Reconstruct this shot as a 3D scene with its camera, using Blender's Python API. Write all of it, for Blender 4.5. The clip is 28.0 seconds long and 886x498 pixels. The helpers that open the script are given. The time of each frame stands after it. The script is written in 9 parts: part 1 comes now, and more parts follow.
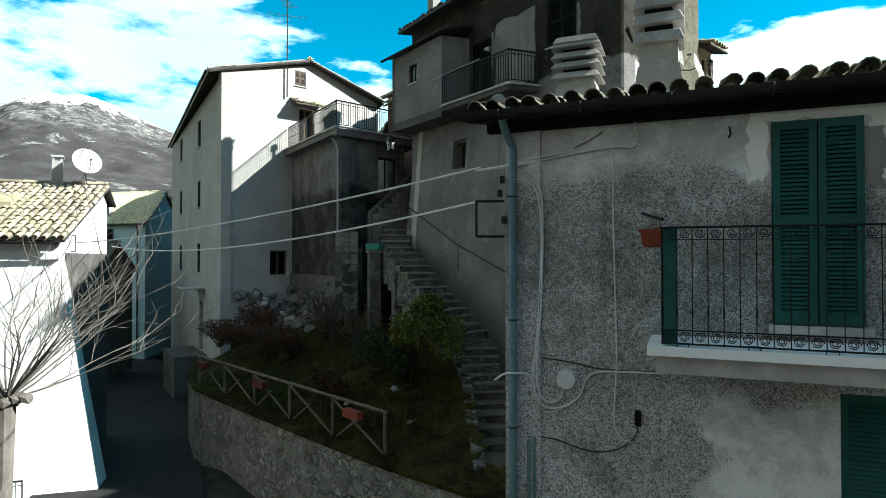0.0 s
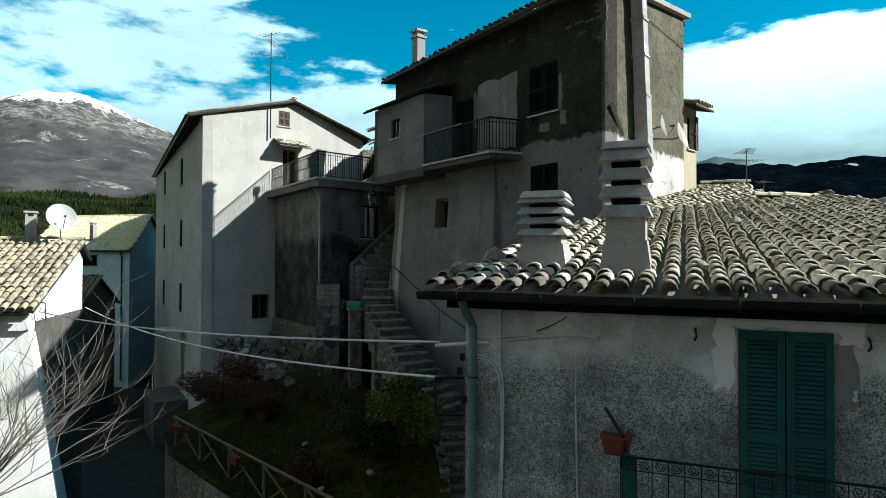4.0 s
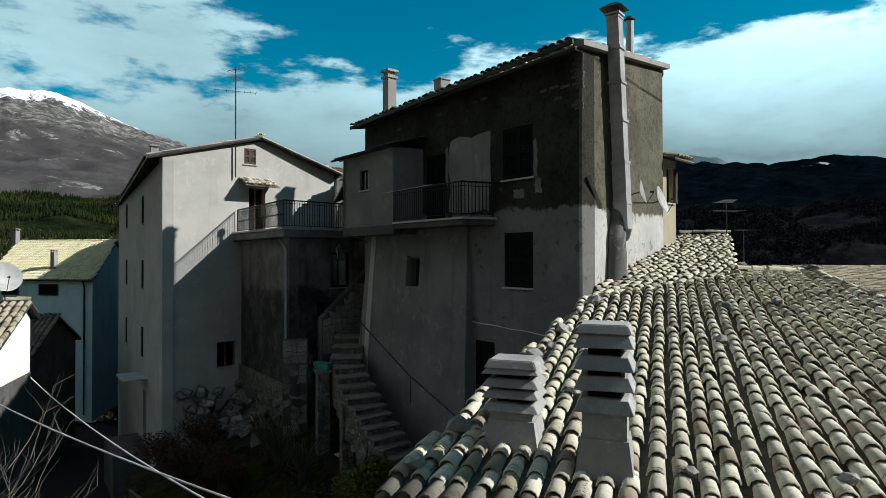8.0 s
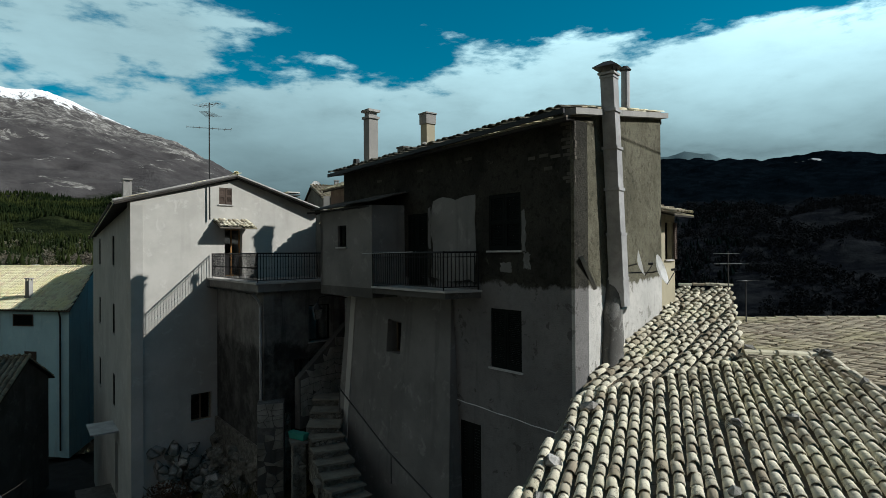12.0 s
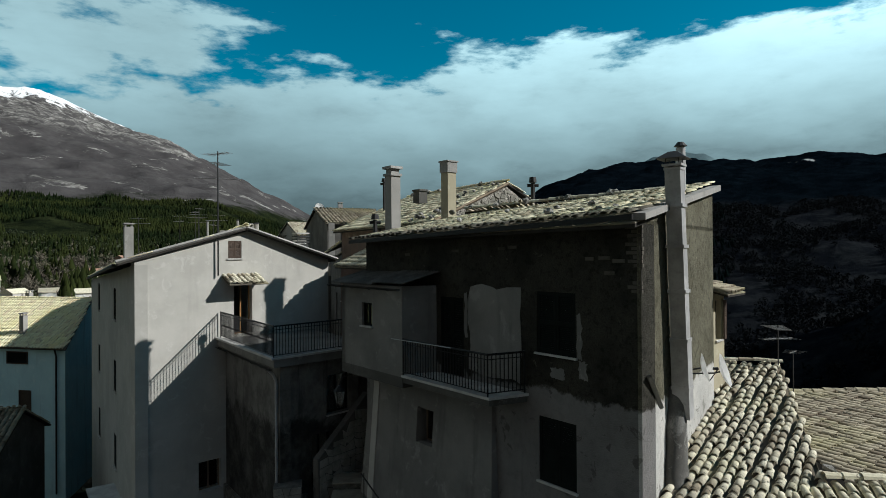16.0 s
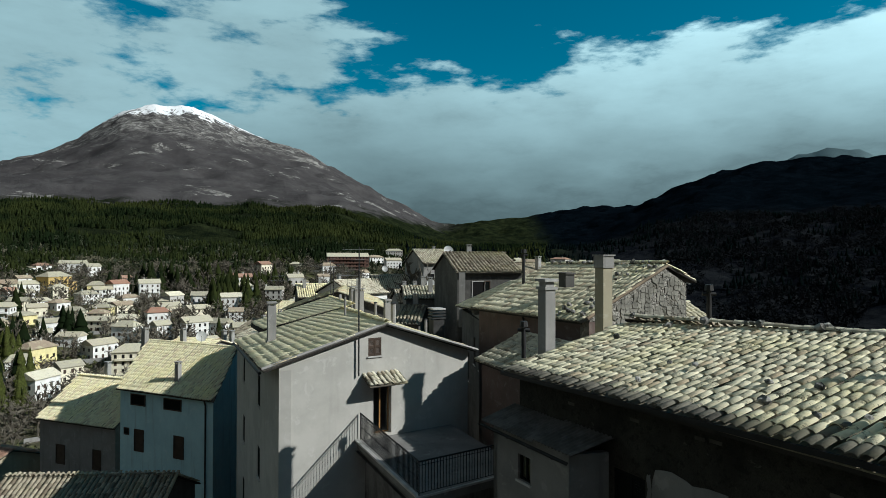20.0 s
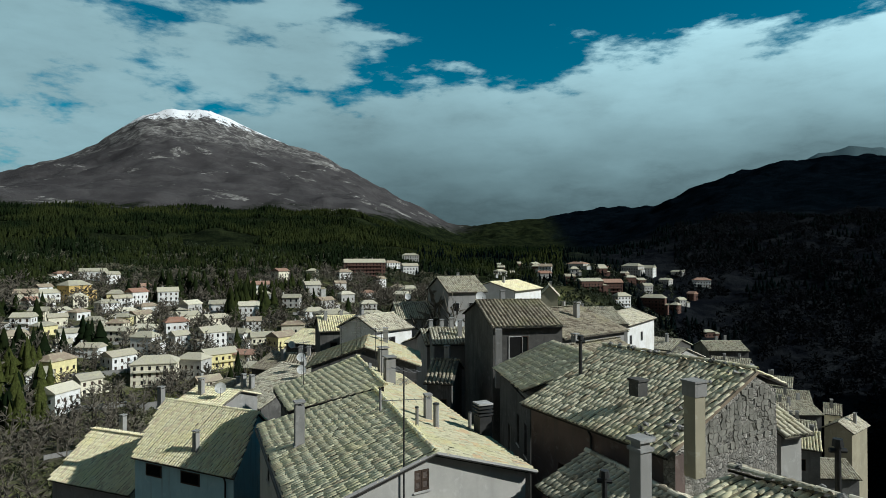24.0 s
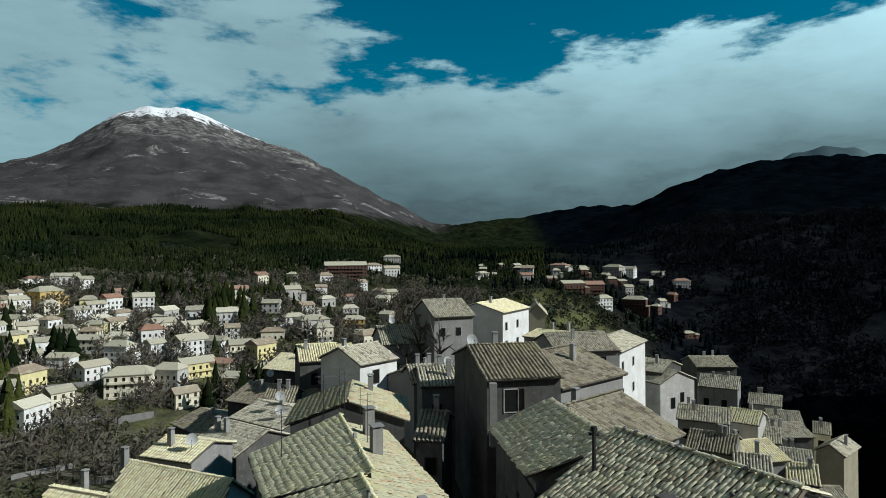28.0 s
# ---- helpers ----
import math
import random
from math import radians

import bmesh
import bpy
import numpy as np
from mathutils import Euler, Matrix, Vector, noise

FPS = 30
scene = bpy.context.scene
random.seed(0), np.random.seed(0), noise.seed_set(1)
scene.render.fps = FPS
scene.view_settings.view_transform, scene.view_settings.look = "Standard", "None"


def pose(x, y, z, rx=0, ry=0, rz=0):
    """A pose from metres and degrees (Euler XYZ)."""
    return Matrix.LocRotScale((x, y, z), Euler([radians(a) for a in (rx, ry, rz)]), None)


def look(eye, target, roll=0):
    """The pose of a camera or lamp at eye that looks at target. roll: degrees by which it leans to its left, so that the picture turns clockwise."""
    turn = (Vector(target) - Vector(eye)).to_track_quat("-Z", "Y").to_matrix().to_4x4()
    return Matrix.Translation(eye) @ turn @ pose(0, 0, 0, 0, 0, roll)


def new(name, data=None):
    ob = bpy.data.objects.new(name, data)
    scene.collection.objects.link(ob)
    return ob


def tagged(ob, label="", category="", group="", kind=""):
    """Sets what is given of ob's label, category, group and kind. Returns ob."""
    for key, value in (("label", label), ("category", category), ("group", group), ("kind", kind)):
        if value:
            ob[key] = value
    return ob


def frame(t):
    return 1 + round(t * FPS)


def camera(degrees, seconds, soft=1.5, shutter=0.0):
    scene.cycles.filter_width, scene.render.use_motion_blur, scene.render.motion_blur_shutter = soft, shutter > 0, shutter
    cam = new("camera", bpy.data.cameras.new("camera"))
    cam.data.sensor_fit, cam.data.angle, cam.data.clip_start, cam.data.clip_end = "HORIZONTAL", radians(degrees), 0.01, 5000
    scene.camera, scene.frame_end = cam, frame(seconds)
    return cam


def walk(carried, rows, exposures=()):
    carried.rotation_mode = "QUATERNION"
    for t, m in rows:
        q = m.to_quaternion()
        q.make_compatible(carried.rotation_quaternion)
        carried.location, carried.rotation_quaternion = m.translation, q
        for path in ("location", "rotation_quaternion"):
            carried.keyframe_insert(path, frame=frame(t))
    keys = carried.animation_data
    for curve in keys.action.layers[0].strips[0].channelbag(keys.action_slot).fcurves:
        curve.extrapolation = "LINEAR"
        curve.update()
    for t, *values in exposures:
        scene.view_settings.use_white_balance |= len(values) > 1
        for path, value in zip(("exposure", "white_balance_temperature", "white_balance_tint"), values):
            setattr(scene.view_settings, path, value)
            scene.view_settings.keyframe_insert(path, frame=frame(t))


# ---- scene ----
cam = camera(73.20, 28.0, 0.6)
PATH = [
    (0.0, look((-0.314, -0.196, 4.156), (-0.370, 9.803, 4.301), 0.01)),
    (0.5, look((-0.194, -0.070, 4.442), (-0.227, 9.928, 4.600), 0.18)),
    (1.0, look((-0.053, 0.022, 4.711), (-0.075, 10.021, 4.884), 0.27)),
    (1.5, look((-0.001, -0.001, 4.993), (-0.001, 9.997, 5.179), 0.54)),
    (2.0, look((0.017, -0.098, 5.278), (-0.024, 9.901, 5.459), 0.57)),
    (2.5, look((-0.011, -0.154, 5.543), (-0.056, 9.844, 5.713), 0.44)),
    (3.0, look((-0.035, -0.053, 5.790), (-0.151, 9.945, 5.943), 0.60)),
    (3.5, look((0.046, 0.061, 6.052), (-0.011, 10.060, 6.194), 0.40)),
    (5.5, look((0.167, 0.144, 6.917), (0.465, 10.139, 7.060), 0.12)),
    (6.0, look((0.191, 0.200, 7.122), (0.499, 10.195, 7.243), -0.06)),
    (6.5, look((0.209, 0.297, 7.333), (0.540, 10.291, 7.442), -0.08)),
    (7.0, look((0.261, 0.506, 7.655), (0.603, 10.499, 7.780), -0.17)),
    (7.5, look((0.318, 0.814, 8.011), (0.646, 10.808, 8.119), -0.15)),
    (8.0, look((0.398, 1.017, 8.371), (0.782, 11.009, 8.489), -0.10)),
    (8.5, look((0.435, 1.210, 8.691), (0.807, 11.202, 8.799), -0.16)),
    (9.0, look((0.563, 1.413, 9.004), (1.004, 11.403, 9.106), -0.29)),
    (9.5, look((0.734, 1.566, 9.246), (1.423, 11.541, 9.353), -0.30)),
    (10.0, look((1.054, 1.707, 9.500), (2.122, 11.649, 9.600), -0.37)),
    (10.5, look((1.016, 1.844, 9.714), (1.979, 11.797, 9.813), -0.29)),
    (11.0, look((0.857, 2.022, 10.010), (1.430, 12.005, 10.078), -0.50)),
    (11.5, look((0.818, 2.183, 10.236), (1.279, 12.172, 10.320), -0.46)),
    (12.0, look((0.819, 2.356, 10.461), (1.293, 12.344, 10.530), -0.43)),
    (12.5, look((0.727, 2.562, 10.724), (1.211, 12.550, 10.799), -0.36)),
    (14.5, look((0.160, 3.341, 11.898), (0.727, 13.325, 11.951), -0.50)),
    (15.0, look((-0.008, 3.487, 12.182), (0.476, 13.475, 12.229), -0.48)),
    (15.5, look((-0.140, 3.632, 12.513), (0.423, 13.616, 12.579), -0.36)),
    (16.0, look((-0.267, 3.821, 12.906), (0.300, 13.805, 12.958), -0.38)),
    (16.5, look((-0.364, 3.996, 13.334), (0.223, 13.978, 13.392), -0.37)),
    (17.0, look((-0.380, 4.187, 13.784), (0.258, 14.166, 13.860), -0.46)),
    (17.5, look((-0.418, 4.500, 14.208), (0.233, 14.479, 14.283), -0.27)),
    (18.0, look((-0.523, 4.784, 14.705), (-0.026, 14.772, 14.777), -0.22)),
    (18.5, look((-0.734, 4.913, 15.265), (-0.790, 14.912, 15.350), -0.17)),
    (19.0, look((-0.890, 4.940, 15.820), (-1.503, 14.921, 15.919), -0.10)),
    (19.5, look((-1.110, 5.250, 16.310), (-2.230, 15.187, 16.406), 0.02)),
    (20.0, look((-1.495, 5.780, 16.772), (-2.887, 15.682, 16.883), 0.17)),
    (20.5, look((-1.942, 6.678, 17.230), (-3.626, 16.534, 17.333), 0.34)),
    (21.0, look((-2.192, 7.247, 17.697), (-3.838, 17.110, 17.795), 0.31)),
    (21.5, look((-2.359, 7.713, 18.254), (-3.958, 17.584, 18.373), 0.17)),
    (23.5, look((-3.233, 8.822, 20.341), (-4.784, 18.701, 20.468), 0.01)),
    (24.0, look((-3.421, 8.914, 20.855), (-5.066, 18.777, 20.980), -0.04)),
    (24.5, look((-3.543, 9.110, 21.366), (-5.069, 18.992, 21.472), -0.03)),
    (25.0, look((-3.722, 9.380, 21.810), (-5.279, 19.258, 21.899), -0.13)),
    (25.5, look((-3.845, 9.785, 22.218), (-5.451, 19.655, 22.321), -0.22)),
    (26.0, look((-4.055, 10.277, 22.612), (-5.698, 20.140, 22.696), -0.08)),
    (26.5, look((-4.209, 10.854, 23.017), (-5.801, 20.726, 23.100), -0.01)),
    (27.0, look((-4.390, 11.366, 23.435), (-5.945, 21.244, 23.509), -0.00)),
    (27.5, look((-4.465, 11.750, 23.907), (-5.845, 21.653, 23.990), -0.06)),
    (28.0, look((-4.570, 12.086, 24.369), (-5.904, 21.996, 24.465), -0.18)),
]
walk(cam, PATH, ((0, 1.60, 6220, 5), (3, 1.28, 6220, 6), (6, 0.6, 6300, 8), (8, 0.38, 6300, 9), (12, 0.15, 6330, 9), (17, 0.14, 6330, 9), (18.5, 0.05, 6300, 8),
                 (20, -0.02, 6220, 7), (24, -0.22, 6150, 6), (28, -0.27, 6120, 6)))

# ---- light ----
SUN_AZ, SUN_EL = math.atan2(0.991, -0.134), radians(34.5)
sun = new("sun", bpy.data.lights.new("sun", "SUN"))
sun.data.energy, sun.data.angle, sun.data.color = 5.0, radians(0.6), (1.0, 0.975, 0.92)
sun.matrix_world = look((40, -12, 40), (40 - 0.991 * math.cos(SUN_EL), -12 + 0.134 * math.cos(SUN_EL), 40 - math.sin(SUN_EL)))

world = bpy.data.worlds.new("sky")
scene.world = world
world.use_nodes = True


def build_sky():
    """Deep teal winter sky with a broken cloud sheet and a cloud bank that stands over the hills."""
    nt = world.node_tree
    n, link = nt.nodes, nt.links.new
    n.clear()
    out, bg = n.new("ShaderNodeOutputWorld"), n.new("ShaderNodeBackground")
    sky = n.new("ShaderNodeTexSky")
    sky.sky_type, sky.sun_disc = "NISHITA", False
    sky.sun_elevation, sky.sun_rotation = SUN_EL, SUN_AZ
    sky.air_density, sky.dust_density, sky.ozone_density = 1.0, 0.3, 2.5
    tint = n.new("ShaderNodeMix")
    tint.data_type, tint.blend_type = "RGBA", "MULTIPLY"
    tint.inputs[0].default_value = 1.0
    tint.inputs[7].default_value = (0.01, 0.575, 0.600, 1)
    link(sky.outputs[0], tint.inputs[6])
    coord, sep = n.new("ShaderNodeTexCoord"), n.new("ShaderNodeSeparateXYZ")
    link(coord.outputs["Generated"], sep.inputs[0])

    def calc(op, a, b=0.0, c=0.0, clamp=False):
        m = n.new("ShaderNodeMath")
        m.operation, m.use_clamp = op, clamp
        for k, v in enumerate((a, b, c)):
            if isinstance(v, (int, float)):
                m.inputs[k].default_value = v
            else:
                link(v, m.inputs[k])
        return m.outputs[0]
    x, y, z = sep.outputs
    # cloud sheet coordinates: stretched flat towards the horizon
    flat = calc("ADD", calc("MAXIMUM", z, 0.0), 0.26)
    comb = n.new("ShaderNodeCombineXYZ")
    link(calc("DIVIDE", x, flat), comb.inputs[0])
    link(calc("DIVIDE", y, flat), comb.inputs[1])
    link(calc("MULTIPLY", z, 3.0), comb.inputs[2])
    # rounder cells for the billows
    puff = n.new("ShaderNodeCombineXYZ")
    tall = calc("ADD", calc("MAXIMUM", z, 0.0), 0.55)
    link(calc("DIVIDE", x, tall), puff.inputs[0])
    link(calc("DIVIDE", y, tall), puff.inputs[1])
    link(calc("MULTIPLY", z, 3.2), puff.inputs[2])
    big, small = n.new("ShaderNodeTexNoise"), n.new("ShaderNodeTexNoise")
    for tex, scale, detail, rough in ((big, 1.35, 9, 0.56), (small, 6.5, 10, 0.60)):
        tex.inputs["Scale"].default_value, tex.inputs["Detail"].default_value, tex.inputs["Roughness"].default_value = scale, detail, rough
        link((comb if tex is big else puff).outputs[0], tex.inputs["Vector"])
    side = calc("ARCTAN2", x, y)                        # right of straight ahead, radians
    # a cloud bank along the horizon and broken cloud to the left; clear blue above
    bank = calc("SUBTRACT", calc("MULTIPLY_ADD", side, 0.085, 0.282), z)
    ragged = calc("MULTIPLY_ADD", calc("MAXIMUM", calc("ADD", side, 0.60), 0.0), 0.9, 0.012)
    bank = calc("MINIMUM", bank, ragged)
    left = calc("MINIMUM", calc("MULTIPLY", calc("SUBTRACT", -0.31, side), 0.4), 0.020)
    # unseen cloud added behind and overhead, toned to fill the shaded walls
    behind = calc("MULTIPLY", calc("SUBTRACT", calc("ABSOLUTE", side), 1.2), 1.0, clamp=True)
    behind = calc("MAXIMUM", behind, calc("MULTIPLY", calc("SUBTRACT", z, 0.52), 2.5, clamp=True))
    left = calc("ADD", left, calc("MULTIPLY", behind, 0.12))
    sheet = calc("MAXIMUM", bank, left)
    wisp = calc("ADD", calc("MULTIPLY_ADD", big.outputs[0], 1.0, -0.46), calc("MULTIPLY_ADD", small.outputs[0], 1.35, -0.655))
    cover = calc("ADD", calc("MULTIPLY", sheet, 6.0), wisp)
    mask = n.new("ShaderNodeMapRange")
    mask.interpolation_type = "SMOOTHSTEP"
    mask.inputs["From Min"].default_value, mask.inputs["From Max"].default_value = -0.09, 0.15
    link(cover, mask.inputs["Value"])
    # cloud light: brighter upper edge and towards the sun, greyer body
    body = n.new("ShaderNodeMapRange")
    body.inputs["From Min"].default_value, body.inputs["From Max"].default_value = 0.0, 1.25
    body.inputs["To Min"].default_value, body.inputs["To Max"].default_value = 0.74, 0.19
    link(cover, body.inputs["Value"])
    sunward = calc("MULTIPLY_ADD", calc("MAXIMUM", calc("MINIMUM", side, 0.7), -0.15), 0.90, 0.92)
    puffs = calc("MULTIPLY_ADD", small.outputs[0], 1.5, 0.22)
    glow = calc("MULTIPLY", calc("MULTIPLY", body.outputs[0], sunward), calc("MULTIPLY", puffs, calc("MULTIPLY_ADD", behind, -0.55, 1.0)))
    tone = n.new("ShaderNodeCombineColor")
    link(calc("MULTIPLY", glow, calc("MULTIPLY_ADD", behind, 0.345, 0.62)), tone.inputs[0])
    link(calc("MULTIPLY", glow, 0.96), tone.inputs[1])
    link(calc("MULTIPLY", glow, calc("MULTIPLY_ADD", behind, -0.10, 1.045)), tone.inputs[2])
    scale_sky = n.new("ShaderNodeVectorMath")
    scale_sky.operation = "SCALE"
    scale_sky.inputs["Scale"].default_value = SKY_STRENGTH
    link(tint.outputs[2], scale_sky.inputs[0])
    mix = n.new("ShaderNodeMix")
    mix.data_type = "RGBA"
    link(mask.outputs[0], mix.inputs[0])
    link(scale_sky.outputs[0], mix.inputs[6])
    link(tone.outputs[0], mix.inputs[7])
    link(mix.outputs[2], bg.inputs[0])
    bg.inputs[1].default_value = 1.0
    link(bg.outputs[0], out.inputs[0])


SKY_STRENGTH = 0.11
build_sky()


# ---- materials ----
class Nodes:
    """Short hand for node trees."""

    def __init__(self, name):
        self.mat = bpy.data.materials.new(name)
        self.mat.use_nodes = True
        self.nt = self.mat.node_tree
        self.bsdf = self.nt.nodes["Principled BSDF"]
        self.pos = self.nt.nodes.new("ShaderNodeNewGeometry")

    def put(self, value, socket):
        if isinstance(value, (int, float)):
            socket.default_value = value
        elif isinstance(value, tuple):
            socket.default_value = (*value, 1.0) if len(value) == 3 and len(socket.default_value) == 4 else value
        else:
            self.nt.links.new(value, socket)

    def noise(self, scale, detail=5, rough=0.6, stretch=None, distort=0.0, where=None):
        tex = self.nt.nodes.new("ShaderNodeTexNoise")
        src = where or self.pos.outputs["Position"]
        if stretch:
            m = self.nt.nodes.new("ShaderNodeVectorMath")
            m.operation = "MULTIPLY"
            self.put(src, m.inputs[0])
            m.inputs[1].default_value = stretch
            src = m.outputs[0]
        self.put(src, tex.inputs["Vector"])
        tex.inputs["Scale"].default_value, tex.inputs["Detail"].default_value = scale, detail
        tex.inputs["Roughness"].default_value, tex.inputs["Distortion"].default_value = rough, distort
        return tex.outputs[0]

    def cells(self, scale, feature="F1", stretch=None):
        tex = self.nt.nodes.new("ShaderNodeTexVoronoi")
        tex.feature = feature
        src = self.pos.outputs["Position"]
        if stretch:
            m = self.nt.nodes.new("ShaderNodeVectorMath")
            m.operation = "MULTIPLY"
            self.put(src, m.inputs[0])
            m.inputs[1].default_value = stretch
            src = m.outputs[0]
        self.put(src, tex.inputs["Vector"])
        tex.inputs["Scale"].default_value = scale
        return tex

    def calc(self, op, a, b=0.0, clamp=False):
        m = self.nt.nodes.new("ShaderNodeMath")
        m.operation, m.use_clamp = op, clamp
        self.put(a, m.inputs[0])
        self.put(b, m.inputs[1])
        return m.outputs[0]

    def ramp(self, value, lo, hi, a=0.0, b=1.0):
        m = self.nt.nodes.new("ShaderNodeMapRange")
        m.interpolation_type = "SMOOTHSTEP"
        self.put(value, m.inputs["Value"])
        for k, v in (("From Min", lo), ("From Max", hi), ("To Min", a), ("To Max", b)):
            m.inputs[k].default_value = v
        return m.outputs[0]

    def mix(self, fac, a, b, how="MIX"):
        m = self.nt.nodes.new("ShaderNodeMix")
        m.data_type, m.blend_type = "RGBA", how
        self.put(fac, m.inputs[0])
        self.put(a, m.inputs[6])
        self.put(b, m.inputs[7])
        return m.outputs[2]

    def height(self):
        s = self.nt.nodes.new("ShaderNodeSeparateXYZ")
        self.put(self.pos.outputs["Position"], s.inputs[0])
        return s.outputs[2]

    def piece(self):
        """A random number for each piece, joined or single."""
        info = self.nt.nodes.new("ShaderNodeObjectInfo")
        return self.calc("FRACT", self.calc("ADD", self.pos.outputs["Random Per Island"], info.outputs["Random"]))

    def done(self, color, rough=0.9, bump=None, strength=0.3, distance=0.02, metal=0.0, spec=0.15):
        self.put(color, self.bsdf.inputs["Base Color"])
        self.put(rough, self.bsdf.inputs["Roughness"])
        self.bsdf.inputs["Metallic"].default_value = metal
        self.bsdf.inputs["Specular IOR Level"].default_value = spec
        if bump is not None:
            b = self.nt.nodes.new("ShaderNodeBump")
            b.inputs["Strength"].default_value, b.inputs["Distance"].default_value = strength, distance
            self.put(bump, b.inputs["Height"])
            self.nt.links.new(b.outputs[0], self.bsdf.inputs["Normal"])
        return self.mat


def plaster(name, base, dark, light, grain=60.0, coarse=0.25, stain=0.5, stain_color=(0.10, 0.10, 0.095)):
    """Old lime plaster: fine grain, cloudy patches, rain streaks and bare spots."""
    k = Nodes(name)
    fine, cloud = k.noise(grain, 4, 0.7), k.noise(0.55, 6, 0.62)
    streak = k.noise(1.0, 5, 0.6, (2.6, 2.6, 0.22))
    col = k.mix(k.ramp(cloud, 0.36, 0.66), dark, base)
    col = k.mix(k.ramp(k.noise(1.7, 6, 0.7, distort=0.6), 0.56, 0.64, 0, 0.65), col, light)
    col = k.mix(k.ramp(streak, 0.52, 0.74, 0, stain), col, stain_color)
    col = k.mix(k.ramp(fine, 0.3, 0.7, 0, coarse), col, k.mix(0.5, dark, (0.02, 0.02, 0.02)))
    return k.done(col, 0.93, k.calc("ADD", fine, k.calc("MULTIPLY", cloud, 0.6)), 0.35, 0.02)


def near_render():
    """Spatter-dash cement render of the near house: coarse dark grit with pale rubbed bands high up and low down."""
    k = Nodes("spatter_render")
    grit = k.noise(58, 5, 0.75)
    spots = k.cells(30).outputs["Distance"]
    cloud, patch = k.noise(0.8, 6, 0.65), k.noise(1.6, 7, 0.75, distort=0.15)
    z = k.height()
    wave = k.calc("MULTIPLY_ADD", k.noise(1.1, 6, 0.65), 1.6)
    k.nt.nodes[-1].inputs[2].default_value = -0.8
    smooth_high = k.ramp(k.calc("ADD", z, wave), 5.0, 5.3)
    sep = k.nt.nodes.new("ShaderNodeSeparateXYZ")
    k.put(k.pos.outputs["Position"], sep.inputs[0])
    smooth_low = k.calc("MULTIPLY", k.ramp(k.calc("ADD", z, wave), 2.85, 2.6), k.ramp(k.calc("ADD", sep.outputs[0], wave), 2.45, 2.65))
    bare = k.calc("MAXIMUM", smooth_high, smooth_low)
    col = k.mix(k.ramp(cloud, 0.35, 0.65), (0.66, 0.66, 0.65), (0.86, 0.86, 0.85))
    col = k.mix(k.ramp(grit, 0.475, 0.555, 0, 0.86), col, (0.10, 0.10, 0.09))
    col = k.mix(k.ramp(spots, 0.26, 0.12, 0, 0.35), col, (0.70, 0.70, 0.68))
    col = k.mix(k.ramp(k.noise(19, 6, 0.75), 0.51, 0.60, 0, 0.52), col, (0.07, 0.07, 0.062))
    level = k.calc("ADD", z, wave)
    worn = k.calc("MULTIPLY", k.ramp(level, 2.6, 3.5), k.ramp(level, 5.1, 4.3))
    col = k.mix(k.calc("MULTIPLY", worn, k.ramp(k.noise(2.3, 7, 0.75), 0.38, 0.60, 0.0, 0.50)), col, (0.10, 0.102, 0.085))
    col = k.mix(k.calc("MULTIPLY", bare, 0.85), col, k.mix(k.ramp(patch, 0.4, 0.62), (0.50, 0.50, 0.49), (0.80, 0.80, 0.79)))
    col = k.mix(k.calc("MULTIPLY", k.ramp(k.noise(1.5, 6, 0.7), 0.50, 0.64, 0, 0.36), k.ramp(bare, 0, 1, 1.0, 0.3)), col, (0.09, 0.088, 0.08))
    green = k.ramp(k.noise(0.7, 4, 0.6), 0.55, 0.7, 0, 0.2)
    col = k.mix(green, col, (0.12, 0.13, 0.06))
    rough_bump = k.calc("MULTIPLY", grit, k.ramp(bare, 0, 1, 1.0, 0.25))
    return k.done(col, 0.95, rough_bump, 0.9, 0.03)


def tower_render(name, dark, mid, low):
    """Rough olive-brown render above, smoother grey coat below, with a ragged meeting line and bare patches."""
    k = Nodes(name)
    fine, cloud, patch = k.noise(30, 5, 0.7), k.noise(0.7, 6, 0.65), k.noise(1.9, 6, 0.7, distort=0.7)
    edge = k.calc("ADD", k.height(), k.calc("MULTIPLY", k.noise(1.2, 6, 0.7), 0.9))
    upper = k.ramp(edge, 10.0, 10.12)
    lump = k.noise(5.5, 7, 0.75)
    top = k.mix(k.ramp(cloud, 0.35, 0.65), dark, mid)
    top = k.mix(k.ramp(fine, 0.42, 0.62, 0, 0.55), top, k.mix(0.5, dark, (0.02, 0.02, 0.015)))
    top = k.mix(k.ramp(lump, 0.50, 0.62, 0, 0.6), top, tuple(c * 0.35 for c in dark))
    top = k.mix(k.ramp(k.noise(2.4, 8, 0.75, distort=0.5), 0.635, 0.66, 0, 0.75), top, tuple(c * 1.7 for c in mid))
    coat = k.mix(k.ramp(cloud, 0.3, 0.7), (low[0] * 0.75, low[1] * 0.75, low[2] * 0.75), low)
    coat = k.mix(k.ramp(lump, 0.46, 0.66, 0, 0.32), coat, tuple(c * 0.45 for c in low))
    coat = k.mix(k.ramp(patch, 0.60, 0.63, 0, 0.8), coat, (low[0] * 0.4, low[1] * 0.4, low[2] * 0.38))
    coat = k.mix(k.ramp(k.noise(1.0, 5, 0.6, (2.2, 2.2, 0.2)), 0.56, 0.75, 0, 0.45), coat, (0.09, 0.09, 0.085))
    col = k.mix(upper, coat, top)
    return k.done(col, 0.94, k.calc("MULTIPLY", fine, k.ramp(upper, 0, 1, 0.5, 1.0)), 1.0, 0.05)


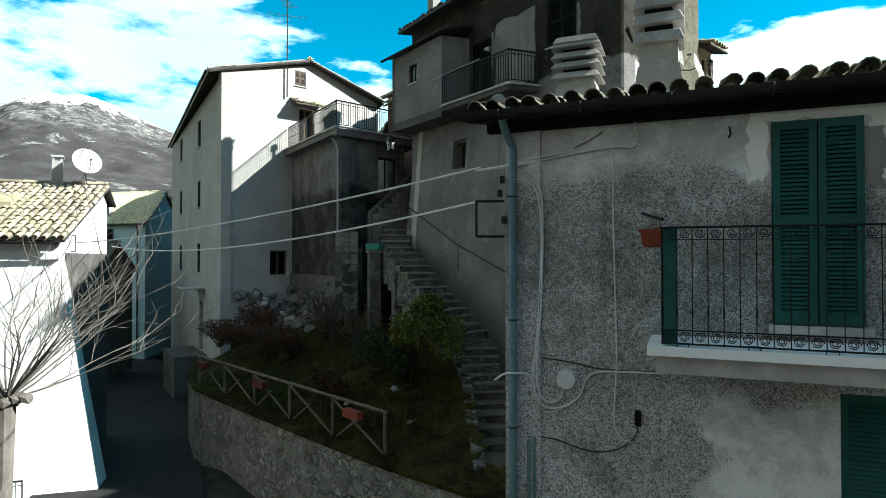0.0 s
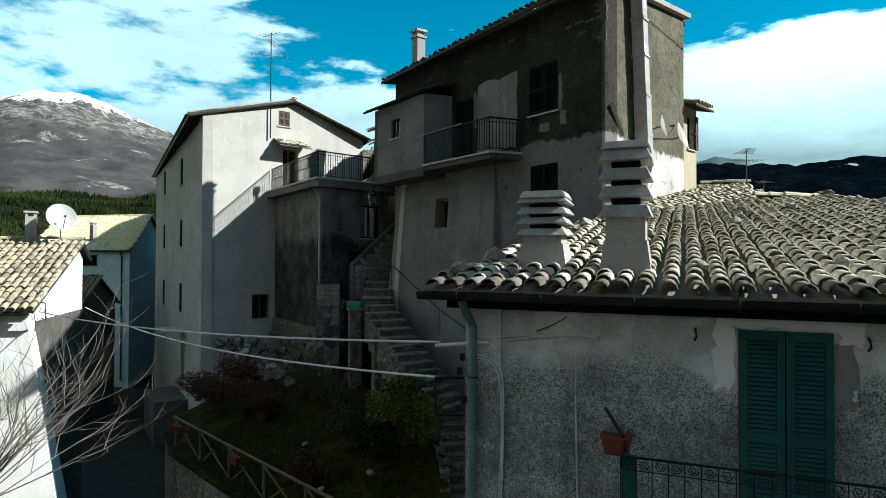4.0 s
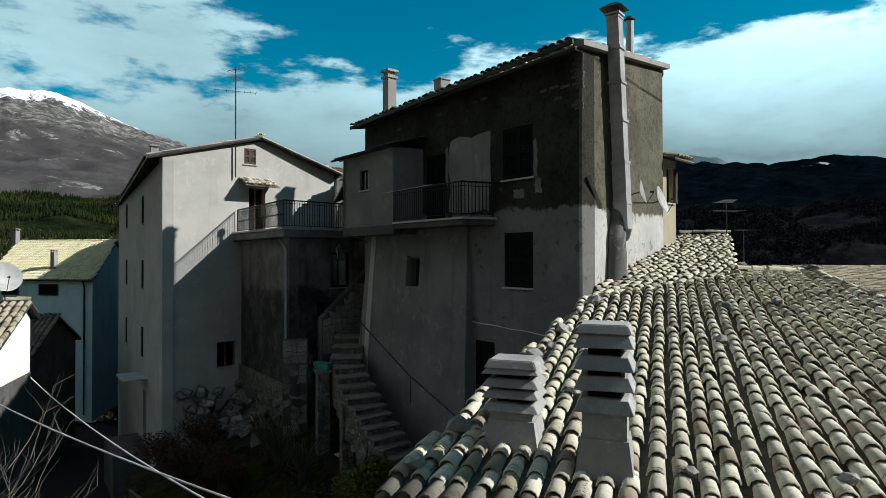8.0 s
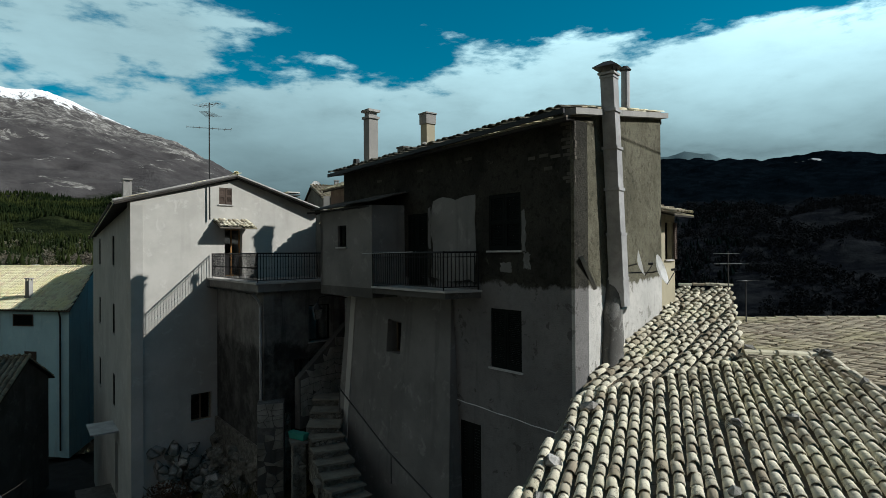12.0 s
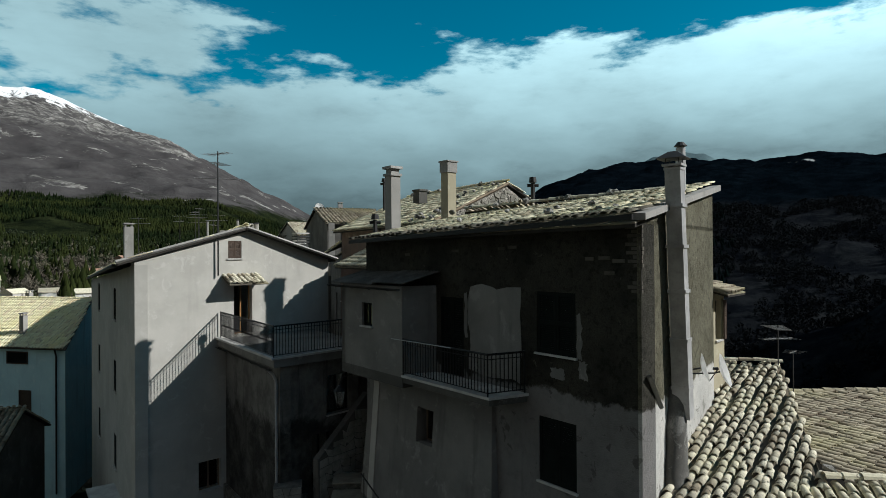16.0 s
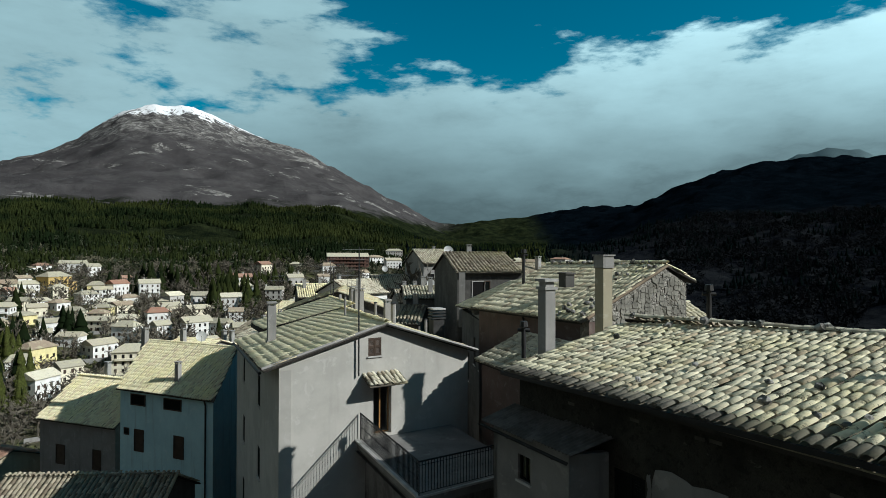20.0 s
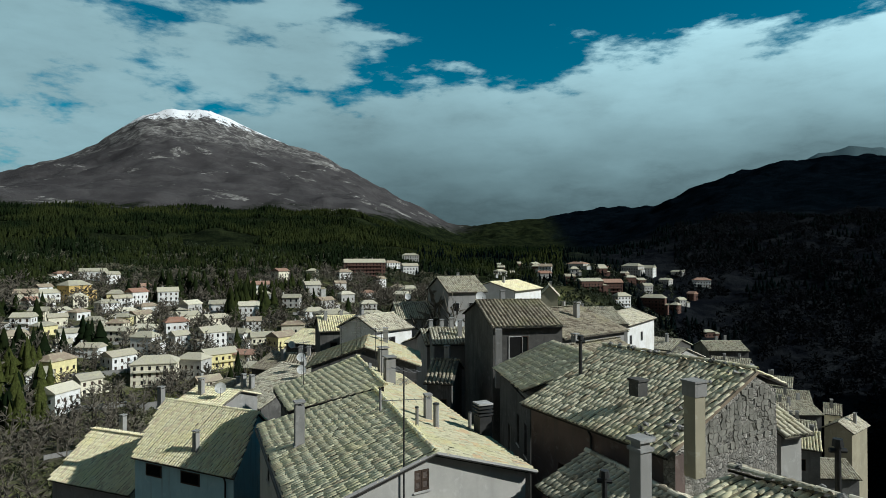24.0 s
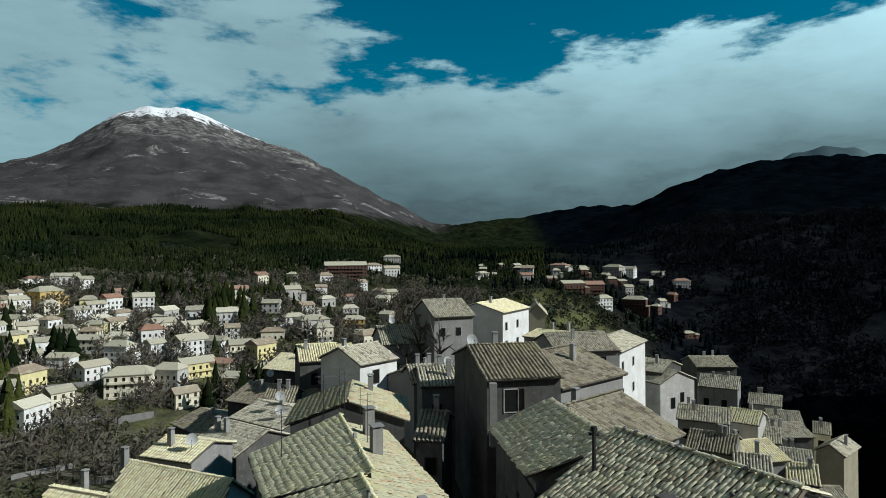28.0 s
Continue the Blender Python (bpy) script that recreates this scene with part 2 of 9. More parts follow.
def soot_wall():
    """Grey plaster of the terrace block: pale coat high up, ragged damp black staining lower down."""
    k = Nodes("soot_wall")
    fine, cloud = k.noise(30, 5, 0.7), k.noise(1.1, 7, 0.7)
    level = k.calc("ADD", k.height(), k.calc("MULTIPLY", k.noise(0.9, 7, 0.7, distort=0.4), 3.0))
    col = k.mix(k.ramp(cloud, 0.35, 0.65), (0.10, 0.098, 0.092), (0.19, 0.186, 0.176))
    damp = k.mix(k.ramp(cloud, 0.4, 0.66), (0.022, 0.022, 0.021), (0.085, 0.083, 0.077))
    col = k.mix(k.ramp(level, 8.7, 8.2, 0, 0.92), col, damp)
    col = k.mix(k.ramp(k.noise(1.3, 6, 0.65, (2.4, 2.4, 0.22)), 0.52, 0.66, 0, 0.6), col, (0.04, 0.04, 0.038))
    return k.done(col, 0.94, fine, 0.6, 0.03)


def roof_tile(name, a, b, c, moss, soot=0.85, grime=0.55):
    """Weathered clay roof tiles: every piece its own tone, with lichen and soot."""
    k = Nodes(name)
    own = k.piece()
    col = k.mix(k.ramp(own, 0.05, 0.5), a, b)
    col = k.mix(k.ramp(own, 0.72, 0.92, 0, 0.9), col, c)
    col = k.mix(k.ramp(k.noise(9, 6, 0.7), 0.45, 0.7, 0, grime), col, k.mix(0.5, a, (0.08, 0.075, 0.065)))
    col = k.mix(k.ramp(k.noise(0.45, 5, 0.6), 0.47, 0.7, 0, 0.75), col, moss)
    col = k.mix(k.ramp(k.noise(3.1, 7, 0.8, distort=0.6), 0.545, 0.63, 0, soot), col, (0.075, 0.068, 0.055))
    return k.done(col, 0.92, k.noise(45, 4, 0.7), 0.5, 0.012)


def plain(name, color, rough=0.7, metal=0.0, vary=0.35, grain=18.0, bump=0.2, spec=0.22):
    """Paint, metal or cloth with light wear at two scales."""
    k = Nodes(name)
    low = tuple(c * (1 - vary) for c in color)
    col = k.mix(k.ramp(k.noise(1.6, 5, 0.65), 0.35, 0.65), low, color)
    col = k.mix(k.ramp(k.noise(grain, 5, 0.7), 0.52, 0.72, 0, 0.4), col, tuple(c * 0.45 for c in color))
    return k.done(col, rough, k.noise(grain * 2, 4, 0.65), bump, 0.006, metal, spec)


def stone_wall(name, tone, joint, scale=3.2, smear=0.0):
    """Rubble masonry relief on a solid wall."""
    k = Nodes(name)
    shift = k.nt.nodes.new("ShaderNodeVectorMath")
    shift.operation = "MULTIPLY_ADD"
    wob = k.nt.nodes.new("ShaderNodeTexNoise")
    wob.inputs["Scale"].default_value, wob.inputs["Detail"].default_value = 2.4, 4
    k.put(k.pos.outputs["Position"], wob.inputs["Vector"])
    k.put(wob.outputs["Color"], shift.inputs[0])
    shift.inputs[1].default_value = (0.35, 0.35, 0.35)
    k.put(k.pos.outputs["Position"], shift.inputs[2])
    found = []
    for feature in ("DISTANCE_TO_EDGE", "F1"):
        tex = k.cells(scale, feature, (1, 1, 1.35))
        k.put(shift.outputs[0], tex.inputs["Vector"].links[0].from_node.inputs[0])
        found.append(tex)
    edge, cell = found[0].outputs[0], found[1].outputs["Color"]
    own = k.calc("FRACT", k.calc("MULTIPLY", cell, 3.7))
    col = k.mix(own, tuple(c * 0.6 for c in tone), tuple(min(1, c * 1.35) for c in tone))
    col = k.mix(k.ramp(k.noise(14, 6, 0.7), 0.4, 0.7, 0, 0.5), col, tuple(c * 0.4 for c in tone))
    col = k.mix(k.ramp(edge, 0.02, 0.10, 1, 0), col, joint)
    over = k.ramp(k.noise(1.9, 7, 0.72, distort=0.4), 0.44, 0.56, 0, smear)
    mortar = k.mix(k.ramp(k.noise(5, 6, 0.7), 0.35, 0.65), tuple(c * 0.55 for c in tone), tuple(min(1, c * 1.1) for c in tone))
    col = k.mix(over, col, mortar)
    col = k.mix(k.ramp(k.noise(0.9, 5, 0.65), 0.5, 0.7, 0, 0.6), col, (0.05, 0.055, 0.03))
    relief = k.calc("MULTIPLY", k.ramp(edge, 0.0, 0.16), k.ramp(over, 0, 1, 1.0, 0.25))
    return k.done(col, 0.95, k.calc("ADD", relief, k.calc("MULTIPLY", k.noise(12, 4, 0.7), 0.5)), 1.0, 0.08)


def moss_ground():
    """Garden ground: olive moss, dark wet earth and dry litter in patches."""
    k = Nodes("moss_ground")
    col = k.mix(k.ramp(k.noise(1.1, 7, 0.7), 0.40, 0.60), (0.014, 0.012, 0.008), (0.048, 0.044, 0.010))
    col = k.mix(k.ramp(k.noise(4.5, 7, 0.75), 0.52, 0.64, 0, 0.8), col, (0.075, 0.066, 0.018))
    col = k.mix(k.ramp(k.noise(16, 6, 0.75), 0.57, 0.66, 0, 0.7), col, (0.085, 0.062, 0.040))
    col = k.mix(k.ramp(k.noise(7, 6, 0.75), 0.54, 0.66, 0, 0.8), col, (0.008, 0.007, 0.005))
    return k.done(col, 0.97, k.noise(12, 6, 0.75), 1.0, 0.08, spec=0.05)


def earth():
    """The whole landscape: street and soil near by, grass and scrub, woods, rock and snow high up; shade painted on the
    right-hand slopes.
    """
    k = Nodes("landscape")
    z = k.height()
    sep = k.nt.nodes.new("ShaderNodeSeparateXYZ")
    k.put(k.pos.outputs["Position"], sep.inputs[0])
    px, py, _ = sep.outputs
    tilt = k.nt.nodes.new("ShaderNodeSeparateXYZ")
    k.put(k.pos.outputs["Normal"], tilt.inputs[0])
    away = k.calc("POWER", k.calc("ADD", k.calc("MULTIPLY", px, px), k.calc("MULTIPLY", py, py)), 0.5)
    near = k.mix(k.ramp(k.noise(0.9, 6, 0.7), 0.4, 0.65), (0.030, 0.029, 0.027), (0.055, 0.052, 0.046))
    scrub = k.mix(k.ramp(k.noise(0.05, 8, 0.7), 0.4, 0.62), (0.060, 0.058, 0.036), (0.135, 0.132, 0.078))
    scrub = k.mix(k.ramp(k.noise(0.02, 6, 0.7), 0.44, 0.60, 0, 0.85), scrub, (0.15, 0.155, 0.06))
    scrub = k.mix(k.ramp(k.noise(0.6, 6, 0.75), 0.45, 0.7, 0, 0.5), scrub, (0.02, 0.019, 0.014))
    woods = k.mix(k.ramp(k.noise(0.035, 7, 0.75), 0.38, 0.66), (0.006, 0.009, 0.005), (0.022, 0.028, 0.012))
    bare = k.mix(k.ramp(k.noise(0.012, 8, 0.72), 0.38, 0.66), (0.050, 0.047, 0.048), (0.076, 0.072, 0.072))
    rock = k.mix(k.ramp(k.noise(0.03, 8, 0.8), 0.4, 0.65), (0.10, 0.095, 0.09), (0.33, 0.32, 0.30))
    ledge = k.ramp(k.noise(0.0075, 9, 0.72, (1, 1, 1.6), 0.5), 0.575, 0.62)
    col = k.mix(k.ramp(away, 55, 90), near, scrub)
    col = k.mix(k.ramp(k.calc("ADD", away, k.calc("MULTIPLY", k.noise(0.006, 5, 0.65), 420)), 640, 760), col, woods)
    # right-hand slopes: near-black tones paint the shade over hill and gorge
    shaded_hillside = k.mix(k.ramp(k.noise(0.03, 7, 0.75), 0.4, 0.66), (0.004, 0.005, 0.007), (0.015, 0.017, 0.019))
    shaded_forest = k.mix(k.ramp(k.noise(0.03, 7, 0.75), 0.4, 0.68), (0.001, 0.0025, 0.004), (0.0035, 0.006, 0.009))
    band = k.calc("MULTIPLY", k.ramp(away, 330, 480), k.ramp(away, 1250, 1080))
    shaded = k.mix(band, shaded_forest, shaded_hillside)
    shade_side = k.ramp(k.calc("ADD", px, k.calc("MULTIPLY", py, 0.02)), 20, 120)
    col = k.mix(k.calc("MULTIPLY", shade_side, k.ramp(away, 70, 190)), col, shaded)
    climb = k.calc("ADD", z, k.calc("MULTIPLY", k.noise(0.006, 6, 0.7), 140))
    leftward = k.ramp(k.calc("SUBTRACT", k.calc("MULTIPLY", px, -1.0), k.calc("MULTIPLY", py, 0.12)), -60, 160)
    mountain = k.mix(ledge, bare, rock)
    col = k.mix(k.calc("MULTIPLY", k.ramp(climb, 172, 205), leftward), col, mountain)
    gully = k.noise(0.02, 8, 0.75, (1.0, 1.0, 0.25), 1.2)
    stone = k.calc("MULTIPLY", k.ramp(climb, 430, 540), leftward)
    col = k.mix(k.calc("MULTIPLY", stone, k.ramp(gully, 0.42, 0.58)), col, rock)
    snow = k.calc("MULTIPLY", k.ramp(k.calc("ADD", z, k.calc("MULTIPLY", gully, 330)), 742, 772), leftward)
    col = k.mix(snow, col, (0.82, 0.84, 0.86))
    drift = k.ramp(k.noise(0.0042, 7, 0.6, (1, 1, 0.6), 0.4), 0.715, 0.735)
    col = k.mix(k.calc("MULTIPLY", drift, k.calc("MULTIPLY", k.ramp(climb, 330, 380), k.ramp(leftward, 0.6, 0.2))), col, (0.5, 0.52, 0.54))
    shape = k.calc("ADD", k.calc("MULTIPLY", k.noise(0.06, 8, 0.75), k.ramp(away, 60, 900, 0.6, 7)), k.calc("MULTIPLY", k.noise(2.2, 4, 0.7), 0.1))
    return k.done(col, 0.97, shape, 0.7, 1.0, spec=0.0)


M = {}
M["spatter"] = near_render()
# front copy's colour is darkened for shade; the sunlit side keeps lighter tones
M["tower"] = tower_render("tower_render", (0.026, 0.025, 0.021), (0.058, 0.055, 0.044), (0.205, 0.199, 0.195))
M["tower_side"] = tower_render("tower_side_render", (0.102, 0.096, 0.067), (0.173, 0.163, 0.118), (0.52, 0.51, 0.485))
M["white"] = plaster("white_plaster", (0.448, 0.435, 0.403), (0.371, 0.362, 0.333), (0.486, 0.474, 0.448), 50, 0.10, 0.18, (0.230, 0.224, 0.205))
M["grey"] = plaster("grey_plaster", (0.230, 0.224, 0.214), (0.160, 0.157, 0.150), (0.294, 0.288, 0.275))
M["dark_plaster"] = plaster("sooty_plaster", (0.130, 0.125, 0.117), (0.080, 0.078, 0.072), (0.180, 0.174, 0.163), 45, 0.3, 0.7, (0.032, 0.032, 0.031))
M["rough_foot"] = plaster("rough_flue_plaster", (0.20, 0.195, 0.18), (0.11, 0.107, 0.10), (0.30, 0.295, 0.28), 26, 0.5, 0.7, (0.06, 0.06, 0.055))
M["soot_wall"] = soot_wall()
M["red"] = plaster("faded_red_plaster", (0.173, 0.128, 0.115), (0.122, 0.093, 0.083), (0.230, 0.198, 0.179), 45, 0.25, 0.6)
M["blue"] = plaster("pale_blue_plaster", (0.56, 0.80, 0.82), (0.48, 0.71, 0.74), (0.64, 0.83, 0.84), 50, 0.1, 0.3)
M["cream"] = plaster("cream_plaster", (0.397, 0.358, 0.256), (0.333, 0.301, 0.218), (0.448, 0.416, 0.320), 40, 0.1, 0.25)
M["brown"] = plaster("brown_brick_face", (0.154, 0.083, 0.064), (0.109, 0.064, 0.051), (0.205, 0.128, 0.096), 40, 0.2, 0.3)
M["pale"] = plaster("pale_cement", (0.320, 0.310, 0.294), (0.256, 0.250, 0.237), (0.371, 0.365, 0.346), 40, 0.25, 0.4)
M["tile"] = roof_tile("clay_tile", (0.48, 0.44, 0.345), (0.68, 0.635, 0.50), (0.27, 0.225, 0.16), (0.62, 0.585, 0.42))
# lighter copy of the clay tile, lifting slopes that face off the sun
M["tile_pale"] = roof_tile("pale_tile", (0.70, 0.645, 0.46), (0.84, 0.78, 0.57), (0.50, 0.40, 0.27), (0.78, 0.72, 0.44), 0.75, 0.36)
# lichen tile, colour lifted to brighten the slope turned from the sun
M["tile_gold_light"] = roof_tile("lightened_lichen_tile", (0.82, 0.74, 0.47), (0.90, 0.84, 0.58), (0.72, 0.60, 0.40), (0.90, 0.83, 0.46), 0.30, 0.16)
# mossy tile, colour lowered to tone down the sunward slope
M["tile_moss_dim"] = roof_tile("dimmed_mossy_tile", (0.42, 0.385, 0.255), (0.52, 0.485, 0.33), (0.50, 0.35, 0.21), (0.50, 0.47, 0.25), 0.45, 0.35)
M["tile_brown"] = roof_tile("brown_tile", (0.258, 0.225, 0.168), (0.386, 0.342, 0.258), (0.154, 0.122, 0.090), (0.347, 0.322, 0.193))
M["tile_red"] = roof_tile("red_tile", (0.32, 0.17, 0.12), (0.38, 0.23, 0.17), (0.24, 0.14, 0.10), (0.34, 0.24, 0.16))
# eave course: brown tiles darkened further, eave shade put into the colour
M["tile_eave_dark"] = roof_tile("shaded_eave_tile", (0.12, 0.112, 0.095), (0.22, 0.205, 0.165), (0.08, 0.07, 0.058), (0.20, 0.19, 0.12))
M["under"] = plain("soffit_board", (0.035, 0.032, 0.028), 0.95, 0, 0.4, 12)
M["pan"] = roof_tile("clay_pan", (0.14, 0.125, 0.10), (0.21, 0.19, 0.145), (0.14, 0.115, 0.085), (0.28, 0.26, 0.16), 0.8, 0.6)
M["green"] = plain("green_shutter_paint", (0.016, 0.100, 0.086), 0.55, 0, 0.35, 9, 0.15)
M["brown_paint"] = plain("brown_shutter_paint", (0.07, 0.048, 0.036), 0.6, 0, 0.3, 10)
M["dark_paint"] = plain("dark_shutter_paint", (0.011, 0.014, 0.013), 0.75, 0, 0.3, 10, 0.2, 0.03)
M["old_brick"] = plain("old_brick", (0.105, 0.095, 0.08), 0.95, 0, 0.5, 9, 0.6)
M["fibre_sheet"] = plain("fibre_cement_sheet", (0.12, 0.118, 0.11), 0.9, 0, 0.5, 4, 0.4)
M["wood"] = plain("old_wood", (0.22, 0.17, 0.12), 0.9, 0, 0.4, 14, 0.5)
M["fence"] = plain("weathered_pole", (0.17, 0.14, 0.105), 0.92, 0, 0.4, 14, 0.5)
M["door"] = plain("varnished_door", (0.30, 0.16, 0.06), 0.5, 0, 0.35, 8)
M["iron"] = plain("black_iron", (0.018, 0.018, 0.019), 0.55, 0.2, 0.3, 20)
M["zinc"] = plain("zinc_sheet", (0.42, 0.42, 0.42), 0.5, 0.15, 0.3, 10)
M["pipe_grey"] = plain("dull_aluminium", (0.20, 0.20, 0.20), 0.55, 0.3, 0.4, 9)
M["gutter"] = plain("dull_gutter", (0.055, 0.055, 0.055), 0.6, 0.4, 0.4, 9)
M["trim"] = plaster("white_trim", (0.93, 0.92, 0.90), (0.86, 0.85, 0.83), (0.95, 0.94, 0.92), 50, 0.06, 0.12)
M["pipe"] = plain("grey_green_pipe", (0.16, 0.25, 0.27), 0.55, 0.2, 0.3, 12)
M["cement"] = plaster("chimney_cement", (0.36, 0.355, 0.34), (0.27, 0.265, 0.255), (0.46, 0.45, 0.435), 40, 0.2, 0.35)
M["slab"] = plain("pale_slab", (0.50, 0.49, 0.47), 0.9, 0, 0.3, 12)
M["cable"] = plain("grey_cable", (0.72, 0.72, 0.70), 0.7, 0, 0.25, 8)
M["dish"] = plain("white_dish", (0.75, 0.75, 0.74), 0.5, 0, 0.12, 6, 0.05)
M["terracotta"] = plain("terracotta", (0.24, 0.06, 0.032), 0.8, 0, 0.3, 12)
M["redbox"] = plain("red_plastic", (0.13, 0.024, 0.02), 0.6, 0, 0.3, 10)
M["teal"] = plain("teal_plastic", (0.03, 0.24, 0.19), 0.55, 0, 0.3, 10)
M["stone"] = stone_wall("rubble_wall", (0.24, 0.23, 0.20), (0.12, 0.115, 0.10), 4.6, 0.9)
M["gable_stone"] = stone_wall("gable_rubble", (0.36, 0.34, 0.30), (0.20, 0.19, 0.165), 4.2, 0.75)
M["rock"] = stone_wall("limestone_rock", (0.33, 0.32, 0.30), (0.10, 0.10, 0.09), 1.6)
M["step"] = plain("stone_step", (0.20, 0.19, 0.165), 0.92, 0, 0.4, 9, 0.5)
M["town_white"] = plaster("town_white", (0.80, 0.80, 0.79), (0.68, 0.67, 0.63), (0.82, 0.82, 0.81), 4, 0.12, 0.2, (0.480, 0.468, 0.432))
M["town_cream"] = plaster("town_cream", (0.792, 0.744, 0.588), (0.660, 0.612, 0.480), (0.840, 0.816, 0.672), 4, 0.12, 0.2, (0.432, 0.396, 0.312))
M["town_yellow"] = plaster("town_yellow", (0.768, 0.684, 0.360), (0.648, 0.576, 0.300), (0.840, 0.756, 0.456), 4, 0.12, 0.2, (0.432, 0.384, 0.216))
M["town_ochre"] = plaster("town_ochre", (0.58, 0.42, 0.16), (0.50, 0.35, 0.13), (0.62, 0.48, 0.22), 4, 0.12, 0.2, (0.32, 0.24, 0.12))
M["town_grey"] = plaster("town_grey", (0.528, 0.516, 0.480), (0.408, 0.396, 0.372), (0.624, 0.612, 0.576), 4, 0.12, 0.3, (0.264, 0.252, 0.240))
M["tread"] = plain("worn_tread", (0.21, 0.195, 0.16), 0.9, 0, 0.35, 8, 0.4)
M["land"] = earth()
# distance haze is painted in as a pale grey-blue base colour
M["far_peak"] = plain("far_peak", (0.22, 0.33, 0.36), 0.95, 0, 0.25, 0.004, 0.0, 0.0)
M["asphalt"] = plain("asphalt", (0.024, 0.024, 0.024), 0.92, 0, 0.35, 20, 0.4)
M["soil"] = moss_ground()
M["moss_blade"] = plain("moss_blade", (0.060, 0.056, 0.014), 0.95, 0, 0.55, 1.2, 0.2, 0.05)
M["bark"] = plain("bark", (0.16, 0.145, 0.125), 0.95, 0, 0.4, 10, 0.6)
M["leaf"] = plain("green_leaf", (0.11, 0.125, 0.018), 0.6, 0, 0.45, 3)
M["leaf_dark"] = plain("dark_leaf", (0.028, 0.038, 0.014), 0.65, 0, 0.4, 3)
M["leaf_brown"] = plain("rusty_leaf", (0.085, 0.04, 0.022), 0.8, 0, 0.45, 3)
M["twig"] = plain("dry_twig", (0.10, 0.085, 0.062), 0.95, 0, 0.4, 6)
k = Nodes("conifer_needles")
tone = k.mix(k.ramp(k.noise(0.008, 5, 0.65), 0.42, 0.62), (0.007, 0.012, 0.005), (0.026, 0.032, 0.010))
tone = k.mix(k.ramp(k.noise(0.25, 4, 0.7), 0.45, 0.65, 0, 0.6), tone, (0.009, 0.014, 0.006))
M["conifer"] = k.done(tone, 0.9, spec=0.0)
M["pine"] = plain("sunlit_pine", (0.060, 0.070, 0.020), 0.9, 0, 0.55, 0.5, spec=0.0)
M["scrubs"] = plain("bare_scrub", (0.15, 0.142, 0.095), 0.95, 0, 0.5, 0.5)
M["bare_twig"] = plain("bare_twig", (0.13, 0.115, 0.09), 0.95, 0, 0.4, 0.7)
M["olive_shrub"] = plain("olive_shrub", (0.10, 0.108, 0.045), 0.9, 0, 0.5, 0.4)
M["town_roof"] = roof_tile("town_roof", (0.36, 0.335, 0.26), (0.52, 0.48, 0.37), (0.30, 0.22, 0.16), (0.50, 0.47, 0.31), 0.6, 0.4)
# valley and gorge plants: near-black base colours stand in for their shade
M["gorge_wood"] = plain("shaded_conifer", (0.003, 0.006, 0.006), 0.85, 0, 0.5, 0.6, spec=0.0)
M["mid_scrub"] = plain("shaded_thicket", (0.014, 0.016, 0.018), 0.95, 0, 0.5, 0.3, spec=0.0)
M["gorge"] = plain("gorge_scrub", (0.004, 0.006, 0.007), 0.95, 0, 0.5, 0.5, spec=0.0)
k = Nodes("window_glass")
k.bsdf.inputs["Transmission Weight"].default_value = 1.0
M["glass"] = k.done((0.75, 0.8, 0.8), 0.05, spec=0.5)
# black colour stands in for the unlit depth of rooms and gaps
M["void"] = plain("unlit_black", (0.012, 0.012, 0.012), 0.95)


# ---- shape of the land ----
def smooth(a, b, x):
    k = np.clip((x - a) / (b - a), 0.0, 1.0)
    return k * k * (3 - 2 * k)


def waves(x, y, size, seed, octaves=5):
    """Soft ridged relief from crossed sine waves, about -1 to 1."""
    rng = np.random.RandomState(seed)
    total, amp, norm = 0.0, 1.0, 0.0
    for k in range(octaves):
        for j in range(3):
            a = rng.uniform(0, math.tau)
            f = math.tau / size * rng.uniform(0.7, 1.3) * 2 ** k
            total = total + amp * np.sin((x * math.cos(a) + y * math.sin(a)) * f + rng.uniform(0, 9)
                                         + 1.7 * np.sin((x * math.sin(a) - y * math.cos(a)) * f * 0.37 + rng.uniform(0, 9)))
        norm += 1.6 * amp
        amp *= 0.52
    return total / norm


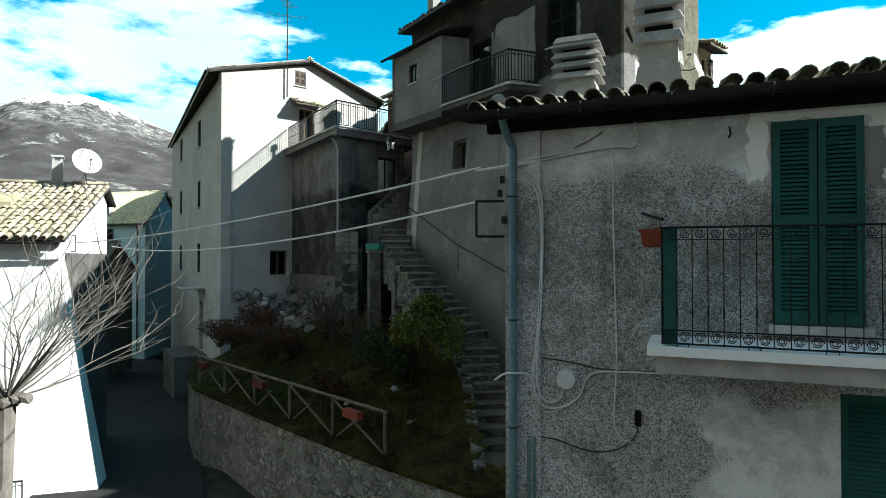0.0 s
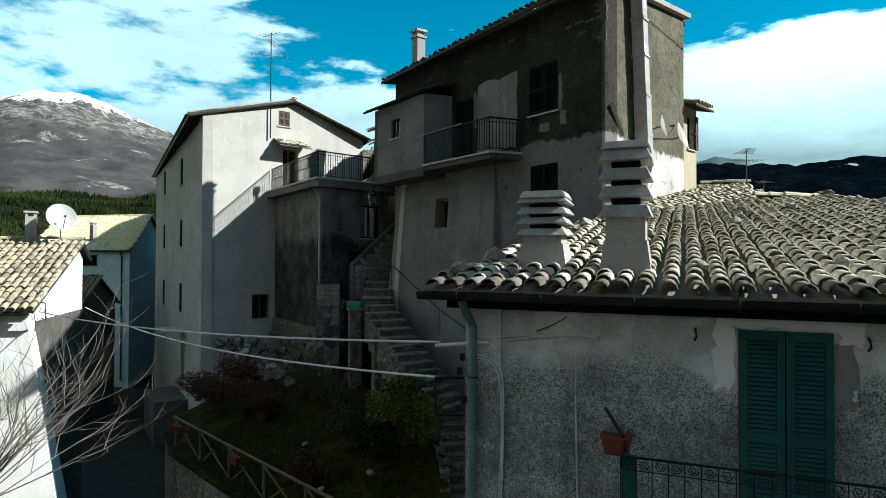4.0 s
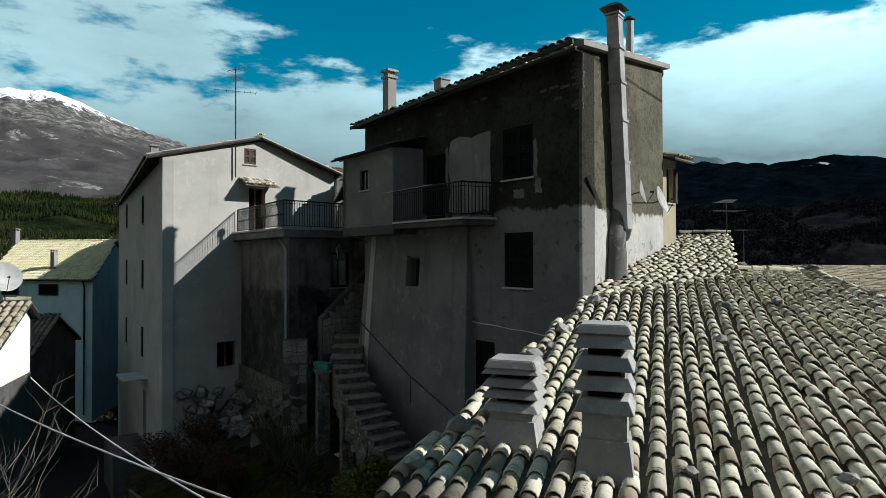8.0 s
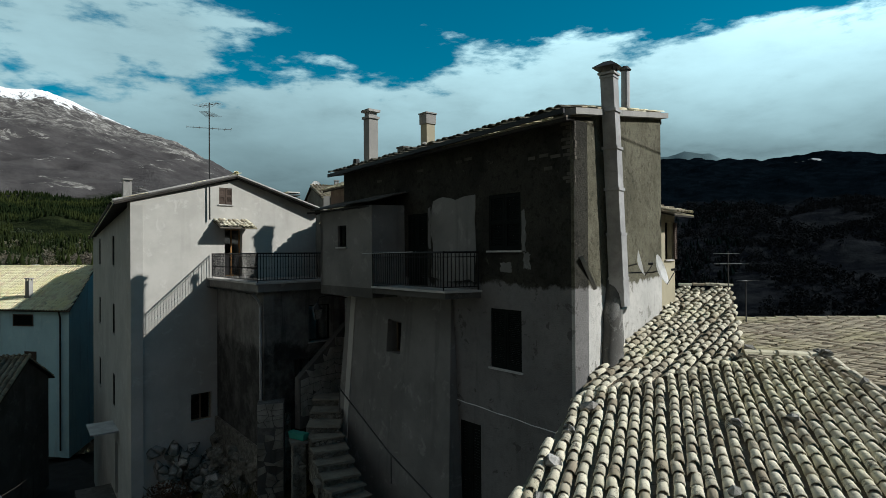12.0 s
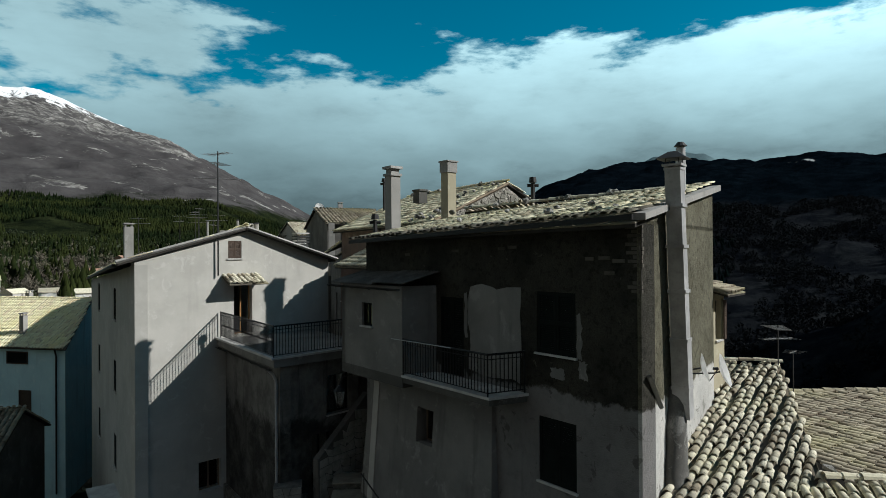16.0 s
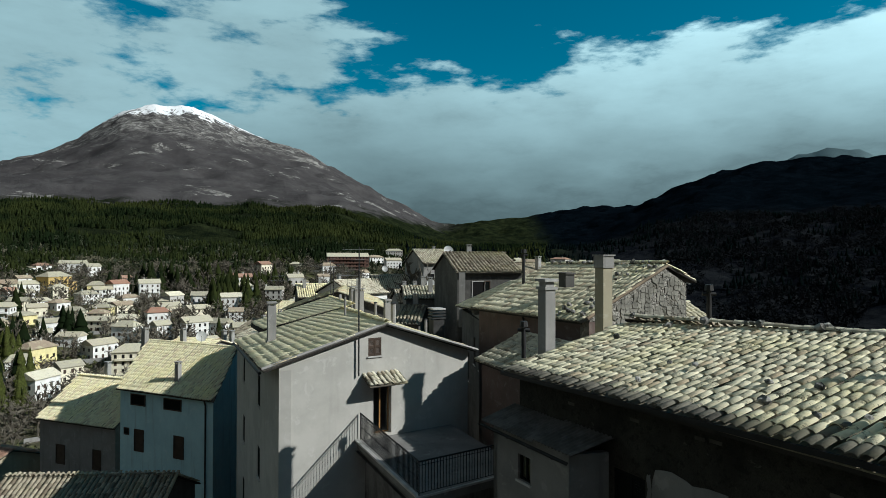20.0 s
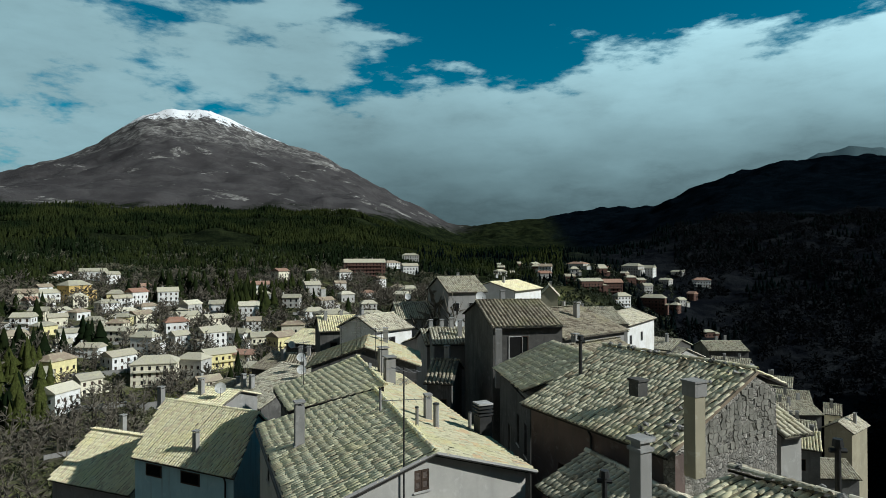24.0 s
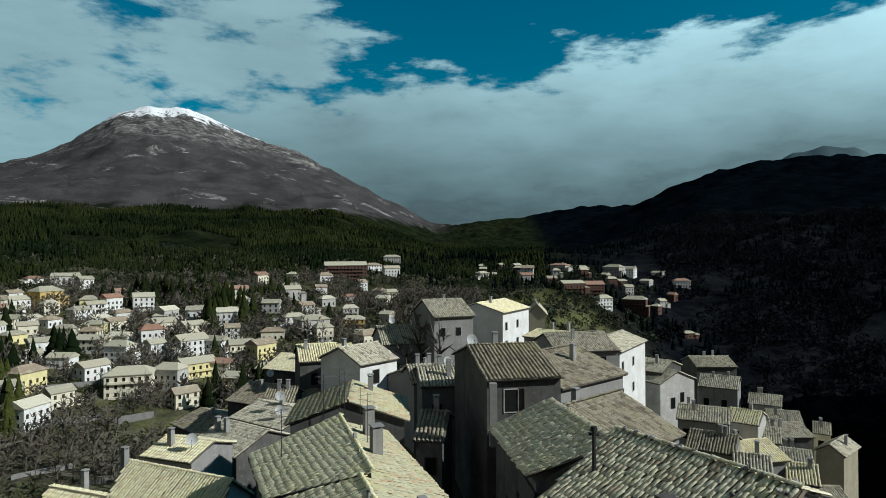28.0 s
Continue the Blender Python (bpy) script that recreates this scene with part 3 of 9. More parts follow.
def land(x, y):
    """Height of the ground: village spur, valleys on both sides, far slopes and mountains."""
    x, y = np.asarray(x, float), np.asarray(y, float)
    dx, dy = x + 5.0, y - 12.0
    r = np.hypot(dx, dy)
    az = np.degrees(np.arctan2(-dx, dy))            # left of straight ahead
    left = np.interp(r, (0, 20, 40, 70, 110, 170, 230, 300, 380, 500, 700, 1000, 1500), (-3.2, -3, -4, -14, -32, -46, -40, -26, -14, 4, 28, 70, 150))
    mid = np.interp(r, (0, 18, 30, 55, 90, 125, 160, 230, 330, 500, 800, 1500), (-3.2, -1.5, 1, 4.5, 5.5, 3, -8, -24, -20, -6, 16, 45))
    right = np.interp(r, (0, 20, 32, 60, 110, 200, 350, 600, 1000, 1500), (-3.2, -2, -3, -16, -40, -75, -95, -40, 60, 160))
    rim = smooth(6, 19, az - 240.0 / (r + 14))
    out = smooth(3, 17, -az - 300.0 / (r + 14))
    z = mid * (1 - rim) * (1 - out) + left * rim + right * out * (1 - rim)
    z = np.where(np.abs(az) > 100, np.interp(r, (0, 30, 200, 1500, 4000), (-3.2, -3, -8, 60, 200)), z)
    crest = np.interp(az, (-100, -60, -43, -36, -31, -24, -20, -17, -13, -10, -4, 2, 8.5, 13, 16.7, 21.5, 25.6, 28.5, 31, 34, 36.3, 40, 46, 52, 60, 100),
                      (.08, .10, .116, .121, .126, .136, .130, .120, .096, .074, .071, .055, .050, .084, .122, .170, .188, .205, .221, .221, .206, .156, .106, .088, .08, .07))
    far = np.interp(az, (-60, -12, 6, 14), (2600, 2900, 3000, 3100))
    rough = waves(x, y, 900.0, 3)
    top = crest * far + 24 + rough * 16
    up = smooth(0, 1, (r - 1350) / (far - 1350)) * 0.55 + 0.45 * np.clip((r - 1350) / (far - 1350), 0, 1)
    ridge = z + (top - z) * up
    ridge = ridge + waves(x, y, 420.0, 8) * 24 * up * (1 - up) * 4 * 0.6
    z = np.where(r > 1350, ridge, z)
    z = np.where(r > far, top - (r - far) * 0.35, z)
    shade_ridge = 310 * np.exp(-((x - 455) / 105.0) ** 2) * smooth(470, 330, y) * smooth(-600, -350, y)
    z = z + shade_ridge                                    # unseen steep ridge, added on the sunward side to shade the gorge
    z = z + waves(x, y, 160.0, 5) * np.interp(r, (60, 150, 400, 1350), (0, 2.5, 5, 8))
    return z


# ---- building helpers ----
BASE = {}


def thing(name, at, label, category, group="", kind=""):
    """An empty at the thing's base; its parts are built in world metres under it."""
    ob = new(name)
    ob.location = at
    ob.empty_display_size = 0.1
    BASE[ob] = Vector(at)
    return tagged(ob, label, category, group, kind)


def link_part(name, mesh, mat, parent, label=""):
    ob = new(name, mesh)
    if mat is not None and not mesh.materials:
        mesh.materials.append(mat)
    ob.parent = parent
    BASE[ob] = BASE[parent]
    if label:
        tagged(ob, label)
    return ob


def part(name, bm, mat, parent, label=""):
    """One bmesh in world metres as one mesh part under a thing or part."""
    bmesh.ops.translate(bm, verts=bm.verts, vec=-BASE[parent])
    mesh = bpy.data.meshes.new(name)
    bm.to_mesh(mesh)
    bm.free()
    return link_part(name, mesh, mat, parent, label)


def raw(name, verts, faces, mat, parent, label="", smooth_faces=False):
    """One part from arrays of vertices and quads."""
    mesh = bpy.data.meshes.new(name)
    mesh.from_pydata((np.asarray(verts, float) - np.array(BASE[parent])).tolist(), [], [tuple(f) for f in np.asarray(faces).tolist()] if not isinstance(faces, list) else faces)
    if smooth_faces:
        mesh.polygons.foreach_set("use_smooth", [True] * len(mesh.polygons))
    return link_part(name, mesh, mat, parent, label)


def structure(name, bm, mat, label=""):
    mesh = bpy.data.meshes.new(name)
    bm.to_mesh(mesh)
    bm.free()
    ob = new(name, mesh)
    mesh.materials.append(mat)
    BASE[ob] = Vector((0, 0, 0))
    return tagged(ob, label, kind="structure")


def box(bm, a, b, width, z0, z1, shift=0.0):
    """A bar between plan points a and b, width across, from z0 to z1, moved sideways by shift."""
    a, b = Vector(a[:2]), Vector(b[:2])
    d = (b - a).normalized()
    s = Vector((-d.y, d.x))
    pts = [a + s * (shift - width / 2), b + s * (shift - width / 2), b + s * (shift + width / 2), a + s * (shift + width / 2)]
    low = [bm.verts.new((p.x, p.y, z0)) for p in pts]
    top = [bm.verts.new((p.x, p.y, z1)) for p in pts]
    bm.faces.new(low[::-1])
    bm.faces.new(top)
    for i in range(4):
        j = (i + 1) % 4
        bm.faces.new((low[i], low[j], top[j], top[i]))
    return bm


def brick(bm, c, size, yaw=0.0):
    """An upright block by centre, size and yaw in degrees."""
    d = Vector((math.cos(radians(yaw)), math.sin(radians(yaw)))) * size[0] / 2
    return box(bm, (c[0] - d.x, c[1] - d.y), (c[0] + d.x, c[1] + d.y), size[1], c[2] - size[2] / 2, c[2] + size[2] / 2)


def rod(bm, a, b, r, r2=None, n=6):
    """A round bar from a to b."""
    a, b = Vector(a), Vector(b)
    q = (b - a).to_track_quat("Z", "Y")
    rings = []
    for p, rad in ((a, r), (b, r if r2 is None else r2)):
        rings.append([bm.verts.new(p + q @ Vector((math.cos(k * math.tau / n) * rad, math.sin(k * math.tau / n) * rad, 0))) for k in range(n)])
    for k in range(n):
        j = (k + 1) % n
        bm.faces.new((rings[0][k], rings[0][j], rings[1][j], rings[1][k]))
    bm.faces.new(rings[0][::-1])
    bm.faces.new(rings[1])
    return bm


def tube(bm, pts, r, n=6):
    """A round pipe or cable through points, with shared rings."""
    pts = [Vector(p) for p in pts]
    last = None
    for i, p in enumerate(pts):
        d = (pts[min(i + 1, len(pts) - 1)] - pts[max(i - 1, 0)]).normalized()
        q = d.to_track_quat("Z", "Y")
        ring = [bm.verts.new(p + q @ Vector((math.cos(k * math.tau / n) * r, math.sin(k * math.tau / n) * r, 0))) for k in range(n)]
        if last:
            for k in range(n):
                j = (k + 1) % n
                bm.faces.new((last[k], last[j], ring[j], ring[k]))
        last = ring
    return bm


def prism(bm, poly, low, high):
    """A solid between two stacks of the same plan polygon; low and high give z for every corner."""
    lo = [bm.verts.new((p[0], p[1], low[i])) for i, p in enumerate(poly)]
    hi = [bm.verts.new((p[0], p[1], high[i])) for i, p in enumerate(poly)]
    bm.faces.new(lo[::-1])
    bm.faces.new(hi)
    for i in range(len(poly)):
        j = (i + 1) % len(poly)
        bm.faces.new((lo[i], lo[j], hi[j], hi[i]))
    bmesh.ops.recalc_face_normals(bm, faces=bm.faces)
    return bm


def wall_panel(name, a, b, z0, z1, mat, parent, holes=(), thick=0.4, label="", batter=0.0):
    """A wall from plan point a to b with its outer face on that line and its body to the left of it.
    holes: (s0, s1, low, high) along the wall; they go through. batter: how far the foot stands out."""
    a, b = Vector(a[:2]), Vector(b[:2])
    d = b - a
    length = d.length
    d.normalize()
    inner = Vector((-d.y, d.x)) * thick
    ss = sorted({0.0, length, *[h[0] for h in holes], *[h[1] for h in holes]})
    zs = sorted({z0, z1, *[h[2] for h in holes], *[h[3] for h in holes]})
    full = {}
    for i in range(len(ss) - 1):
        for j in range(len(zs) - 1):
            s, z = (ss[i] + ss[i + 1]) / 2, (zs[j] + zs[j + 1]) / 2
            full[i, j] = not any(h[0] < s < h[1] and h[2] < z < h[3] for h in holes)
    verts, faces, index = [], [], {}

    def at(i, j, k):
        if (i, j, k) not in index:
            lean = batter * (1 - (zs[j] - z0) / (z1 - z0))
            p = a + d * ss[i] + (inner if k else -inner.normalized() * lean)
            index[i, j, k] = len(verts)
            verts.append((p.x, p.y, zs[j]))
        return index[i, j, k]
    for (i, j), solid in full.items():
        if not solid:
            continue
        faces.append((at(i, j, 0), at(i + 1, j, 0), at(i + 1, j + 1, 0), at(i, j + 1, 0)))
        faces.append((at(i, j + 1, 1), at(i + 1, j + 1, 1), at(i + 1, j, 1), at(i, j, 1)))
        for (di, dj), (p, q) in {(-1, 0): ((i, j), (i, j + 1)), (1, 0): ((i + 1, j + 1), (i + 1, j)), (0, -1): ((i + 1, j), (i, j)), (0, 1): ((i, j + 1), (i + 1, j + 1))}.items():
            if not full.get((i + di, j + dj), False):
                faces.append((at(*p, 0), at(*q, 0), at(*q, 1), at(*p, 1)))
    return raw(name, verts, faces, mat, parent, label)


class Face:
    """Plan line of a wall: s along it, o out from it."""

    def __init__(self, a, b):
        self.a, self.b = Vector(a[:2]), Vector(b[:2])
        self.d = (self.b - self.a).normalized()
        self.n = Vector((self.d.y, -self.d.x))
        self.length = (self.b - self.a).length
        self.yaw = math.degrees(math.atan2(self.d.y, self.d.x))

    def at(self, s, o=0.0, z=0.0):
        p = self.a + self.d * s + self.n * o
        return Vector((p.x, p.y, z))


def slab_on(bm, face, s0, s1, z0, z1, o0, o1):
    """A block on a wall face between s0..s1, z0..z1, o0..o1 out of the wall."""
    return box(bm, face.at(s0, (o0 + o1) / 2), face.at(s1, (o0 + o1) / 2), abs(o1 - o0), z0, z1)


def shutters(face, s0, s1, z0, z1, mat, parent, out=0.02, slats=14, leaves=2, name="shutter", single=False):
    """A closed pair of louvred shutters: stiles, rails and slats; single: every slat is a piece of its own."""
    w = (s1 - s0) / leaves
    for k in range(leaves):
        bm = bmesh.new()
        a, b = s0 + k * w + 0.006, s0 + (k + 1) * w - 0.006
        st = min(0.07, w * 0.18)
        h = z1 - z0
        rails = [(z0, z0 + 0.11), (z0 + h * 0.5 - 0.05, z0 + h * 0.5 + 0.05), (z1 - 0.09, z1)]
        us, zs = (a, a + st, b - st, b), (rails[0][0], rails[0][1], rails[1][0], rails[1][1], rails[2][0], rails[2][1])
        grid = [[[bm.verts.new(face.at(u, o, zz)) for zz in zs] for u in us] for o in (out, out + 0.043)]
        full = {(i, j) for i in range(3) for j in range(5) if i != 1 or j not in (1, 3)}
        for i, j in full:
            for g in grid:
                bm.faces.new((g[i][j], g[i + 1][j], g[i + 1][j + 1], g[i][j + 1]))
            for (di, dj), (p, q) in (((-1, 0), ((i, j), (i, j + 1))), ((1, 0), ((i + 1, j), (i + 1, j + 1))), ((0, -1), ((i, j), (i + 1, j))), ((0, 1), ((i, j + 1), (i + 1, j + 1)))):
                if (i + di, j + dj) not in full:
                    bm.faces.new((grid[0][p[0]][p[1]], grid[0][q[0]][q[1]], grid[1][q[0]][q[1]], grid[1][p[0]][p[1]]))
        bmesh.ops.recalc_face_normals(bm, faces=bm.faces)
        leaf = part(name, bm, mat, parent) if single else None
        for (_, lo), (hi, _) in ((rails[0], rails[1]), (rails[1], rails[2])):
            n = max(3, slats // 2)
            for i in range(n):
                sb = bmesh.new() if single else bm
                z = lo + (hi - lo) * (i + 0.5) / n
                t = (hi - lo) / n
                vs = []
                for pt in (face.at(a + st, 0), face.at(b - st, 0)):
                    for oo, zz in ((out + 0.036, z - t * 0.42), (out + 0.012, z + t * 0.36), (out + 0.004, z + t * 0.30), (out + 0.028, z - t * 0.48)):
                        vs.append(sb.verts.new((pt.x + face.n.x * oo, pt.y + face.n.y * oo, zz)))
                for i0 in range(4):
                    i1 = (i0 + 1) % 4
                    sb.faces.new((vs[i0], vs[i1], vs[4 + i1], vs[4 + i0]))
                if single:
                    part("slat", sb, mat, leaf)
        if not single:
            part(name, bm, mat, parent)


def window(face, s0, s1, z0, z1, parent, frame=None, deep=0.16, sill=True, shut=None, bars=True, slats=12):
    """A window in its opening: frame, glass, dark room behind, sill; or closed shutters."""
    frame = frame or M["wood"]
    bm = bmesh.new()
    t = 0.055
    for u0, u1, h0, h1 in ((s0, s0 + t, z0, z1), (s1 - t, s1, z0, z1), (s0 + t, s1 - t, z0, z0 + t), (s0 + t, s1 - t, z1 - t, z1)):
        slab_on(bm, face, u0, u1, h0, h1, -deep - 0.05, -deep)
    if bars and s1 - s0 > 0.5:
        slab_on(bm, face, (s0 + s1) / 2 - 0.03, (s0 + s1) / 2 + 0.03, z0 + t, z1 - t, -deep - 0.045, -deep - 0.005)
    w = part("window", bm, frame, parent)
    bm = bmesh.new()
    slab_on(bm, face, s0 + t, s1 - t, z0 + t, z1 - t, -deep - 0.034, -deep - 0.028)
    glass = part("pane", bm, M["glass"], w)
    glass.visible_shadow = False
    if sill:
        bm = bmesh.new()
        slab_on(bm, face, s0 - 0.05, s1 + 0.05, z0 - 0.05, z0 - 0.004, -0.1, 0.06)
        part("sill", bm, M["slab"], w)
    if shut:
        shutters(face, s0, s1, z0, z1, shut, parent, -0.06, slats, single=True)
    return w


# ---- roof tiles ----
def tile_shape(length, wide, narrow, thick=0.016, seg=5, turned=False):
    """One half-round clay tile, lying along y, its lower wide end at y = 0."""
    v = []
    for rad, y in ((wide, 0.0), (narrow, length), (wide - thick, 0.0), (narrow - thick, length)):
        for k in range(seg + 1):
            a = math.pi * k / seg
            v.append((-math.cos(a) * rad, y, (math.sin(a) * rad * 0.92) * (-1 if turned else 1)))
    f, m = [], seg + 1
    for k in range(seg):
        f.append((k, k + 1, m + k + 1, m + k))
        f.append((2 * m + k + 1, 2 * m + k, k, k + 1)[::-1])
    return np.array(v), f


TILE_V, TILE_F = tile_shape(0.44, 0.092, 0.074)
COARSE_V, COARSE_F = tile_shape(0.52, 0.135, 0.115, 0.02, 3)
TILE_F, COARSE_F = np.array(TILE_F), np.array(COARSE_F)


def inside(poly, p):
    """Which of the points p lie inside the polygon, both in plane coordinates."""
    x, y = p[:, 0], p[:, 1]
    hit = np.zeros(len(p), bool)
    for i in range(len(poly)):
        (x0, y0), (x1, y1) = poly[i], poly[(i + 1) % len(poly)]
        if y0 != y1:
            hit ^= ((y0 > y) != (y1 > y)) & (x < (x1 - x0) * (y - y0) / (y1 - y0) + x0)
    return hit


def roof(name, poly, mat, parent, pitch=0.235, row=0.34, coarse=False, single=0, near=(0, 0), seed=1, wild=1.0, slab=0.10, label="", along=None, eave=None, round_by=1.0):
    """A tiled roof slope. poly: corners in space, the first two along the eave. Builds the deck, then tile on tile."""
    rng = np.random.RandomState(seed)
    pts = [Vector(p) for p in poly]
    u = (pts[1] - pts[0]).normalized()
    n = Vector((0, 0, 0))
    for i in range(len(pts)):
        n += (pts[i] - pts[0]).cross(pts[(i + 1) % len(pts)] - pts[0])
    n.normalize()
    if n.z < 0:
        n = -n
    v = n.cross(u)
    mid = sum(pts, Vector()) / len(pts)
    if (mid - pts[0]).dot(v) < 0:
        v = -v
    if along:
        v = Vector((along[0], along[1], -(n.x * along[0] + n.y * along[1]) / n.z)).normalized()
        u = v.cross(n)
    bm = bmesh.new()
    level = [pts[0].z - (n.x * (p.x - pts[0].x) + n.y * (p.y - pts[0].y)) / n.z for p in pts]
    prism(bm, poly, [z - 0.045 for z in level], [z - 0.012 for z in level])
    deck = part(name, bm, M["pan"], parent, label)
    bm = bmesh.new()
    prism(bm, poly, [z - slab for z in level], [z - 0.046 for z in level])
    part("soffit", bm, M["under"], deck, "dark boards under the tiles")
    flat = [((p - pts[0]).dot(u), (p - pts[0]).dot(v)) for p in pts]
    us, vs = [f[0] for f in flat], [f[1] for f in flat]
    cu = np.arange(min(us) + pitch / 2, max(us), pitch)
    cv = np.arange(min(vs) - 0.05, max(vs) - 0.06, row)
    gu, gv = np.meshgrid(cu, cv)
    bend = rng.normal(0, 0.012 * wild, len(cu))
    spots = np.c_[(gu + bend).ravel(), gv.ravel()]
    spots = spots[inside(flat, spots + (0, row * 0.5))]
    count = len(spots)
    spots = spots + rng.normal(0, 0.011 * wild, spots.shape) * (1, 1.6)
    turn = rng.normal(0, 0.03 * wild, count)
    lift = np.abs(rng.normal(0.0, (0.010 if round_by == 1.0 else 0.005) * wild, count)) + 0.012
    V, F = (COARSE_V, COARSE_F) if coarse else (TILE_V, TILE_F)
    if round_by != 1.0:                             # low, wide tiles
        V = V * (1.06, 1.0, round_by)
    grow = pitch / (0.33 if coarse else 0.225)
    long = row / (0.42 if coarse else 0.34)
    base = np.array(BASE[deck])
    U, W, N, O = np.array(u), np.array(v), np.array(n), np.array(pts[0])
    scale = 1 + rng.normal(0, 0.035 * wild, count)
    tip = 0.014 if round_by != 1.0 else 0.042 if coarse else 0.036
    order = np.argsort(np.hypot(*(O[:2, None] + np.outer(U[:2], spots[:, 0]) + np.outer(W[:2], spots[:, 1]) - np.array(near)[:, None])))
    lone, rest = order[:single], order[single:]

    def places(ids):
        c, s = np.cos(turn[ids])[:, None], np.sin(turn[ids])[:, None]
        lx = V[None, :, 0] * grow * scale[ids][:, None]
        ly = V[None, :, 1] * long
        lz = V[None, :, 2] * grow * scale[ids][:, None] + lift[ids][:, None] + (1 - V[None, :, 1] / V[:, 1].max()) * tip
        pu, pv = spots[ids, 0][:, None] + lx * c - ly * s, spots[ids, 1][:, None] + lx * s + ly * c
        return O + pu[..., None] * U + pv[..., None] * W + lz[..., None] * N
    first = spots[:, 1] < row * 0.8 if eave else np.zeros(count, bool)
    for ids, coat, kind in ((rest[~first[rest]], mat, "roof_tiles"), (rest[first[rest]], eave, "eave_tiles")):
        if not len(ids):
            continue
        verts = places(ids).reshape(-1, 3)
        faces = (F[None] + (np.arange(len(ids)) * len(V))[:, None, None]).reshape(-1, 4)
        mesh = bpy.data.meshes.new(kind)
        fast_mesh(mesh, verts - base, faces)
        tagged(link_part(kind, mesh, coat, deck), kind="stuff")
    if len(lone):
        w = V * (grow, long, grow) + np.c_[np.zeros(len(V)), np.zeros(len(V)), (1 - V[:, 1] / V[:, 1].max()) * tip]
        shared = {}
        for coat in (mat, eave or mat):
            shared[coat] = bpy.data.meshes.new("roof_tile")
            fast_mesh(shared[coat], w, F)
            shared[coat].materials.append(coat)
        for i in lone:
            ob = new("roof_tile", shared[eave if first[i] else mat])
            ob.parent = deck
            c, s = math.cos(turn[i]), math.sin(turn[i])
            x, y = u * c + v * s, v * c - u * s
            o = pts[0] + u * spots[i, 0] + v * spots[i, 1] + n * lift[i] - BASE[deck]
            ob.matrix_basis = Matrix(((x.x, y.x, n.x, o.x), (x.y, y.y, n.y, o.y), (x.z, y.z, n.z, o.z), (0, 0, 0, 1))) @ Matrix.Diagonal((scale[i], 1, scale[i], 1))
    return deck


def fast_mesh(mesh, verts, faces):
    """Fills a mesh from arrays of vertices and quads."""
    mesh.vertices.add(len(verts))
    mesh.vertices.foreach_set("co", np.ascontiguousarray(verts, dtype=np.float32).ravel())
    mesh.loops.add(faces.size)
    mesh.loops.foreach_set("vertex_index", np.ascontiguousarray(faces, dtype=np.int32).ravel())
    mesh.polygons.add(len(faces))
    k = faces.shape[1]
    mesh.polygons.foreach_set("loop_start", np.arange(0, faces.size, k, dtype=np.int32))
    mesh.update(calc_edges=True)
    mesh.validate()


def ridge_row(a, b, mat, parent, seed=1, size=1.35, stones=0):
    """A row of ridge tiles from a to b, and a few loose stones on it."""
    rng = random.Random(seed)
    a, b = Vector(a), Vector(b)
    d = b - a
    q = d.to_track_quat("Y", "Z")
    count = max(1, int(d.length / 0.38))
    V, out, faces = TILE_V * (size, 1, size), [], []
    for i in range(count):
        o = a + d * (i / count) + Vector((rng.gauss(0, .012), rng.gauss(0, .012), 0.01 + rng.random() * 0.03))
        faces += [tuple(int(k) + len(out) for k in f) for f in TILE_F]
        out += [tuple(o + q @ Vector(p)) for p in V]
    raw("ridge_tiles", out, faces, mat, parent)
    for i in range(stones):
        loose_stone(a + d * rng.random() + Vector((rng.gauss(0, .1), rng.gauss(0, .1), 0.08)), 0.10 + rng.random() * 0.08, parent, rng.randrange(999))


def pebble(bm, c, r, seed, flat=0.75):
    rng = random.Random(seed)
    made = bmesh.ops.create_icosphere(bm, subdivisions=1, radius=1.0)["verts"]
    q = Euler((rng.random() * 6, rng.random() * 6, rng.random() * 6)).to_matrix()
    for vert in made:
        p = vert.co * r * (0.72 + 0.45 * rng.random())
        p = q @ Vector((p.x * 1.25, p.y, p.z * 0.85))
        vert.co = Vector(c) + Vector((p.x, p.y, p.z * flat))


def loose_stone(c, r, parent, seed, name="roof_stone"):
    bm = bmesh.new()
    pebble(bm, c, r, seed)
    return part(name, bm, M["rock"], parent)


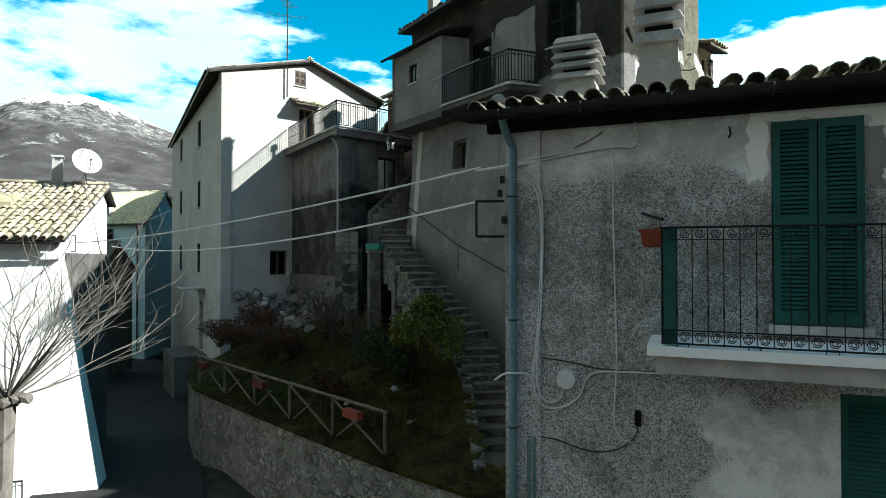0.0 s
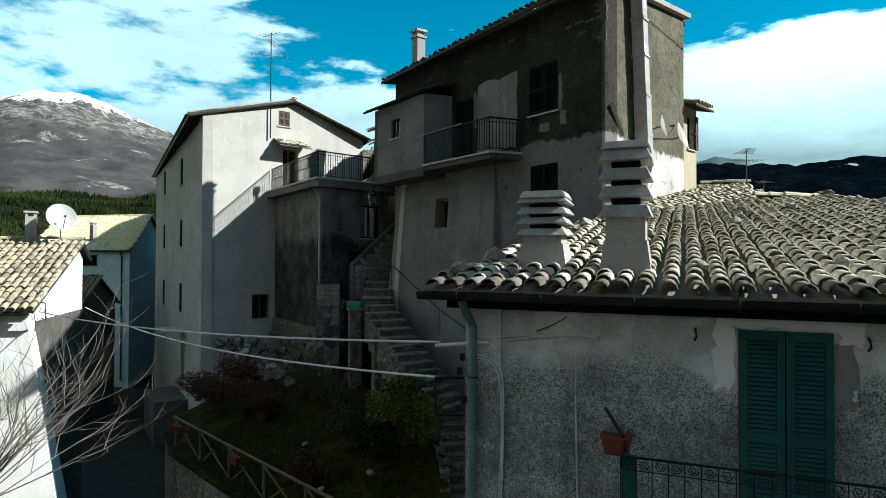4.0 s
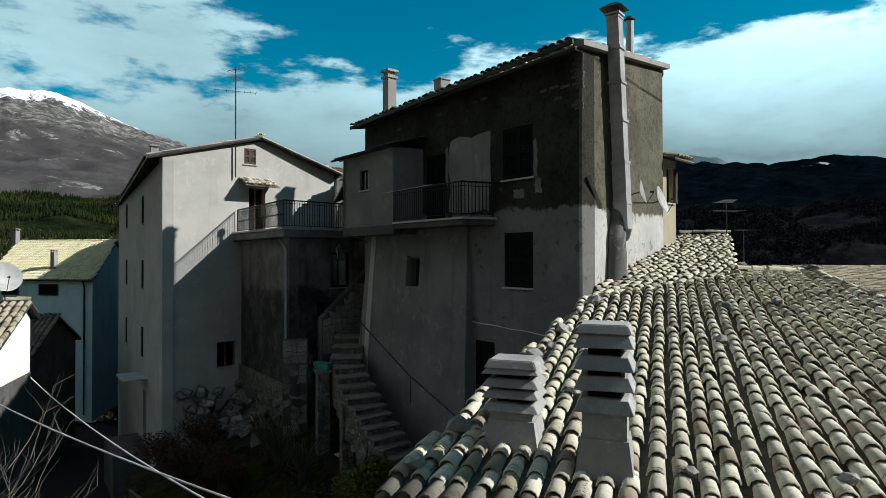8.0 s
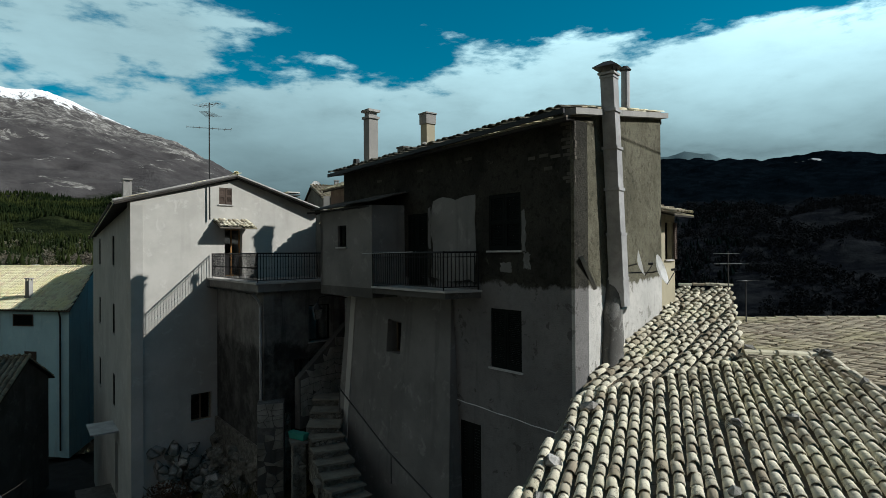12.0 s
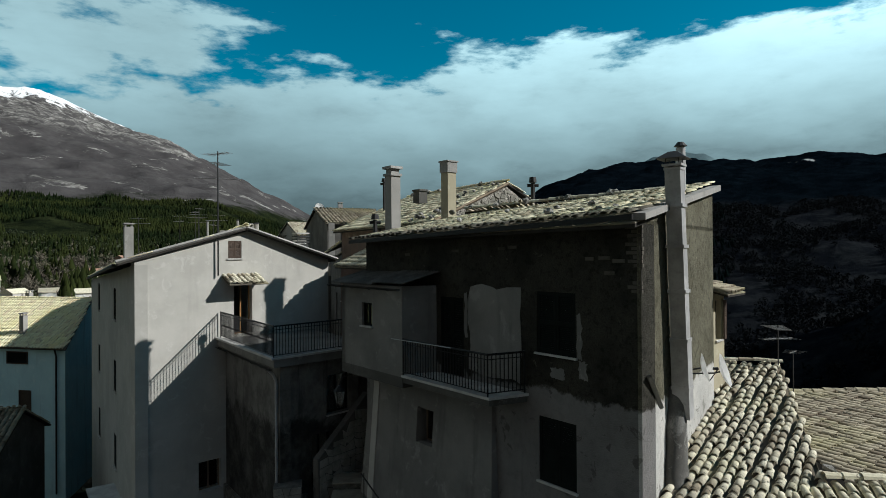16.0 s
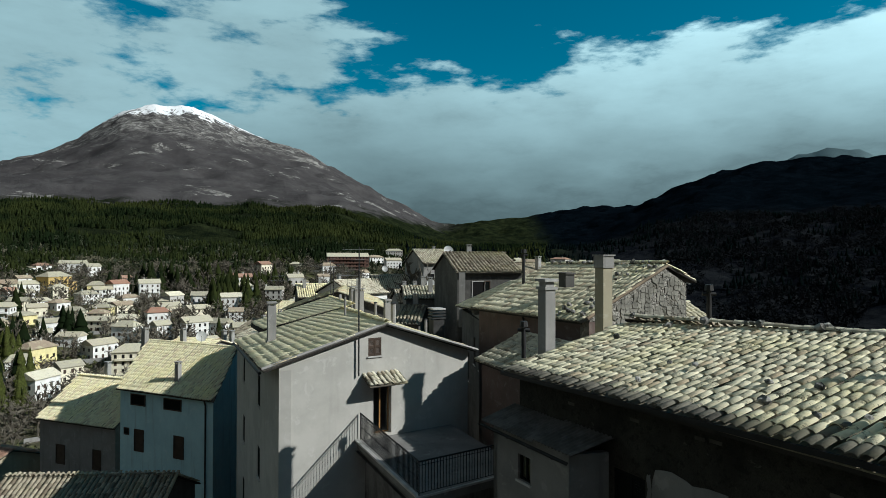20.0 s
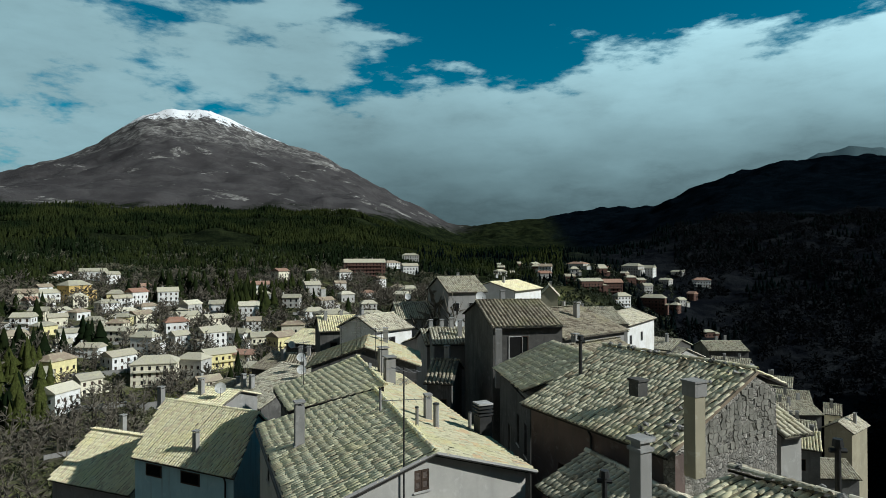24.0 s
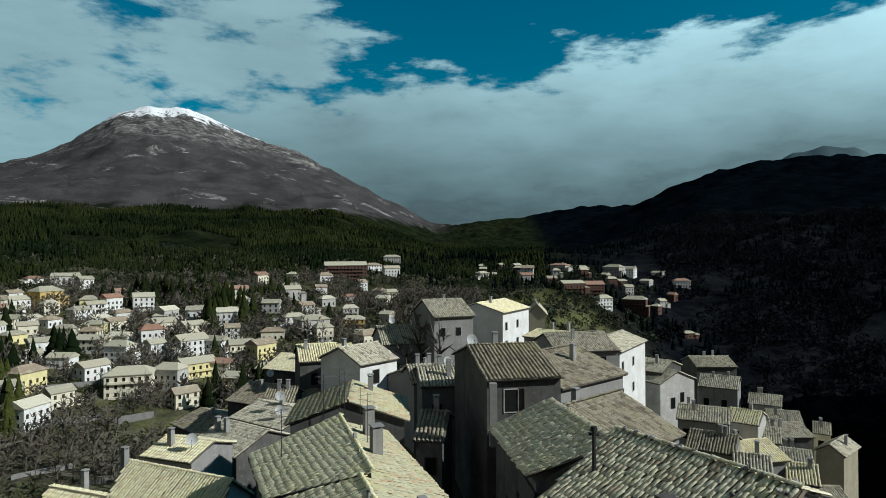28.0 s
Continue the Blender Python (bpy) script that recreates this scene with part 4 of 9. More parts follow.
def gable_house(name, label, a, b, depth, z0, ze, rise, wall, tile, across=False, windows=(), skew=0.0, over=0.35, coarse=True, seed=1, single=0, chimneys=(), group="houses of the village", back=True, pitch=0.31, row=0.42):
    """A house by its front wall a-b (seen with a on the left). across: the gable stands on the front.
    windows: (s0, s1, low, high, kind) on the front, kind one of open, shut, door."""
    a, b = Vector(a[:2]), Vector(b[:2])
    d = (b - a).normalized()
    back_dir = Vector((-d.y, d.x))
    back_dir = (back_dir + d * skew).normalized()
    c2, d2 = b + back_dir * depth, a + back_dir * depth
    mid = (a + c2) / 2
    h = thing(name, (mid.x, mid.y, z0), label, "house", group)
    front = Face(a, b)
    bm = bmesh.new()
    plan = [a, b, c2, d2]
    if across:
        m0, m1 = (a + b) / 2, (c2 + d2) / 2
        poly = [a, m0, b, c2, m1, d2]
        tops = [ze, ze + rise, ze, ze, ze + rise, ze]
        walls = []
        prism(bm, [a, m0, m1, d2], [z0] * 4, [ze - 0.08, ze + rise - 0.08, ze + rise - 0.08, ze - 0.08])
        prism(bm, [m0, b, c2, m1], [z0] * 4, [ze + rise - 0.08, ze - 0.08, ze - 0.08, ze + rise - 0.08])
    else:
        m0, m1 = (a + d2) / 2, (b + c2) / 2
        prism(bm, [a, b, m1, m0], [z0] * 4, [ze - 0.08, ze - 0.08, ze + rise - 0.08, ze + rise - 0.08])
        prism(bm, [m0, m1, c2, d2], [z0] * 4, [ze + rise - 0.08, ze + rise - 0.08, ze - 0.08, ze - 0.08])
    part("wall", bm, wall, h)

    def lifted(p, z):
        return (p.x, p.y, z)
    o, e = over, over * 0.6
    if across:
        width = (b - a).length / 2
        drop = rise / width * o
        fl, fr = a - d * o - back_dir * e, b + d * o - back_dir * e
        bl, br = d2 - d * o + back_dir * e, c2 + d * o + back_dir * e
        rf, rb = m0 - back_dir * e, m1 + back_dir * e
        roof("roof", [lifted(bl, ze - drop), lifted(fl, ze - drop), lifted(rf, ze + rise), lifted(rb, ze + rise)], tile, h, pitch, row, coarse, single, (a.x, a.y), seed)
        roof("roof", [lifted(fr, ze - drop), lifted(br, ze - drop), lifted(rb, ze + rise), lifted(rf, ze + rise)], tile, h, pitch, row, coarse, 0, (a.x, a.y), seed + 1)
        ridge_row(lifted(rf, ze + rise + 0.03), lifted(rb, ze + rise + 0.03), tile, h, seed)
    else:
        drop = rise / (depth / 2) * o
        fl, fr = a - back_dir * o - d * e, b - back_dir * o + d * e
        bl, br = d2 + back_dir * o - d * e, c2 + back_dir * o + d * e
        rl, rr = m0 - d * e, m1 + d * e
        roof("roof", [lifted(fl, ze - drop), lifted(fr, ze - drop), lifted(rr, ze + rise), lifted(rl, ze + rise)], tile, h, pitch, row, coarse, single, (a.x, a.y), seed)
        if back:
            roof("roof", [lifted(br, ze - drop), lifted(bl, ze - drop), lifted(rl, ze + rise), lifted(rr, ze + rise)], tile, h, pitch, row, coarse, 0, (a.x, a.y), seed + 1)
        ridge_row(lifted(rl, ze + rise + 0.03), lifted(rr, ze + rise + 0.03), tile, h, seed)
    sides = {"f": front, "r": Face(b, c2), "l": Face(d2, a)}
    for w in windows:
        far_window(sides[w[5] if len(w) > 5 else "f"], *w[:5], h)
    for cx, cy, cz, ht in chimneys:
        chimney_stack((cx, cy), cz - 0.4, cz + ht, h, front.yaw)
    return h


def far_window(face, s0, s1, z0, z1, kind, parent):
    """A window of a farther house: proud frame, recessed dark pane or shut leaves, and sill."""
    bm = bmesh.new()
    t = 0.07
    for u0, u1, h0, h1 in ((s0 - t, s0, z0, z1), (s1, s1 + t, z0, z1), (s0 - t, s1 + t, z1, z1 + t), (s0 - t, s1 + t, z0 - t, z0)):
        slab_on(bm, face, u0, u1, h0, h1, -0.02, 0.05)
    w = part("window", bm, M["slab"] if kind == "open" else M["brown_paint"], parent)
    bm = bmesh.new()
    slab_on(bm, face, s0, s1, z0, z1, -0.02, 0.012)
    part("pane" if kind == "open" else "shutter", bm, M["void"] if kind == "open" else M["dark_paint"] if kind == "dark" else M["brown_paint"], w)


def chimney_stack(at, z0, z1, parent, yaw=0.0, size=0.42, mat=None, cap=True):
    """A plastered chimney with a foot, shaft and slab cap on short legs."""
    mat = mat or M["cement"]
    bm = bmesh.new()
    brick(bm, (at[0], at[1], (z0 + z1 - 0.2) / 2), (size, size, z1 - 0.2 - z0), yaw)
    brick(bm, (at[0], at[1], z0 + 0.16), (size * 1.25, size * 1.25, 0.32), yaw)
    ch = part("chimney", bm, mat, parent)
    if cap:
        bm = bmesh.new()
        for i in (-1, 1):
            for j in (-1, 1):
                c, s = math.cos(radians(yaw)), math.sin(radians(yaw))
                ox, oy = i * size * 0.36, j * size * 0.36
                brick(bm, (at[0] + ox * c - oy * s, at[1] + ox * s + oy * c, z1 - 0.14), (0.07, 0.07, 0.14), yaw)
        brick(bm, (at[0], at[1], z1 - 0.04), (size * 1.2, size * 1.2, 0.07), yaw)
        part("cap", bm, mat, ch)
    return ch


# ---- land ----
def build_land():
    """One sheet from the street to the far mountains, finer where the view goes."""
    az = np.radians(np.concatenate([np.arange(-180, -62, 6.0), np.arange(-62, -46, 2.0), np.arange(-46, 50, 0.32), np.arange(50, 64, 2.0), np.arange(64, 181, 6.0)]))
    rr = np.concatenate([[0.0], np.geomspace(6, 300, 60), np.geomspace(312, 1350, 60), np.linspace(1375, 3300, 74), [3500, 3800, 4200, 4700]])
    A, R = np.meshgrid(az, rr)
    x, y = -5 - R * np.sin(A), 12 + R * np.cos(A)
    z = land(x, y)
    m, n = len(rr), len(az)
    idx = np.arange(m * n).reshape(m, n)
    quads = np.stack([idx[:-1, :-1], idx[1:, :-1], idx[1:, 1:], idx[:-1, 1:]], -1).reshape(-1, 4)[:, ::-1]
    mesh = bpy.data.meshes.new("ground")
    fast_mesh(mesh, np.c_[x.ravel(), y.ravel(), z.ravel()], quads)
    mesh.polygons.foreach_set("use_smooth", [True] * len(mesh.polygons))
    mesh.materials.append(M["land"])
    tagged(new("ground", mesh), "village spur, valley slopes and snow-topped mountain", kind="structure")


build_land()


def ribbon(name, pts, width, mat, lift, label):
    """A strip of paving that follows the ground."""
    bm, last = bmesh.new(), None
    pts = [Vector(p) for p in pts]
    fine = [pts[i].lerp(pts[i + 1], k / 6) for i in range(len(pts) - 1) for k in range(6)] + [pts[-1]]
    for i, p in enumerate(fine):
        d = (fine[min(i + 1, len(fine) - 1)] - fine[max(i - 1, 0)]).normalized()
        s = Vector((-d.y, d.x)) * width / 2
        pair = []
        for q in (p - s, p, p + s):
            pair.append(bm.verts.new((q.x, q.y, float(land(p.x, p.y)) + lift)))
        if last:
            for k in (0, 1):
                bm.faces.new((last[k], pair[k], pair[k + 1], last[k + 1]))
        last = pair
    bmesh.ops.recalc_face_normals(bm, faces=bm.faces)
    return structure(name, bm, mat, label)


ribbon("road", [(-1, -12), (-4.5, 4), (-8, 13), (-12, 22), (-15.3, 30), (-20, 39), (-24, 43)], 4.6, M["asphalt"], 0.35, "dark paved lane between stone wall and houses")

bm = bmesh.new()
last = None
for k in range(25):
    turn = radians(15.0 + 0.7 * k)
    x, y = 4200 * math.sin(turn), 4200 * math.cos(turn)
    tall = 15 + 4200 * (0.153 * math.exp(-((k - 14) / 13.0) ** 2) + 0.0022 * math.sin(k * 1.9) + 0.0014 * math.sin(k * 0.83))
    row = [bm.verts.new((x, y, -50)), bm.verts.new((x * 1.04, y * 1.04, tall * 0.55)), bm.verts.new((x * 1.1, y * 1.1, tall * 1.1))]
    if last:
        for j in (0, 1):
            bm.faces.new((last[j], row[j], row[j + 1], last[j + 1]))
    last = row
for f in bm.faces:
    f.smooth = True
structure("backdrop_peak", bm, M["far_peak"], "far mountain, haze painted as its grey-blue colour")

# ---- near house with the balcony ----
A = Face((0.42, 7.22), (9.2, 3.65))
near_house = thing("house", (4, 9, -3.2), "grey spatter-rendered house with clay tile roof and green shutters", "house")
A_HOLES = [(2.92, 3.74, 3.47, 5.58), (3.52, 4.5, 0.55, 2.78)]
wall_panel("wall", A.a, A.b, -3.2, 5.86, M["spatter"], near_house, A_HOLES, 0.45)
wall_panel("wall", (4.3, 14.9), A.a, -3.2, 5.86, M["spatter"], near_house, (), 0.45)
bm = bmesh.new()
prism(bm, [A.at(0, -0.46), A.at(0, -0.02), (4.3, 14.9)], [5.7] * 3, [5.86, 5.86, 7.1])
part("wall", bm, M["spatter"], near_house)
wall_panel("wall", A.at(8.85), (9.75, 15.6), -3.2, 5.8, M["spatter"], near_house, (), 0.45)
bm = bmesh.new()
prism(bm, [A.at(8.7, -0.1), A.at(8.84, -0.1), (9.74, 15.6), (9.5, 15.6)], [5.6] * 4, [5.84, 5.84, 7.6, 7.6])
part("wall", bm, M["spatter"], near_house)
roof("roof", [A.at(-0.42, 0.26, 5.93), A.at(9.0, 0.30, 5.95), (9.65, 11.9, 7.2), (10.5, 16.0, 7.88), (8.6, 16.2, 7.95), (4.25, 14.9, 7.28)], M["tile"], near_house,
     0.235, 0.34, False, 300, (1.8, 7.5), 11, 0.95, 0.12, eave=M["tile_eave_dark"])
roof("roof", [(4.2, 14.8, 7.25), (8.6, 16.1, 7.93), (11.9, 22.8, 9.16), (10.3, 23.4, 9.13), (4.6, 15.7, 7.55)], M["tile"], near_house, 0.235, 0.34, False, 0, (4, 15), 12, 1.6, 0.12, "", (0.66, 0.75))
ridge_row((8.6, 16.2, 8.0), (10.5, 16.05, 7.93), M["tile"], near_house, 4, 1.3, 3)
ridge_row((10.5, 16.0, 7.93), (9.65, 11.9, 7.25), M["tile"], near_house, 6, 1.2, 4)
ridge_row((9.65, 11.9, 7.25), A.at(9.0, 0.2, 6.0), M["tile"], near_house, 9, 1.2, 4)
ridge_row((10.25, 23.3, 9.2), (11.95, 22.75, 9.22), M["tile"], near_house, 5, 1.2)
rng = random.Random(5)
for s, back, r in ((0.4, 1.2, .11), (0.7, 1.7, .13), (1.9, 3.6, .12), (1.2, 2.6, .10), (3.3, 5.2, .12), (4.0, 0.9, .10), (2.6, 0.7, .09), (5.2, 2.0, .10), (6.4, 3.1, .11), (3.6, 7.6, .13), (4.6, 8.0, .12), (6.5, 9.0, .11)):
    z = 5.93 + 0.165 * (back + 0.3) + 0.12
    loose_stone(A.at(s, -back, z), r, near_house, rng.randrange(999))
for k, off, r in ((0.05, 0.25, .13), (0.16, 0.3, .17), (0.21, 0.55, .11), (0.34, 0.25, .16), (0.48, 0.3, .19), (0.53, 0.5, .12), (0.66, 0.35, .17), (0.8, 0.3, .14), (0.92, 0.4, .19)):
    p = Vector(A.at(-0.42, 0.26, 5.93)).lerp(Vector((4.25, 14.9, 7.28)), k) + Vector((0.84, -0.3, 0.06)) * off
    loose_stone((p.x, p.y, p.z + 0.15), r, near_house, rng.randrange(999))
# gable end of the raised part, and the mortar line along it
bm = bmesh.new()
prism(bm, [(11.8, 22.7), (11.95, 23.0), (8.75, 16.45), (8.6, 16.15)], [6.8, 6.8, 6.6, 6.6], [9.06, 9.06, 7.9, 7.86])
part("gable", bm, M["pale"], near_house, "rough grey gable end")


def half_gutter(face, s0, s1, z, out, parent, r=0.075):
    """A half-round eaves gutter with hanging straps."""
    bm = bmesh.new()
    rings = []
    for s in np.linspace(s0, s1, 9):
        for rad in (r,):
            ring = []
            for k in range(9):
                a = math.pi + math.pi * k / 8
                p = face.at(s, out + math.cos(a) * rad)
                ring.append(bm.verts.new((p.x, p.y, z + math.sin(a) * rad)))
            rings.append(ring)
    for r0, r1 in zip(rings, rings[1:]):
        for k in range(8):
            bm.faces.new((r0[k], r0[k + 1], r1[k + 1], r1[k]))
    bmesh.ops.solidify(bm, geom=bm.faces[:], thickness=0.006)
    g = part("gutter", bm, M["gutter"], parent, "dark half-round gutter")
    for s in np.arange(s0 + 0.5, s1, 0.95):
        b2 = bmesh.new()
        pts = []
        for k in range(9):
            a = math.pi + math.pi * k / 8
            p = face.at(s, out + math.cos(a) * (r + 0.008))
            pts.append((p.x, p.y, z + math.sin(a) * (r + 0.008)))
        tube(b2, pts, 0.009, 4)
        part("strap", b2, M["gutter"], g)


half_gutter(A, -0.45, 9.2, 5.90, 0.36, near_house, 0.095)
bm = bmesh.new()
slab_on(bm, A, -0.2, 9.3, 5.70, 5.82, 0.0, 0.12)
part("eaves_board", bm, M["dark_paint"], near_house)

# balcony door, lower door, and pale patched surround
door = window(A, *A_HOLES[0], near_house, M["green"], 0.2, False, None, False)
shutters(A, A_HOLES[0][0], A_HOLES[0][1], A_HOLES[0][2], A_HOLES[0][3], M["green"], near_house, 0.012, 40, single=True)
low_door = window(A, *A_HOLES[1], near_house, M["green"], 0.2, False, None, False)
shutters(A, A_HOLES[1][0], A_HOLES[1][1], A_HOLES[1][2], A_HOLES[1][3], M["green"], near_house, -0.09, 40, single=True)
# black panels added inside the openings to block light through the shutters
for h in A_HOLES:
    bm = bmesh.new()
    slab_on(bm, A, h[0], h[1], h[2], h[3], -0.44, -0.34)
    part("dark_lining", bm, M["void"], near_house, "unseen black panel added to stop light behind the closed shutters")
bm = bmesh.new()
slab_on(bm, A, 2.88, 3.80, 3.37, 3.455, 0.0, 0.09)
part("threshold", bm, M["slab"], near_house, "white threshold slab")


def ragged_patch(face, s0, s1, z0, z1, mat, parent, seed, out=0.006, wobble=0.05, name="patch"):
    """A thin coat of pale plaster with an uneven outline."""
    rng = random.Random(seed)
    ring = []
    for p, q in (((s0, z0), (s1, z0)), ((s1, z0), (s1, z1)), ((s1, z1), (s0, z1)), ((s0, z1), (s0, z0))):
        for k in range(7):
            t = k / 7
            ring.append((p[0] + (q[0] - p[0]) * t + rng.uniform(-wobble, wobble), p[1] + (q[1] - p[1]) * t + rng.uniform(-wobble, wobble)))
    bm = bmesh.new()
    low = [bm.verts.new(face.at(s, 0.0, z)) for s, z in ring]
    top = [bm.verts.new(face.at(s, out, z)) for s, z in ring]
    bm.faces.new(top)
    for i in range(len(ring)):
        j = (i + 1) % len(ring)
        bm.faces.new((low[i], low[j], top[j], top[i]))
    bmesh.ops.recalc_face_normals(bm, faces=bm.faces)
    return part(name, bm, mat, parent)


ragged_patch(A, 2.70, 3.98, 5.60, 5.76, M["trim"], near_house, 3, 0.008, 0.035)
ragged_patch(A, 2.70, 2.88, 4.98, 5.62, M["trim"], near_house, 4, 0.012, 0.035)
ragged_patch(A, 3.80, 3.98, 5.46, 5.62, M["trim"], near_house, 6, 0.010, 0.03)
ragged_patch(A, 3.75, 3.93, 4.86, 5.50, M["cement"], near_house, 5, 0.006, 0.035)
ragged_patch(A, 3.90, 3.97, 4.96, 5.04, M["trim"], near_house, 7, 0.009, 0.02)

# ---- balcony ----
balcony = thing("balcony", A.at(3.6, 0.4, 3.0), "small balcony with white slab and scrolled iron railing", "balcony")
bm = bmesh.new()
slab_on(bm, A, 1.80, 5.6, 3.02, 3.20, -0.05, 0.88)
part("slab", bm, M["slab"], balcony, "chipped grey cement slab")
bm = bmesh.new()
slab_on(bm, A, 1.72, 5.66, 3.20, 3.29, -0.03, 0.97)
part("floor", bm, M["trim"], balcony, "white-edged pale floor")


def spiral(center, u, w, r, turns, n=14):
    return [center + (u * math.cos(a) + w * math.sin(a)) * (r * (1 - 0.75 * k / n)) for k in range(n + 1) for a in [turns * math.tau * k / n]]


def scroll_rail(a, b, z, parent, pitch=0.135):
    """Iron railing: top and bottom bars, thin uprights and a row of scrolls low down and high up."""
    a, b = Vector(a), Vector(b)
    d = (b - a)
    length = d.length
    d.normalize()
    up = Vector((0, 0, 1))
    for h, r in ((0.03, 0.010), (0.16, 0.007), (1.04, 0.005), (1.16, 0.012)):
        bm = bmesh.new()
        rod(bm, a + up * (z + h), b + up * (z + h), r)
        part("rail", bm, M["iron"], parent)
    count = int(length / pitch)
    for i in range(count + 1):
        bm = bmesh.new()
        p = a + d * (i * length / count)
        rod(bm, p + up * (z + 0.03), p + up * (z + 1.16), 0.0055, None, 4)
        rod(bm, p + up * (z + 0.30), p + up * (z + 0.40), 0.010, 0.006, 5)
        part("baluster", bm, M["iron"], parent)
        if i < count:
            bm = bmesh.new()
            c = p + d * (pitch / 2)
            tube(bm, spiral(c + up * (z + 0.095), d, up, 0.055, 2.2), 0.0055, 4)
            part("scroll", bm, M["iron"], parent)
            bm = bmesh.new()
            tube(bm, spiral(c + up * (z + 1.10), d, up, 0.05, -1.6, 10), 0.005, 4)
            part("scroll", bm, M["iron"], parent)


for p, q in ((A.at(1.86, 0.90), A.at(5.6, 0.90)), (A.at(1.86, 0.02), A.at(1.86, 0.90))):
    scroll_rail((p.x, p.y, 0), (q.x, q.y, 0), 3.29, balcony)
for s in np.arange(2.05, 5.6, 0.62):
    bm = bmesh.new()
    tube(bm, [A.at(s + k, 0.90, 3.29 + h) for k, h in ((-.05, 0.0), (-.05, .035), (.05, .035), (.05, 0.0))], 0.008, 4)
    part("foot", bm, M["iron"], balcony)
bm = bmesh.new()
slab_on(bm, A, 1.875, 1.995, 3.31, 4.44, 0.79, 0.88)
part("side_screen", bm, M["green"], balcony, "green painted side panel")

pot = thing("flower_pot", A.at(1.74, 0.30, 4.35), "terracotta flower pot with dry stems hung on the rail", "flower pot")
bm = bmesh.new()
box(bm, A.at(1.62, 0.30), A.at(1.90, 0.30), 0.17, 4.27, 4.45)
for vert in bm.verts:
    if vert.co.z < 4.35:
        c = A.at(1.76, 0.30, 4.27)
        vert.co.x, vert.co.y = c.x + (vert.co.x - c.x) * 0.8, c.y + (vert.co.y - c.y) * 0.8
bmesh.ops.bevel(bm, geom=bm.edges[:], offset=0.012, segments=2, affect="EDGES")
part("pot", bm, M["terracotta"], pot)
bm = bmesh.new()
slab_on(bm, A, 1.605, 1.915, 4.435, 4.465, 0.205, 0.395)
part("rim", bm, M["terracotta"], pot)
bm = bmesh.new()
rng = random.Random(2)
for i in range(34):
    p = A.at(1.66 + rng.random() * 0.22, 0.25 + rng.random() * 0.1, 4.43)
    rod(bm, p, p + Vector((rng.gauss(0, .06), rng.gauss(0, .06), 0.08 + rng.random() * 0.12)), 0.003, 0.001, 3)
part("stem", bm, M["fence"], pot)
bm = bmesh.new()
tube(bm, [A.at(1.62, 0.0, 4.66), A.at(1.74, 0.3, 4.60), A.at(1.86, 0.62, 4.55)], 0.018, 5)
part("bracket", bm, M["iron"], pot)

# ---- pipes and cables on the near wall ----
pipe = thing("drainpipe", A.at(0.12, 0.08, -3), "grey-green zinc drainpipe on the house corner", "drainpipe")
bm = bmesh.new()
tube(bm, [A.at(0.05, 0.30, 5.82), A.at(0.06, 0.22, 5.70), A.at(0.12, 0.09, 5.50), A.at(0.12, 0.085, 2.0), A.at(0.12, 0.085, -3.1)], 0.05, 10)
part("pipe", bm, M["pipe"], pipe)
for z in (4.9, 3.4, 2.1):
    bm = bmesh.new()
    tube(bm, [A.at(0.12 + math.cos(a) * 0.058, 0.085 + math.sin(a) * 0.058, z) for a in np.linspace(0, math.tau, 11)], 0.010, 4)
    part("clip", bm, M["gutter"], pipe)
for s, top in ((0.30, 1.95), (0.37, 2.0)):
    duct = thing("conduit", A.at(s, 0.03, -3), "thin grey conduit on the wall", "conduit", "conduits on the near wall")
    bm = bmesh.new()
    tube(bm, [A.at(s, 0.035, top), A.at(s, 0.035, -3.1)], 0.022, 6)
    part("tube", bm, M["pipe"], duct)


def wall_cable(points, r, label="grey cable clipped to the wall", mat="cable"):
    c = thing("cable", A.at(points[0][0], 0.02, points[0][1]), label, "cable", "cables on the near wall")
    pts = [A.at(s, 0.014 + r + (p[2] if len(p) > 2 else 0.0), z) for p in points for s, z in [p[:2]]]
    dense = []
    for i in range(len(pts) - 1):
        p0, p1, p2, p3 = pts[max(i - 1, 0)], pts[i], pts[i + 1], pts[min(i + 2, len(pts) - 1)]
        for k in range(5):
            t = k / 5
            dense.append(0.5 * ((2 * p1) + (p2 - p0) * t + (2 * p0 - 5 * p1 + 4 * p2 - p3) * t * t + (3 * p1 - p0 - 3 * p2 + p3) * t ** 3))
    dense.append(pts[-1])
    bm = bmesh.new()
    tube(bm, dense, r, 5)
    part("wire", bm, M[mat], c)


wall_cable([(-0.1, 5.26, .05), (0.35, 5.32), (0.9, 5.40), (1.35, 5.44), (1.5, 5.42), (1.58, 5.50), (1.54, 5.66), (1.56, 5.74)], 0.012)
wall_cable([(-0.05, 5.28, .05), (0.5, 5.38), (1.1, 5.43), (1.42, 5.45), (1.55, 5.38), (1.60, 5.48)], 0.010)
wall_cable([(0.06, 5.16, .08), (0.22, 5.14), (0.40, 5.05), (0.47, 4.8), (0.47, 4.1), (0.44, 3.4), (0.40, 2.9), (0.42, 2.55), (0.55, 2.42), (0.68, 2.48), (0.72, 2.62)], 0.013)
wall_cable([(0.06, 5.13, .08), (0.24, 5.10), (0.38, 5.0), (0.445, 4.7), (0.445, 4.0), (0.41, 3.3), (0.36, 2.8), (0.38, 2.5), (0.52, 2.36), (0.75, 2.40), (0.92, 2.55), (0.98, 2.72), (1.1, 2.82), (1.4, 2.85), (1.85, 2.86)], 0.013)
